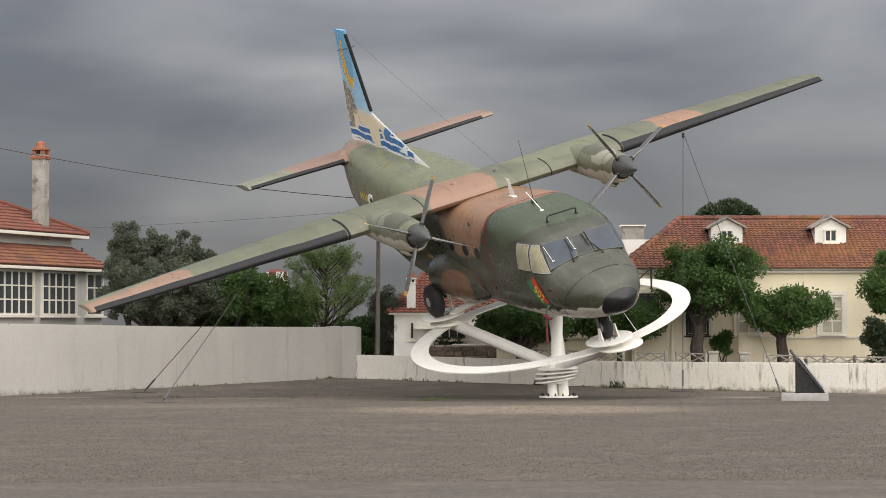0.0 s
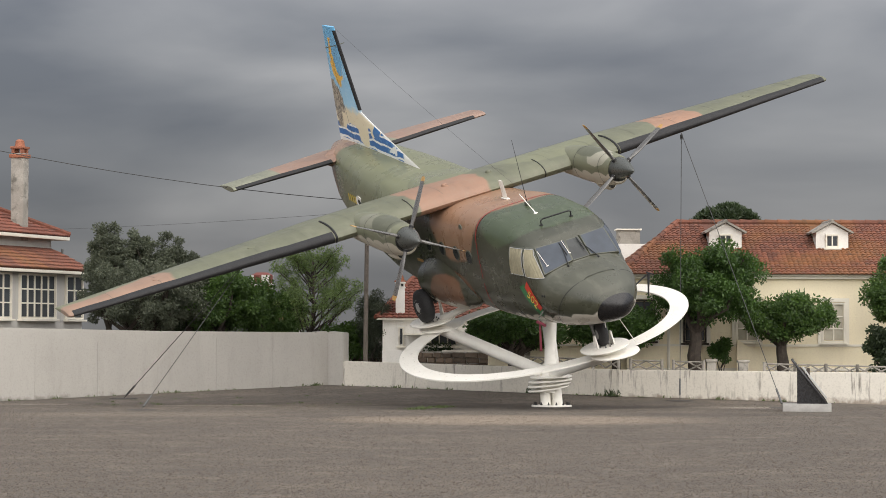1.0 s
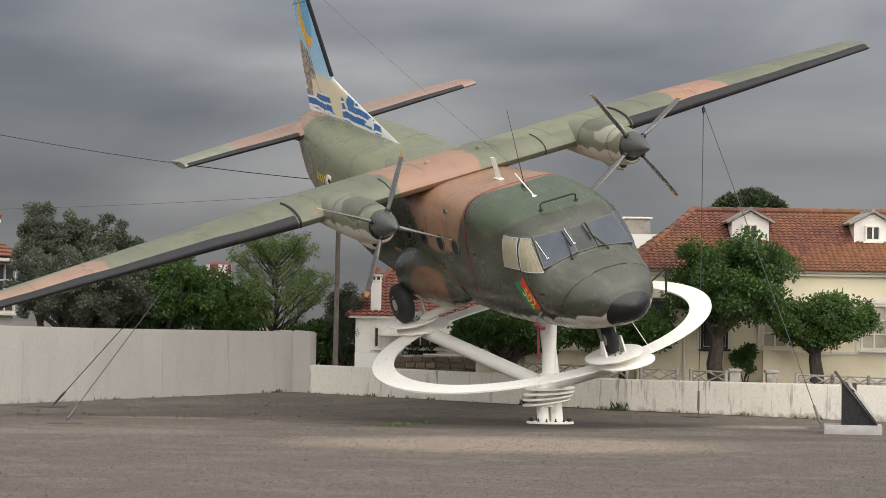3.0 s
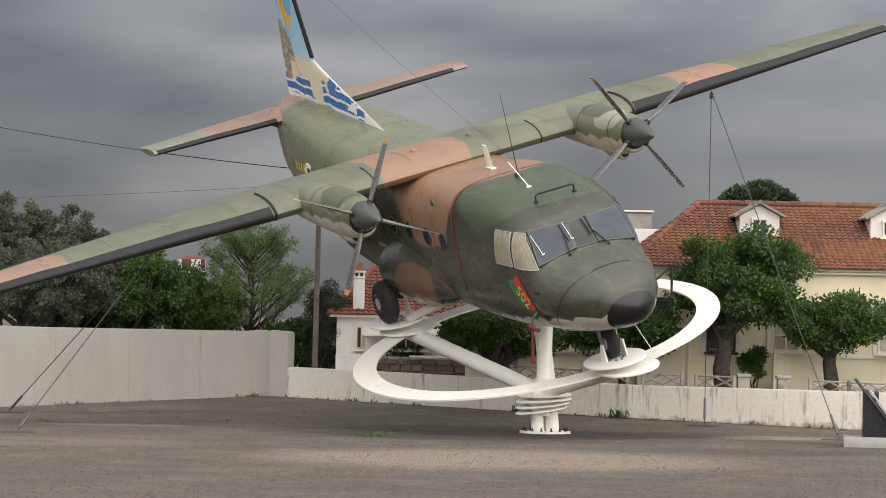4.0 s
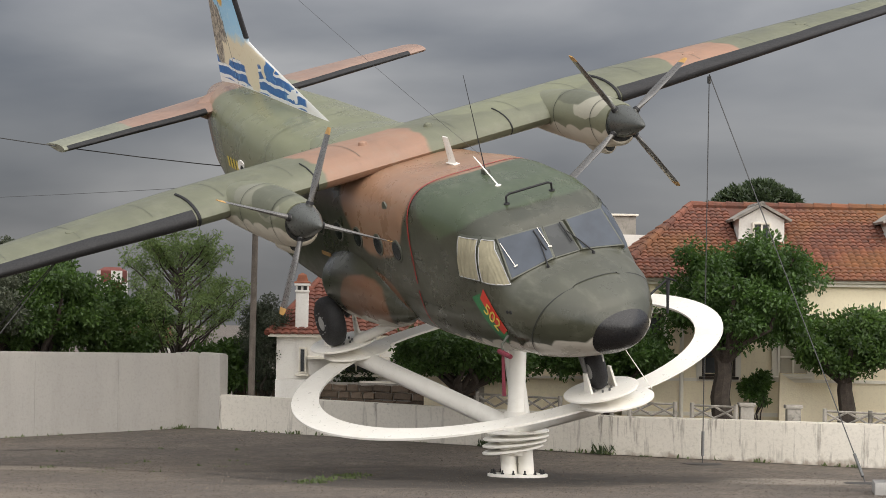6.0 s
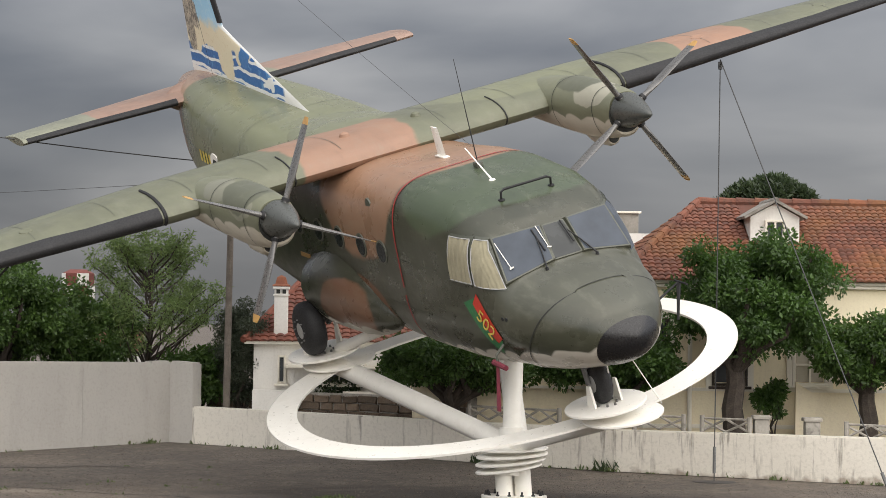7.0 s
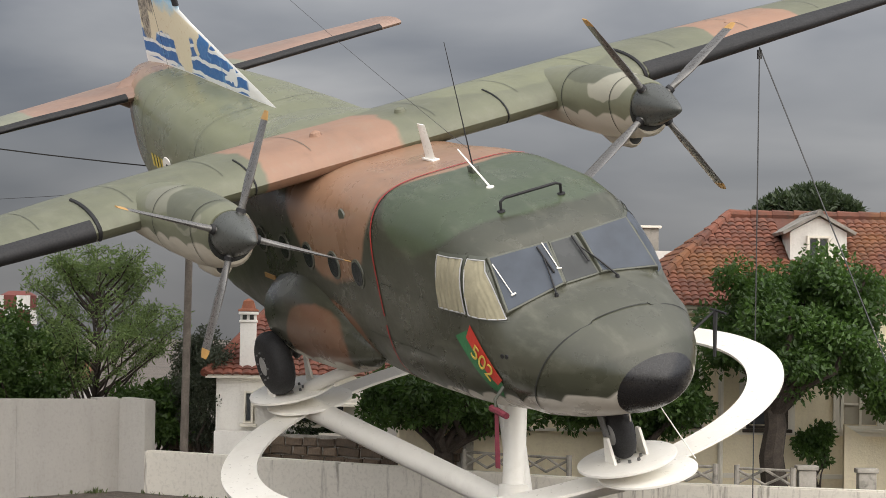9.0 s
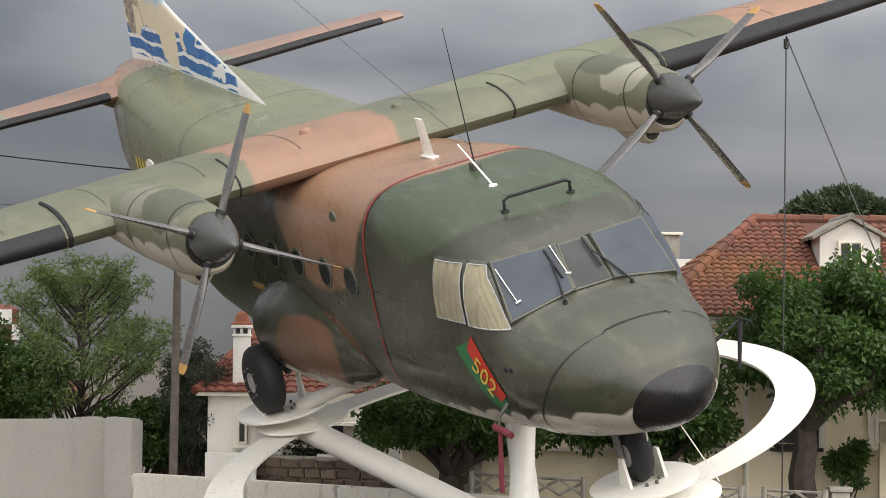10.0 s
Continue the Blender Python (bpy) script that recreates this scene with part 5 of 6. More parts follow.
def build_wing():
    bm = B()
    secs = []
    for i in range(39):
        y = -9.45 + i * 18.9 / 38
        _, x, ch, th, z = wing_at(y)
        secs.append(airfoil(Vector((x, y, z)), ch, th)[0])
    # rounded tips
    for s, k in ((-1, 0), (1, -1)):
        _, x, ch, th, z = wing_at(s * 9.45)
        c = [airfoil(Vector((x - 0.05, s * 9.50, z)), ch - 0.1, th * 0.7)[0]]
        secs = c + secs if s < 0 else secs + c
    loft(bm, secs)
    wing = part("wing", bm, M_WING, aircraft, "high wing in faded olive and tan camouflage")
    for s in (-1, 1):
        bm = B()
        ys = [s * (3.55 + i * 0.5) for i in range(12)] + [s * 9.40]
        boot(bm, [(Vector((wing_at(y)[1], y, wing_at(y)[4])), wing_at(y)[2], wing_at(y)[3]) for y in ys])
        part("deicer_boot", bm, M_BLACK, wing, "black rubber leading edge")
        # cable and fence strips over the wing near the engine, and filler caps
        for y, mt, w in ((s * 3.50, M_BLACK, 0.05), (s * 1.62, M_BLACK, 0.022), (s * 2.05, M_PANELGREY, 0.02)):
            if abs(y) < 2.1 and s * y and mt is M_PANELGREY:
                continue
            _, x, ch, th, z = wing_at(y)
            _, up, lo = airfoil(Vector((x, y, z)), ch, th, 0.02, 24)
            bm = B()
            tube(bm, [p + Vector((0, 0, 0.004)) for p in lo[3:0:-1] + up[:11 if w > 0.03 else 9]], w / 2, 6)
            part("wing_strip", bm, mt, wing)
        for y, f in ((s * 7.4, 0.42), (s * 5.2, 0.45), (s * 0.55, 0.3)):
            _, x, ch, th, z = wing_at(y)
            _, up, _ = airfoil(Vector((x, y, z)), ch, th, 0.02, 40)
            p = up[14]
            bm = B()
            lathe(bm, p - Vector((0, 0, 0.012)), (0.12, 0, 1), [(0, 0.10), (0.02, 0.09)] if abs(y) > 1 else [(0, 0.08), (0.05, 0.06), (0.07, 0.02)], 18)
            part("filler_cap", bm, M_WING, wing)
    # aileron and flap hinge lines
    for s in (-1, 1):
        pts = []
        for i in range(20):
            y = s * (0.2 + i * 0.48)
            _, x, ch, th, z = wing_at(y)
            _, up, _ = airfoil(Vector((x, y, z)), ch, th, 0.02, 40)
            pts.append(up[26] + Vector((0, 0, 0.004)))
        bm = B()
        ribbon(bm, pts, 0.016, lambda p: Vector((0, 0, 1)))
        part("hinge_line", bm, M_PANELGREY, wing)
        for k in range(8):
            y = s * (0.8 + k * 1.1)
            _, x, ch, th, z = wing_at(y)
            _, up, _ = airfoil(Vector((x, y, z)), ch, th, 0.02, 40)
            bm = B()
            ribbon(bm, [p + Vector((0, 0, 0.003)) for p in up[8:26]], 0.008, lambda p: Vector((0, 0, 1)))
            part("panel_seam", bm, M_PANELGREY, wing)
    # fairing between wing and body
    bm = B()
    loft(bm, [[Vector((x, w * math.cos(t), 2.9 + (zt - 2.9) * math.sqrt(abs(math.sin(t))) * (1 if math.sin(t) >= 0 else -0.3))) for t in [2 * math.pi * i / 24 for i in range(24)]] for x, w, zt in ((-6.3, 0.75, 3.0), (-6.6, 0.85, 3.12), (-7.6, 0.88, 3.2), (-8.8, 0.75, 3.14), (-9.6, 0.5, 3.1))])
    part("wing_fairing", bm, M_NOSE, aircraft)
    return wing


wing = build_wing()


def build_engine(s, first):
    y, z, dx = s * 2.65, 2.97, (-0.28 if s > 0 else 0.10)
    c = Vector((-4.15 + dx, y, z))
    bm = B()
    rows = []
    for x, w, up, dn in ((-4.22, 0.25, 0.245, 0.34), (-4.27, 0.275, 0.265, 0.38), (-4.6, 0.315, 0.30, 0.43), (-5.1, 0.35, 0.33, 0.46), (-5.7, 0.37, 0.33, 0.43), (-6.4, 0.38, 0.27, 0.38), (-7.2, 0.36, 0.20, 0.32), (-7.9, 0.22, 0.10, 0.18), (-8.3, 0.05, 0.03, 0.04)):
        rows.append([Vector((x + dx, y + w * math.copysign(abs(math.cos(t)) ** 0.85, math.cos(t)), z + (up if math.sin(t) > 0 else dn) * math.sin(t))) for t in [2 * math.pi * i / 28 for i in range(28)]])
    loft(bm, rows)
    nac = part("engine_nacelle", bm, M_NACELLE, aircraft, "olive engine nacelle with cream underside")
    for x in (-4.6, -5.6):
        bm = B()
        r = [a for a in rows if abs(a[0].x - dx - x) < 0.12]
        if r:
            pts = [p + (p - Vector((p.x, y, z))).normalized() * 0.005 for p in r[0]]
            ribbon(bm, pts + pts[:1], 0.014, lambda p: (p - Vector((p.x, y, z))).normalized())
        part("cowl_seam", bm, M_SEAM, nac)
    # dark intake round the lower edge of the spinner, and a cooler scoop below
    bm = B()
    lathe(bm, Vector((-4.225 + dx, y, z - 0.05)), (1, 0, 0), [(0, 0.262), (0.010, 0.257)], 28)
    part("intake_mouth", bm, M_SEAM, nac)
    bm = B()
    loft(bm, [[Vector((x + dx, y + w * math.cos(t), z - 0.44 + h * math.sin(t))) for t in [2 * math.pi * i / 14 for i in range(14)]] for x, w, h in ((-4.72, 0.10, 0.09), (-4.80, 0.14, 0.13), (-5.2, 0.13, 0.12), (-5.5, 0.05, 0.05))])
    part("cooler_scoop", bm, M_NACELLE, nac)
    bm = B()
    lathe(bm, Vector((-4.73 + dx, y, z - 0.44)), (1, 0, 0), [(0, 0.085), (0.014, 0.08)], 14)
    part("scoop_mouth", bm, M_SEAM, nac)
    # propeller
    bm = B()
    lathe(bm, Vector((-4.21 + dx, y, z)), (1, 0, 0), [(0, 0.235), (0.02, 0.242), (0.12, 0.236), (0.26, 0.200), (0.44, 0.138), (0.62, 0.068), (0.70, 0.030), (0.715, 0.005)], 32)
    prop = part("propeller", bm, M_SPINNER, aircraft, "dark grey spinner with four blades")
    for k in range(4):
        a = radians(first + 90 * k)
        d = Vector((0, math.cos(a), math.sin(a)))
        e = Vector((1, 0, 0)).cross(d)
        bm, tip = B(), B()
        for tgt, lo, hi in ((bm, 0.2, 1.24), (tip, 1.24, 1.34)):
            rings = []
            for i in range(9):
                r = lo + (hi - lo) * i / 8
                tw = radians(93 - 6 * (r / 1.36))
                w = 0.045 if r < 0.32 else min(0.045 + (r - 0.32) * 0.28, 0.11)
                if r > 1.22:
                    w = 0.11 * math.sqrt(max(1 - ((r - 1.22) / 0.145) ** 2, 0.02))
                th = 0.04 if r < 0.32 else max(0.035 - (r - 0.32) * 0.028, 0.008)
                cd = e * math.cos(tw) + Vector((1, 0, 0)) * math.sin(tw)
                nd = d.cross(cd)
                rings.append([c + Vector((0.06, 0, 0)) + d * r + cd * (w * math.cos(t)) + nd * (th * math.sin(t)) for t in [2 * math.pi * q / 12 for q in range(12)]])
            loft(tgt, rings)
        bl = part("blade", bm, M_BLADE, prop)
        part("blade_tip", tip, M_ORANGE, bl, "orange painted tip")
        bm = B()
        lathe(bm, c + Vector((0.06, 0, 0)) + d * 0.24, d, [(0, 0.056), (0.04, 0.053), (0.045, 0.04)], 14)
        part("blade_cuff", bm, M_BLACK, bl)


build_engine(-1, 62)
build_engine(1, 30)


def build_tail():
    # fin: outline in the plane of symmetry, thickness from an airfoil-like bulge
    bm = B()
    rows = []
    for i in range(21):
        t = i / 20
        z = 3.12 + t * (6.32 - 3.12)
        xl = -9.2 - (z - 3.08) / (4.22 - 3.08) * 3.25 if z < 4.22 else -12.45 - (z - 4.22) / (6.33 - 4.22) * 0.63
        xl = min(xl, -9.15)
        xt = -14.35 + (z - 3.45) / (6.3 - 3.45) * 0.49 if z > 3.45 else -14.2 - (z - 3.08) / 0.37 * 0.15
        ch, th = xl - xt, (0.10 if z > 4.2 else 0.055 + 0.045 * (z - 3.06) / 1.14) * (13 - 9) * 0.5
        row = []
        for s, seq in ((1, range(0, 13)), (-1, range(11, 0, -1))):
            for k in seq:
                u = (1 - math.cos(math.pi * k / 12)) / 2
                yy = th * 0.42 * (math.sqrt(u) * 1.5 - 1.2 * u - 0.3 * u * u)
                row.append(Vector((xl - u * ch, s * max(yy, 0), z)))
        rows.append(row)
    loft(bm, rows)
    fin = part("fin", bm, M_FIN, aircraft, "tall fin painted with blue sky, rock and waves")
    bm = B()
    rr = []
    for i in range(10):
        z = 4.30 + i * 0.215
        xl = -12.45 - (z - 4.22) / 2.11 * 0.63
        rr.append([bm.verts.new((xl + 0.008 + q[0], q[1], z)) for q in ((-0.11, -0.040), (-0.06, -0.034), (-0.02, -0.022), (0, 0), (-0.02, 0.022), (-0.06, 0.034), (-0.11, 0.040))])
    for a, b in zip(rr, rr[1:]):
        for i in range(6):
            bm.faces.new((a[i], a[i + 1], b[i + 1], b[i]))
    part("deicer_boot", bm, M_BLACK, fin)
    bm = B()
    ribbon(bm, [Vector((-13.25 - (z - 4) * 0.15, -0.098 + (z - 3.3) * 0.005, z)) for z in (3.3, 4, 5, 6.2)], 0.014, lambda p: Vector((0, -1, 0)))
    part("rudder_seam", bm, M_SEAM, fin)
    bm = B()
    tube(bm, [(-13.3, -0.25, 5.85), (-13.1, 0, 5.87), (-13.3, 0.25, 5.85)], 0.012, 6)
    part("tail_aerial", bm, M_PANELGREY, fin)
    # tailplane
    bm = B()
    secs = []
    for i in range(15):
        y = -3.3 + 6.85 * i / 14
        f = abs(y) / 3.4
        secs.append(airfoil(Vector((-13.15 - 0.25 * f - 0.03 * y, y, 3.14)), 1.75 - 0.7 * f, 0.12, 0.0)[0])
    loft(bm, secs)
    tp = part("tailplane", bm, M_TAILPLANE, aircraft, "tailplane in olive and tan with black leading edge")
    for s in (-1, 1):
        bm = B()
        boot(bm, [(Vector((-13.15 - 0.25 * f - 0.03 * s * 3.4 * f, s * 3.4 * f, 3.14)), 1.75 - 0.7 * f, 0.12) for f in (0.22, 0.4, 0.6, 0.8, 0.95)], 0.10)
        part("deicer_boot", bm, M_BLACK, tp)
        bm = B()
        lathe(bm, Vector((-13.75, s * 0.35, 3.12)), (0, s, 0), [(0, 0.26), (0.25, 0.2), (0.4, 0.10)], 16)
        part("tail_fairing", bm, M_TAILPLANE, tp)
    # roundel and code bars on the rear side
    bm = B()
    lathe(bm, side(-11.1, 2.45, -1, 0.0), (0.06, -1, -0.1), [(0, 0.17), (0.012, 0.165)], 24)
    rd = part("roundel", bm, M_WHITE, fuselage, "white disc with a dark emblem")
    bm = B()
    lathe(bm, side(-11.1, 2.45, -1, 0.010), (0.06, -1, -0.1), [(0, 0.08), (0.010, 0.07)], 6)
    part("emblem", bm, M_SEAM, rd)
    for k in range(4):
        bm = B()
        patch(bm, lambda x, z: side(x, z, -1, 0.008), ((-11.42 - k * 0.2, 2.36), (-11.54 - k * 0.2, 2.36), (-11.54 - k * 0.2, 2.54), (-11.42 - k * 0.2, 2.54)), 2, 2)
        part("code_bar", bm, M_YELLOW, fuselage)


build_tail()


def lettering(text, size, m, material, parent, depth=0.002, name="lettering"):
    """Built-in font turned into a mesh part, at the pose m in its parent's axes."""
    cu = bpy.data.curves.new(name, "FONT")
    cu.body, cu.size, cu.extrude, cu.align_x, cu.align_y = text, size, depth, "CENTER", "CENTER"
    tmp = bpy.data.objects.new("tmp", cu)
    scene.collection.objects.link(tmp)
    bpy.context.view_layer.update()
    me = bpy.data.meshes.new_from_object(tmp.evaluated_get(bpy.context.evaluated_depsgraph_get()))
    bpy.data.objects.remove(tmp)
    me.materials.clear()
    me.materials.append(material)
    ob = new(name, me)
    ob.parent, ob.matrix_local = parent, m
    return ob


# squadron figures along the flash
a, b = side(-2.02, 1.64, -1, 0.02), side(-1.68, 1.28, -1, 0.02)
xd = (b - a).normalized()
nz = Vector((0.22, -1, -0.25))
nz = (nz - xd * nz.dot(xd)).normalized()
yd = nz.cross(xd)
lettering("502", 0.26, Matrix.Translation((a + b) / 2 + nz * 0.012) @ Matrix((xd, yd, nz)).transposed().to_4x4() @ Matrix.Diagonal((1.0, 1.15, 1, 1)), M_YELLOW, flash)


# ---- the stand: a white ring, wheel plates, tubes and a foot ----
PM = PLANE


def body(x, y, z):
    return PM @ Vector((x, y, z))


def build_stand():
    st = thing("aircraft_stand", "white painted steel display stand with an orbit-like ring", "stand")
    up = (PM.to_3x3() @ Vector((0, 0, 1))).normalized()
    # ring
    bm = B()
    n = 120
    cx, cy, r0, r1, th = -4.48, 0.10, 2.79, 3.20, 0.03
    rows = []
    for i in range(n + 1):
        t = 2 * math.pi * i / n
        c, s = math.cos(t), math.sin(t)
        rows.append([body(cx + c * r, cy + s * r, z) for r, z in ((r0, -th), (r0, 0.0), (r1, 0.0), (r1, -th))])
    loft(bm, rows[:-1] + [rows[0]], cap=False)
    bmesh.ops.remove_doubles(bm, verts=bm.verts, dist=0.001)
    part("ring", bm, M_WHITE, st, "flat white ring")
    # plates under the wheels, two a wheel, slightly fanned
    for (x, y, hub) in ((-1.22, 0.02, 0.5), (-7.3, -1.30, 0.62), (-7.3, 1.45, 0.62)):
        for k, (dx, dy, dz, tilt) in enumerate(((0, 0, 0.21, 0), (0.08, 0.16, 0.04, 4))):
            bm = B()
            ax = (up + Vector((0.05, 0.0, 0)) * tilt * 0.25).normalized()
            lathe(bm, body(x + dx, y + dy, dz - 0.02), ax, [(0, 0.505), (0.006, 0.515), (0.03, 0.515), (0.036, 0.505)], 48)
            pl = part("wheel_plate", bm, M_WHITE, st)
            if k == 0:
                for q in range(8):
                    t = q * math.pi / 4 + 0.3
                    bm = B()
                    lathe(bm, body(x + 0.2 * math.cos(t), y + 0.13 * math.sin(t), dz + 0.015), up, [(0, 0.018), (0.03, 0.016)], 6)
                    part("bolt", bm, M_STEEL, pl)
        bm = B()
        tube(bm, [body(x, y, 0.0), body(x, y, 0.22)], 0.12, 14)
        part("plate_post", bm, M_WHITE, st)
        # cheek plates that hold the axle
        for s in (-1, 1):
            bm = B()
            w = 0.17 if hub < 0.55 else 0.24
            prism(bm, [body(x - 0.11, y + s * w, 0.22), body(x + 0.11, y + s * w, 0.22), body(x + 0.035, y + s * w, hub), body(x - 0.035, y + s * w, hub)], PM.to_3x3() @ Vector((0, s * 0.03, 0)))
            part("axle_bracket", bm, M_WHITE, st, smooth=False)
    # foot
    F = Vector((2.47, 42.0, 0.0))
    bm = B()
    lathe(bm, F + Vector((0, 0, -0.02)), (0, 0, 1), [(0, 0.43), (0.055, 0.43), (0.06, 0.42)], 40)
    fl = part("base_flange", bm, M_WHITE, st)
    for k in range(14):
        t = 2 * math.pi * k / 14
        bm = B()
        p = F + Vector((0.37 * math.cos(t), 0.37 * math.sin(t), 0.038))
        lathe(bm, p, (0, 0, 1), [(0, 0.024), (0.02, 0.024), (0.021, 0.013), (0.06, 0.012)], 6)
        part("anchor_bolt", bm, M_BLACK, fl)
    hubc = Vector((2.43, 42.0, 0.50))
    for k in range(3):
        t = radians(-90 + 120 * k + 60)
        d = Vector((math.cos(t), math.sin(t), 0))
        bm = B()
        tube(bm, [F + d * 0.14 + Vector((0, 0, 0.03)), hubc + d * 0.15], [0.115, 0.105], 18)
        part("foot_leg", bm, M_WHITE, st)
    for k in range(4):
        z = -0.13 + k * 0.085
        ax = Vector((-0.16 + 0.04 * k, -0.05, 1)).normalized()
        bm = B()
        c = hubc + Vector((-0.03 + 0.02 * k, 0, z))
        r = (0.44, 0.46, 0.47, 0.45)[k]
        lathe(bm, c, ax, [(0, r - 0.015), (0.008, r), (0.028, r), (0.036, r - 0.015)], 44)
        part("collar_disc", bm, M_WHITE, st)
    bm = B()
    tube(bm, [hubc - Vector((0, 0, 0.2)), hubc + Vector((0, 0, 0.42))], [0.2, 0.16], 20)
    part("collar_core", bm, M_WHITE, st)
    hubt = hubc + Vector((0, 0, 0.22))
    for name, a, b, r in (
        ("arm", hubt + Vector((-0.1, 0.1, 0.0)), body(-7.25, -1.2, 0.0), 0.135),
        ("arm", hubt + Vector((0.1, 0.1, 0.0)), body(-7.25, 1.45, 0.0), 0.135),
        ("arm", hubt + Vector((0.05, -0.1, -0.02)), body(-1.3, 0.0, -0.03), 0.11),
        ("mast", hubt - Vector((0, 0, 0.1)), hubt + Vector((0.04, 0.35, 1.3)), 0.125),
        ("brace", body(-7.1, -1.15, 0.24), body(-5.9, -0.75, 0.66), 0.075),
    ):
        bm = B()
        tube(bm, [a, a.lerp(b, 0.5), b], r, 20)
        part(name, bm, M_WHITE, st)
    # stay on the far side of the nose
    bm = B()
    e = side(-1.62, 1.22, 1) + Vector((0.05, 0.50, 0.10))
    d = PM.to_3x3().inverted() @ Vector((0, 0, -1))
    tube(bm, [e, e + d * 0.25, e + d * 0.48], [0.03, 0.022, 0.018], 6)
    part("probe_cover", bm, M_BLACK, fuselage, "hanging dark cloth cover")


build_stand()


def guy(a, b, r=0.008, label="thin steel guy cable from the wing to the ground", sag=0.0, name="guy_cable"):
    a, b = Vector(a), Vector(b)
    c = thing(name, label, "cable")
    bm = B()
    n = 12 if sag else 2
    tube(bm, [a.lerp(b, i / n) - Vector((0, 0, 4 * sag * (i / n) * (1 - i / n))) for i in range(n + 1)], r, 6)
    part("strand", bm, M_CABLE, c)
    return c


def ground_cable(a, b):
    c = guy(a, b)
    a, b = Vector(a), Vector(b)
    d = (a - b).normalized()
    bm = B()
    tube(bm, [b + d * 0.12, b + d * 0.5], 0.024, 8)
    part("turnbuckle", bm, M_STEEL, c)
    bm = B()
    lathe(bm, b - Vector((0, 0, 0.01)), (0, 0, 1), [(0, 0.32), (0.016, 0.31), (0.02, 0.1)], 18)
    part("anchor_plate", bm, M_CRACK, c)
    bm = B()
    tube(bm, [a + Vector((0, 0, -0.03)), a + Vector((0, 0, -0.14))], 0.03, 8)
    part("shackle", bm, M_STEEL, c)


LW, RW = body(-6.45, 5.26, 2.84), body(-7.1, -5.25, 2.84)
ground_cable(LW, (5.53, 45.4, ground_z(45.4)))
ground_cable(LW, (7.35, 41.4, 0))
ground_cable(RW, (-7.05, 45.75, ground_z(45.75)))
ground_cable(RW, (-6.0, 38.9, 0))
guy(body(-13.05, 0, 6.30), body(-4.5, 0.35, 3.06), 0.0026, "thin radio wire from fin to roof", 0.06, "radio_wire")


def plaque():
    p = thing("memorial_plaque", "black granite memorial wedge with a slanted plate on a concrete plinth", "plaque")
    c = Vector((7.52, 39.0, 0))
    bm = B()
    box(bm, c + Vector((0, 0, 0.075)), (0.98, 0.9, 0.17), Euler((0, 0, radians(-8))).to_matrix(), 0.015)
    part("plinth", bm, M_STONE, p, "rough grey concrete plinth")
    q = lambda x, z, y: c + Euler((0, 0, radians(-8))).to_matrix() @ Vector((x, y, z))
    bm = B()
    prism(bm, [q(-0.20, 0.16, -0.36), q(0.42, 0.16, -0.36), q(0.38, 0.24, -0.36), q(-0.13, 0.90, -0.36), q(-0.20, 0.90, -0.36)], q(0, 0, 0.72) - q(0, 0, 0))
    part("wedge", bm, M_GRANITE, p, "black granite wedge", smooth=False)
    bm = B()
    ang = math.atan2(0.80, 0.62)
    r = (Euler((0, 0, radians(-8))) .to_matrix()) @ Euler((0, ang, 0)).to_matrix()
    box(bm, q(0.0, 0.0, 0) + Euler((0, 0, radians(-8))).to_matrix() @ Vector((0.03, 0, 0.62)), (1.12, 0.92, 0.045), r, 0.008)
    sl = part("slab", bm, M_GRANITE, p)
    bm = B()
    box(bm, c + Euler((0, 0, radians(-8))).to_matrix() @ Vector((0.15, 0, 0.585)), (0.80, 0.62, 0.03), r, 0.006)
    pl = part("plate", bm, M_METAL, p, "steel inscription plate")
    bm = B()
    box(bm, c + Euler((0, 0, radians(-8))).to_matrix() @ Vector((0.02, -0.1, 0.80)), (0.07, 0.07, 0.16), None, 0.02)
    part("ornament", bm, M_BARK, p)


plaque()


# ---- trees ----
def limb(bm, a, b, r0, r1, bend=0.12):
    a, b = Vector(a), Vector(b)
    k = (b - a).length * bend
    pts = [a.lerp(b, t) + Vector((random.uniform(-k, k), random.uniform(-k, k), 0)) * math.sin(t * math.pi) for t in (0, 0.3, 0.6, 0.85, 1)]
    tube(bm, pts, [r0 + (r1 - r0) * t for t in (0, 0.3, 0.6, 0.85, 1)], 8)
    return pts


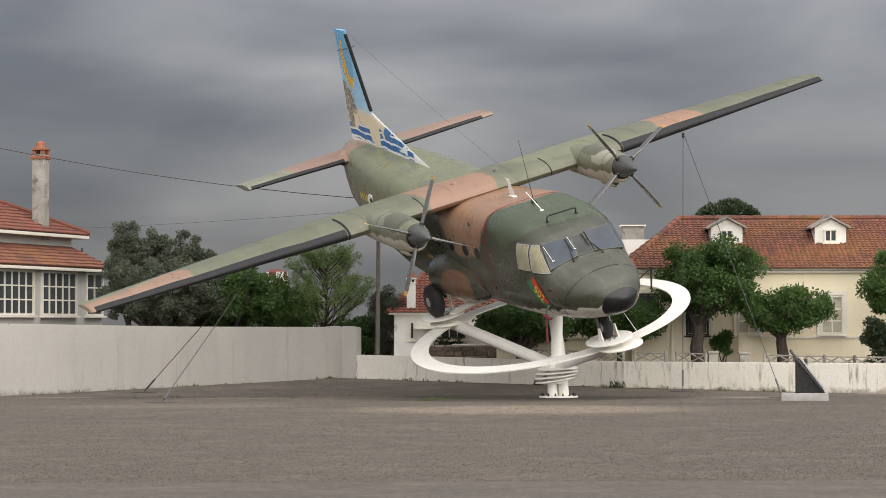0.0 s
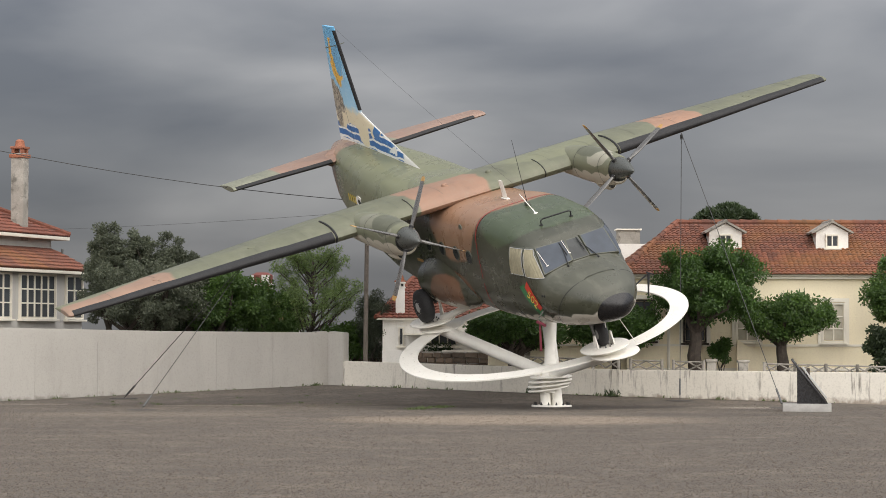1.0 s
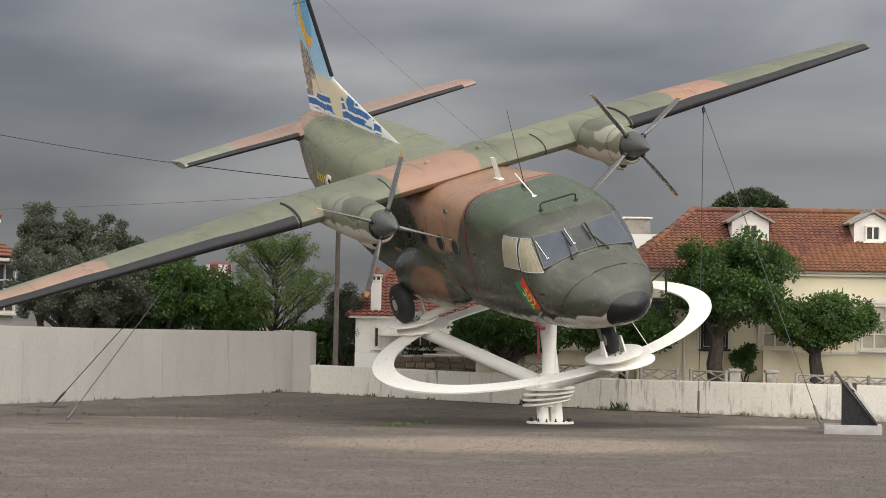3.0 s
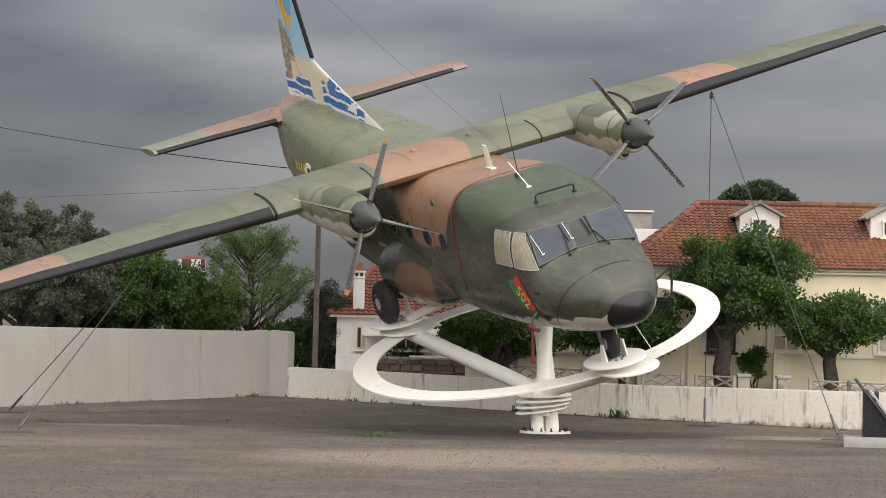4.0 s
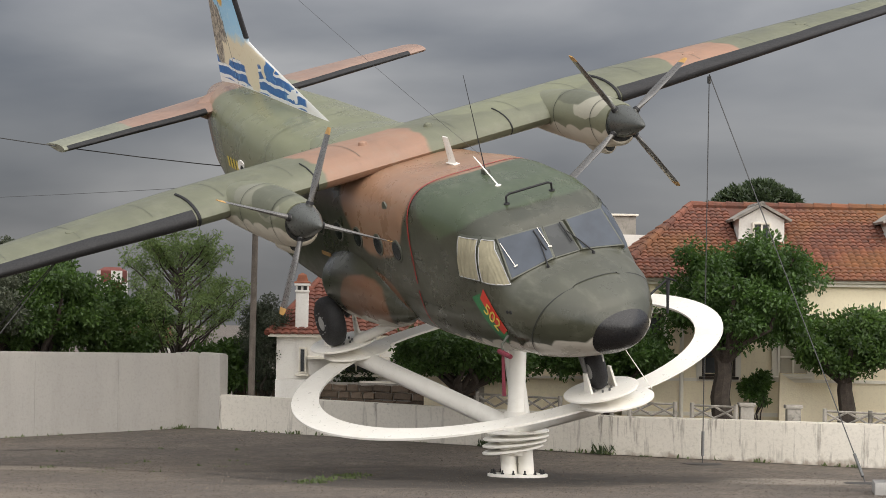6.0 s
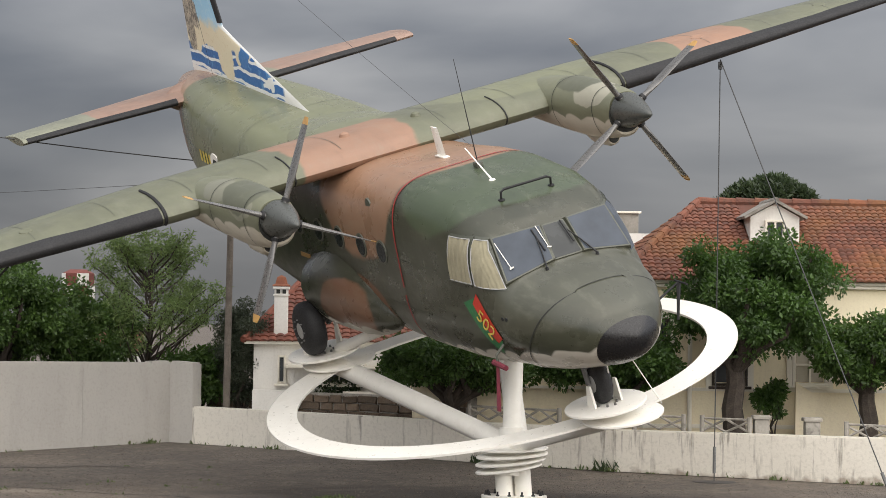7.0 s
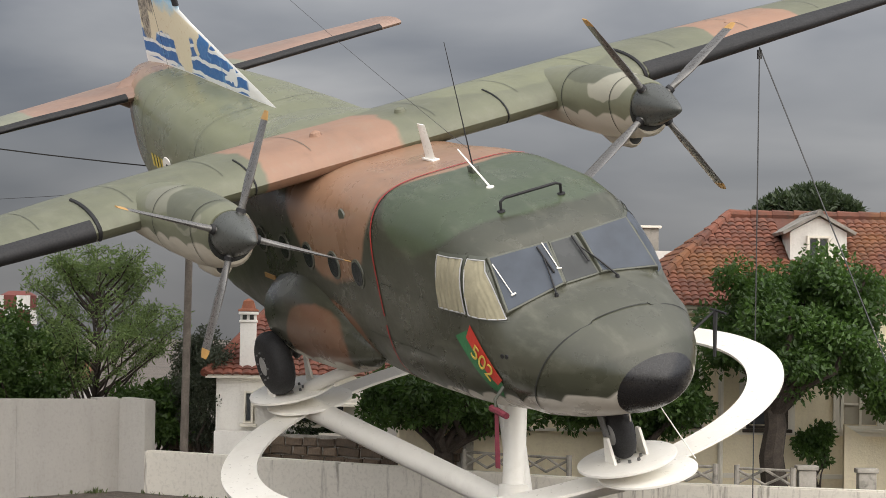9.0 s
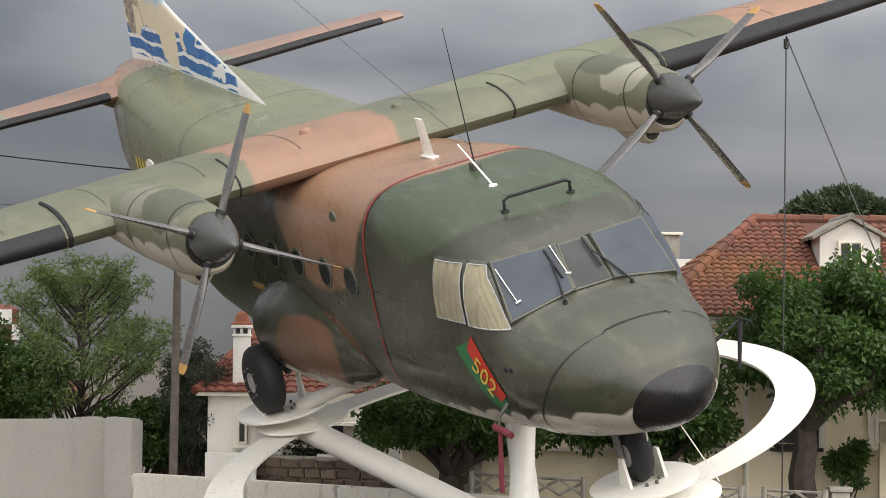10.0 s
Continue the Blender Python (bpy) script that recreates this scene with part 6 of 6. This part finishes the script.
def leaves(name, clumps, per, size, material, parent, long=1.9, droop=0.2):
    """A crown: leaves scattered in clumps (centre, radius)."""
    rng = np.random.default_rng(len(clumps) * 7 + per)
    c = np.repeat(np.array([tuple(q[0]) for q in clumps]), per, 0)
    r = np.repeat(np.array([q[1] for q in clumps]), per)[:, None]
    d = rng.normal(size=c.shape)
    d /= np.linalg.norm(d, axis=1)[:, None]
    p = c + d * r * (rng.random((len(c), 1)) ** 0.45) * np.array([1, 1, 0.8])
    t = d * 0.6 + rng.normal(size=c.shape) * 0.7 - np.array([0, 0, droop])
    t /= np.linalg.norm(t, axis=1)[:, None]
    w = np.cross(t, rng.normal(size=c.shape))
    w /= np.linalg.norm(w, axis=1)[:, None]
    n = np.cross(t, w)
    s = size * rng.uniform(0.6, 1.35, (len(c), 1))
    v = np.stack([p, p + t * s * long * 0.5 + w * s * 0.5 + n * s * 0.12, p + t * s * long, p + t * s * long * 0.5 - w * s * 0.5 + n * s * 0.12], 1).reshape(-1, 3)
    f = np.arange(len(v)).reshape(-1, 4)
    me = bpy.data.meshes.new(name)
    me.from_pydata(v.tolist(), [], f.tolist())
    me.materials.append(material)
    ob = new(name, me)
    ob.parent = parent
    return tagged(ob, kind="stuff")


def crown_clumps(c, rx, ry, rz, n, r, flat=0.0, rng=None):
    rng = rng or random
    out = []
    for _ in range(n):
        d = Vector((rng.gauss(0, 1), rng.gauss(0, 1), rng.gauss(0, 1))).normalized()
        k = rng.uniform(0.45, 1.0)
        z = d.z * rz * k
        if flat and z < 0:
            z *= 1 - flat
        out.append((Vector(c) + Vector((d.x * rx * k, d.y * ry * k, z)), r * rng.uniform(0.65, 1.25)))
    return out


def tree(label, base, trunk_h, trunk_r, c, rx, rz, clumps, clump_r, per, size, material, flat=0.3, limbs=8, group="", name="tree", ry=None, seed=1):
    random.seed(seed)
    t = thing(name, label, "tree", group=group)
    bm = B()
    fork = Vector(base) + Vector((random.uniform(-0.05, 0.05), 0, trunk_h))
    pts = limb(bm, base, fork, trunk_r * 1.25, trunk_r * 0.85, 0.04)
    cl = crown_clumps(c, rx, ry or rx, rz, clumps, clump_r, flat)
    for q in random.sample(cl, min(limbs, len(cl))):
        limb(bm, fork - Vector((0, 0, 0.08)), q[0], trunk_r * 0.55, trunk_r * 0.12)
    part("trunk", bm, M_BARK, t)
    leaves("crown", cl, per, size, material, t)
    return t


STREET = "round pruned street tree with fresh green leaves behind the low wall"
tree(STREET, (6.62, 51.6, 0), 1.60, 0.17, (6.98, 51.7, 2.72), 1.42, 1.12, 120, 0.30, 300, 0.046, M_LEAF, 0.25, 12, "trees before the house", seed=3)
tree(STREET, (8.82, 52.0, 0), 1.28, 0.15, (8.95, 52.0, 1.92), 1.12, 0.66, 75, 0.27, 300, 0.046, M_LEAF_B, 0.35, 9, "trees before the house", seed=5)
tree(STREET, (12.0, 51.4, 0), 1.2, 0.13, (11.75, 51.4, 2.45), 0.98, 0.95, 75, 0.28, 300, 0.046, M_LEAF_B, 0.3, 9, "trees before the house", seed=8)
tree(STREET, (2.10, 54.2, 0), 0.95, 0.16, (2.2, 54.2, 1.62), 1.5, 0.62, 85, 0.28, 300, 0.046, M_LEAF, 0.35, 9, "trees before the house", seed=11)
tree(STREET, (4.75, 53.2, 0), 0.95, 0.12, (4.75, 53.2, 1.66), 1.15, 0.60, 70, 0.27, 300, 0.046, M_LEAF, 0.35, 9, "trees before the house", seed=13)
tree("grey-green olive tree with a ragged top above the tall wall", (-8.3, 57.5, 0), 1.2, 0.16, (-8.0, 57.5, 2.45), 1.95, 1.2, 260, 0.22, 260, 0.034, M_LEAF_OLIVE, 0.2, 14, seed=21)
tree("tall shoot of an olive tree with grey-green leaves", (-9.05, 57.8, 0), 1.6, 0.10, (-9.1, 57.8, 3.40), 0.52, 1.15, 90, 0.17, 247, 0.034, M_LEAF_OLIVE, 0.1, 10, seed=22)
tree("slim shoot of an olive tree with a pointed top", (-8.2, 58.0, 0), 1.6, 0.09, (-8.25, 58.0, 3.35), 0.46, 1.05, 80, 0.16, 247, 0.034, M_LEAF_OLIVE, 0.1, 8, seed=23)
tree("slim shoot of an olive tree with a pointed top", (-7.3, 58.0, 0), 1.6, 0.09, (-7.35, 58.0, 3.2), 0.46, 1.05, 80, 0.16, 247, 0.034, M_LEAF_OLIVE, 0.1, 8, seed=26)
tree("slim shoot of an olive tree with a pointed top", (-6.9, 58.4, 0), 1.5, 0.08, (-6.6, 58.4, 2.95), 0.42, 0.9, 60, 0.15, 247, 0.034, M_LEAF_OLIVE, 0.1, 8, seed=38)
tree("leafy bright green tree above the tall wall", (-6.05, 58.6, 0), 1.1, 0.13, (-6.05, 58.6, 2.45), 1.25, 1.0, 95, 0.30, 320, 0.046, M_LEAF_B, 0.1, 9, seed=24)
tree("dark shrub behind the tall wall", (-7.0, 60.3, 0), 0.5, 0.08, (-7.0, 60.3, 1.75), 1.3, 0.7, 60, 0.30, 260, 0.044, M_LEAF_DARK, 0.1, 5, name="shrub", seed=25)
tree("dark shrub behind the tall wall", (-4.6, 60.6, 0), 0.5, 0.08, (-4.65, 60.6, 1.95), 0.95, 0.95, 70, 0.27, 260, 0.044, M_LEAF_B, 0.1, 5, name="shrub", seed=36)
tree("dark slim bush beside the wooden pole", (-1.75, 61.0, 0), 0.6, 0.07, (-1.62, 61.0, 1.75), 0.55, 0.98, 80, 0.22, 480, 0.024, M_LEAF_OLIVE_DARK, 0.0, 8, name="shrub", seed=27)
tree("green shrub at the end of the tall wall", (-2.5, 61.6, 0), 0.5, 0.06, (-2.6, 61.6, 1.25), 0.75, 0.55, 50, 0.25, 170, 0.05, M_LEAF_B, 0.0, 5, name="shrub", seed=28)
tree("low dark shrub under the cottage windows", (-0.1, 60.4, 0), 0.3, 0.05, (-0.05, 60.6, 1.0), 0.6, 0.42, 34, 0.2, 170, 0.045, M_LEAF_DARK, 0.0, 4, name="shrub", seed=29)
tree("dark green cypress bush beside the house", (11.25, 50.2, 0), 0.3, 0.06, (11.2, 50.2, 1.15), 0.52, 0.62, 46, 0.2, 190, 0.045, M_LEAF_DARK, 0.0, 6, name="shrub", seed=31)
tree("small potted bush before the house wall", (7.55, 53.6, 0), 0.4, 0.04, (7.5, 53.6, 1.05), 0.27, 0.30, 22, 0.13, 150, 0.04, M_LEAF, 0.0, 4, name="shrub", seed=33)


def airy_tree():
    """A feathery young tree: upswept bare twigs with leaves along them."""
    random.seed(41)
    t = thing("tree", "feathery young tree with thin upswept branches", "tree")
    base = Vector((-3.55, 61.6, 0))
    bm, cl = B(), []
    limb(bm, base, base + Vector((0.05, 0, 3.7)), 0.085, 0.02, 0.02)
    for i in range(54):
        h = random.uniform(0.7, 3.4)
        a = random.uniform(0, 2 * math.pi)
        ln = (1.90 - 0.36 * h) * random.uniform(0.75, 1.1)
        s = base + Vector((0, 0, h))
        e = s + Vector((math.cos(a) * ln, math.sin(a) * ln, ln * 0.85))
        for p in limb(bm, s, e, 0.026, 0.007, 0.08)[2:]:
            cl.append((p + Vector((0, 0, 0.05)), 0.12))
            for _ in range(2):
                q = p + Vector((random.uniform(-0.25, 0.25), random.uniform(-0.25, 0.25), random.uniform(0, 0.25)))
                tube(bm, [p, q], [0.006, 0.003], 4)
                cl.append((q, 0.12))
    part("trunk", bm, M_BARK, t)
    leaves("crown", cl, 40, 0.022, M_LEAF_AIRY, t, 4.2, 0.1)


airy_tree()


def far_pine():
    random.seed(51)
    t = thing("pine_tree", "umbrella pine rising behind the tiled roof", "tree")
    bm = B()
    c = Vector((9.0, 65.0, 0))
    limb(bm, c, c + Vector((0, 0, 4.5)), 0.22, 0.14, 0.02)
    cl = []
    for i in range(60):
        a, r = random.uniform(0, 6.28), math.sqrt(random.random()) * 0.98
        p = c + Vector((math.cos(a) * r, math.sin(a) * r, 4.52 + 0.78 * math.sqrt(max(0, 1 - r * r))))
        cl.append((p, random.uniform(0.10, 0.22)))
        if i % 4 == 0:
            limb(bm, c + Vector((0, 0, 4.2)), p, 0.06, 0.02)
    part("trunk", bm, M_BARK, t)
    leaves("crown", cl, 230, 0.045, M_LEAF_DARK, t, 3.0, -0.2)


far_pine()


# ---- pole, wires, water tank ----
def pole():
    p = thing("utility_pole", "weathered grey wooden pole behind the wall", "pole")
    bm = B()
    tube(bm, [(-1.92, 58.9, 0), (-1.90, 58.9, 2.5), (-1.87, 58.9, 5.4)], [0.070, 0.063, 0.055], 14)
    part("shaft", bm, M_POLE, p)
    bm = B()
    tube(bm, [(-1.87, 58.8, 5.1), (-1.87, 58.72, 5.1), (-1.87, 58.70, 5.2)], [0.015, 0.015, 0.03], 8)
    part("insulator", bm, M_STEEL, p)


pole()
guy((-1.87, 58.72, 5.18), (-15.5, 54.0, 7.15), 0.010, "black overhead wire from the pole", 0.30, "overhead_wire")
guy((-1.87, 58.72, 4.9), (-17.5, 62.0, 4.35), 0.004, "thin overhead wire behind the trees", 0.15, "overhead_wire")


def water_tank():
    t = thing("water_tank", "distant red and white chequered water tower", "tower")
    c = Vector((-5.3, 66.0, 0))
    bm = B()
    tube(bm, [c - Vector((0, 0, 0.4)), c + Vector((0, 0, 2.75))], [0.26, 0.22], 12)
    part("stem", bm, M_HOUSEWHITE, t)
    bm = B()
    lathe(bm, c + Vector((0, 0, 2.65)), (0, 0, 1), [(0, 0.22), (0.06, 0.33), (0.58, 0.33), (0.66, 0.18)], 16)
    part("tank", bm, M_TANKRED, t)
    for k in range(8):
        for j in range(2):
            if (k + j) % 2:
                a0 = 2 * math.pi * k / 8
                bm = B()
                prism(bm, [c + Vector((math.cos(a) * 0.338, math.sin(a) * 0.338, 2.71 + z)) for a, z in [(a0 + i * 0.196, j * 0.26) for i in range(5)] + [(a0 + i * 0.196, j * 0.26 + 0.26) for i in range(4, -1, -1)]], (math.cos(a0 + 0.39) * 0.01, math.sin(a0 + 0.39) * 0.01, 0))
                part("white_panel", bm, M_HOUSEWHITE, t, smooth=False)


water_tank()


def far_cottage():
    h = thing("far_cottage", "distant low white building with an orange roof among trees", "building")
    bm = B()
    box(bm, (-4.7, 70, 0.6), (0.8, 2, 2.0))
    part("wall", bm, M_HOUSEWHITE, h, smooth=False)
    bm = B()
    prism(bm, [(-5.2, 68.8, 1.6), (-5.2, 71.2, 1.6), (-5.2, 70, 2.0)], (1.0, 0, 0))
    part("roof", bm, M_TILE_NEW, h, smooth=False)


far_cottage()


# ---- garden fence and old masonry behind the low wall ----
def on_wall(d, off, z):
    """A point d bays along the low wall from its far corner, off metres behind it."""
    pts = [WALL_C, WALL_B, WALL_D, WALL_D + far_d * 9]
    for a, b, bays in zip(pts, pts[1:], (12.0, 7.8, 9.0)):
        if d <= bays:
            u = (b - a).normalized()
            return a.lerp(b, d / bays) + Vector((-u.y, u.x, 0)) * off + Vector((0, 0, z))
        d -= bays
    return b


def fence_panel(d, ln, material, label):
    f = thing("garden_fence", label, "fence", group="rustic fence on the wall")
    a, b = on_wall(d, 0.35, 0), on_wall(d + ln, 0.35, 0)
    for p in (a, b):
        bm = B()
        tube(bm, [p, p + Vector((0, 0, 0.87))], 0.036, 8)
        part("post", bm, material, f)
    u = Vector((0, 0, 1))
    for p, q in ((a + u * 0.83, b + u * 0.83), (a + u * 0.64, a.lerp(b, 0.5) + u * 0.83), (a.lerp(b, 0.5) + u * 0.83, b + u * 0.64), (a + u * 0.81, a.lerp(b, 0.5) + u * 0.64), (a.lerp(b, 0.5) + u * 0.64, b + u * 0.81)):
        bm = B()
        tube(bm, [p, q], 0.018, 6)
        part("rail", bm, material, f)


for d, ln in ((8.0, 1.0), (9.3, 1.0), (10.7, 1.0), (12.2, 0.95), (13.5, 0.9), (16.2, 0.9), (17.1, 0.9), (18.0, 0.9), (18.9, 0.9), (19.8, 0.9), (20.7, 0.9)):
    fence_panel(d, ln, M_CONCRETE, "rustic concrete garden fence with crossed rails")


def gate_pier(d, h):
    g = thing("gate_pier", "stubby weathered stone gate pier", "pier", group="gate piers")
    p = on_wall(d, 0.55, 0)
    bm = B()
    box(bm, p + Vector((0, 0, h / 2)), (0.22, 0.22, h), None, 0.02)
    part("shaft", bm, M_CONCRETE, g)
    bm = B()
    box(bm, p + Vector((0, 0, h + 0.03)), (0.27, 0.27, 0.06), None, 0.015)
    part("cap", bm, M_CONCRETE, g)


for d in (14.55, 15.5):
    gate_pier(d, 0.84)


# ---- wear and weeds in the yard ----
def yard_marks():
    # meandering cracks
    rng = random.Random(7)
    for i, (x, y, ang, ln) in enumerate(((-0.6, 40.2, 172, 4), (-3.3, 42.6, 178, 8), (4.2, 36.5, 12, 5), (-5.0, 36.0, 165, 5), (5.2, 41.2, 170, 4), (-2.7, 46.6, -172, 6), (-0.4, 39.9, 45, 2.6))):
        pts, a = [Vector((x, y, 0.006 + ground_z(y)))], radians(ang)
        for k in range(int(ln / 0.12)):
            a += rng.uniform(-0.35, 0.35) + (radians(ang) - a) * 0.12
            pts.append(pts[-1] + Vector((math.cos(a), math.sin(a), 0)) * 0.12)
            pts[-1].z = 0.006 + ground_z(pts[-1].y)
        bm = B()
        ribbon(bm, pts, 0.05, lambda p: Vector((0, 0, 1)))
        structure(part("crack", bm, M_CRACK, smooth=False), "dark crack in the asphalt", "ground mark")


yard_marks()


def weeds(name, label, spots, material, size=0.03):
    """Tufts: narrow blades fanning from the ground."""
    rng = np.random.default_rng(5)
    v, f = [], []
    for x, y, z, n, spread, hgt in spots:
        for _ in range(n):
            p = np.array([x + rng.normal() * spread, y + rng.normal() * spread, z])
            t = np.array([rng.normal() * 0.5, rng.normal() * 0.5, 1.0])
            t = t / np.linalg.norm(t) * hgt * rng.uniform(0.4, 1.2)
            a = rng.uniform(0, 6.28)
            w = np.array([math.cos(a), math.sin(a), 0]) * size * rng.uniform(0.4, 1)
            k = len(v)
            v += [p - w * 0.5, p + w * 0.5, p + t * 0.6 + w * 0.5, p + t, p + t * 0.6 - w * 0.5]
            f.append((k, k + 1, k + 2, k + 3, k + 4))
    me = bpy.data.meshes.new(name)
    me.from_pydata([tuple(q) for q in v], [], f)
    me.materials.append(material)
    return tagged(new(name, me), label, "weeds", kind="stuff")


rw = random.Random(9)
spots = []
for k in range(26):
    t = k / 26
    spots.append((-0.5 + 0.75 * t + rw.uniform(-0.15, 0.15), 39.6 + 2.3 * t + rw.uniform(-0.3, 0.3), 0, rw.randint(6, 26), 0.09, rw.uniform(0.02, 0.06)))
for k in range(40):
    p = on_wall(rw.uniform(0.5, 21), -0.06, 0)
    spots.append((p.x, p.y, p.z, rw.randint(3, 14), 0.05, rw.uniform(0.03, 0.10)))
for k in range(26):
    p = WALL_C + back * rw.uniform(0.3, 10)
    spots.append((p.x + 0.06, p.y - 0.03, p.z, rw.randint(3, 14), 0.05, rw.uniform(0.03, 0.09)))
for k in range(30):
    y = rw.uniform(41.5, 47.0)
    spots.append((rw.uniform(-7.5, -1.5), y, ground_z(y), rw.randint(3, 10), 0.05, rw.uniform(0.02, 0.05)))
weeds("ground_weeds", "sparse weeds and grass in the cracks of the yard", spots, M_WEED)
p = on_wall(11.75, -0.08, 0)
weeds("wall_plant", "small weedy plant at the foot of the low wall", [(p.x, p.y, p.z, 26, 0.09, 0.20), (p.x + 0.1, p.y, p.z + 0.06, 14, 0.10, 0.16)], M_LEAF_DARK, 0.035)
p = on_wall(8.6, -0.08, 0)
weeds("wall_plant", "small weedy plant at the foot of the low wall", [(p.x, p.y, p.z, 40, 0.07, 0.14)], M_LEAF_DARK, 0.03)


def grit():
    """Loose grit and raised stones of the worn asphalt, too many to count."""
    rng = np.random.default_rng(12)
    n = 210000
    y = 8 + 46 * rng.random(n) ** 1.15
    x = (rng.random(n) - 0.5) * 2 * (0.175 * (y + 20.5) + 0.4)
    ok = (y < 50.8 + 0.87 * (x + 2.6)) & (y < 49.2 - 0.60 * x) & (y < 46.6 - 0.42 * (x - 4.25))
    x, y = x[ok], y[ok]
    n = len(x)
    s = rng.uniform(0.004, 0.011, n) * (1 + (rng.random(n) < 0.02) * 0.9)
    a = rng.random(n) * 6.28
    v = np.zeros((n, 4, 3))
    for k in range(3):
        v[:, k, 0], v[:, k, 1] = x + s * np.cos(a + k * 2.094) * 1.2, y + s * np.sin(a + k * 2.094) * 1.2
        v[:, k, 2] = -0.002
    v[:, 3] = np.stack([x + s * 0.3 * np.cos(a), y, s * rng.uniform(0.6, 1.1, n)], 1)
    v[:, :, 2] += (0.285 * np.clip((y - 44.2) / 6.7, 0, 1))[:, None]
    b = np.arange(n)[:, None] * 4
    f = np.concatenate([b + np.array([[0, 1, 3]]), b + np.array([[1, 2, 3]]), b + np.array([[2, 0, 3]])], 0)
    me = bpy.data.meshes.new("grit")
    me.from_pydata(v.reshape(-1, 3).tolist(), [], f.tolist())
    me.materials.append(M_GRIT)
    tagged(new("grit", me), "scattered grit and raised stones of worn asphalt", "gravel", kind="stuff")


grit()


# ---- pieces: old masonry and the nearest roof tiles ----
def old_wall():
    w = thing("old_garden_wall", "low rusty-brown rubble garden wall behind the white wall", "wall", kind="structure")
    rng = random.Random(4)
    a, b = Vector((-2.3, 60.6, 0)), Vector((2.6, 57.0, 0))
    d = (b - a).normalized()
    rot = math.atan2(d.y, d.x)
    bm = B()
    box(bm, (a + b) / 2 + Vector((0, 0, 0.48)), ((b - a).length, 0.2, 0.96), Euler((0, 0, rot)).to_matrix())
    part("core", bm, M_CONCRETE, w, smooth=False)
    stones = []
    for k in range(4):
        bm = B()
        box(bm, (0, 0, 0), (0.26 + 0.05 * k, 0.08, 0.13), None, 0.02)
        for v in bm.verts:
            v.co += Vector((rng.uniform(-0.014, 0.014), rng.uniform(-0.01, 0.01), rng.uniform(-0.012, 0.012)))
        me = bpy.data.meshes.new("stone")
        bm.to_mesh(me)
        bm.free()
        me.materials.append(M_OLDBRICK)
        stones.append(me)
    n = Vector((d.y, -d.x, 0))
    z, row = 0.42, 0
    while z < 0.98:
        x = 0.1 + 0.15 * (row % 2)
        while x < (b - a).length - 0.15:
            k = rng.randrange(4)
            ob = new("stone", stones[k])
            ob.parent = w
            ob.matrix_world = Matrix.Translation(a + d * (x + 0.13 + 0.025 * k) + n * 0.105 + Vector((0, 0, z))) @ Euler((0, rng.uniform(-0.04, 0.04), rot)).to_matrix().to_4x4()
            x += 0.30 + 0.05 * k
        z += 0.145
        row += 1


old_wall()


def near_tiles():
    """The tiles between the dormers, each one an object."""
    house = next(o for o in bpy.data.objects if o.name.startswith("cream_house"))
    roof = next(o for o in house.children if o.name.startswith("roof"))
    xe, ye, ze, yr, zr = 4.9, 54.72, 3.08, 58.1, 4.56
    sl = Vector((0, yr - ye, zr - ze))
    v = sl.normalized()
    u, w, h = Vector((1, 0, 0)), 0.128, 0.17
    n = u.cross(v)
    meshes = []
    for k in range(3):
        bm = B()
        random.seed(60 + k)
        tiled_slope(bm, Vector((0, 0, 0)), u, v, 1, 1, w, h)
        me = bpy.data.meshes.new("roof_tile")
        bm.to_mesh(me)
        bm.free()
        me.materials.append(M_TILE)
        for p in me.polygons:
            p.use_smooth = True
        meshes.append(me)
    rng = random.Random(3)
    for j in range(int(sl.length / h)):
        for i in range(int((15.6 - xe) / w)):
            a, b = (i + 0.5) * w, (j + 0.5) * h
            if 7.1 < xe + a < 11.5 and 0.75 < b < 1.75:
                ob = new("roof_tile", meshes[rng.randrange(3)])
                ob.parent = roof
                ob.location = Vector((xe, ye, ze)) + u * (i * w) + v * (j * h)


near_tiles()


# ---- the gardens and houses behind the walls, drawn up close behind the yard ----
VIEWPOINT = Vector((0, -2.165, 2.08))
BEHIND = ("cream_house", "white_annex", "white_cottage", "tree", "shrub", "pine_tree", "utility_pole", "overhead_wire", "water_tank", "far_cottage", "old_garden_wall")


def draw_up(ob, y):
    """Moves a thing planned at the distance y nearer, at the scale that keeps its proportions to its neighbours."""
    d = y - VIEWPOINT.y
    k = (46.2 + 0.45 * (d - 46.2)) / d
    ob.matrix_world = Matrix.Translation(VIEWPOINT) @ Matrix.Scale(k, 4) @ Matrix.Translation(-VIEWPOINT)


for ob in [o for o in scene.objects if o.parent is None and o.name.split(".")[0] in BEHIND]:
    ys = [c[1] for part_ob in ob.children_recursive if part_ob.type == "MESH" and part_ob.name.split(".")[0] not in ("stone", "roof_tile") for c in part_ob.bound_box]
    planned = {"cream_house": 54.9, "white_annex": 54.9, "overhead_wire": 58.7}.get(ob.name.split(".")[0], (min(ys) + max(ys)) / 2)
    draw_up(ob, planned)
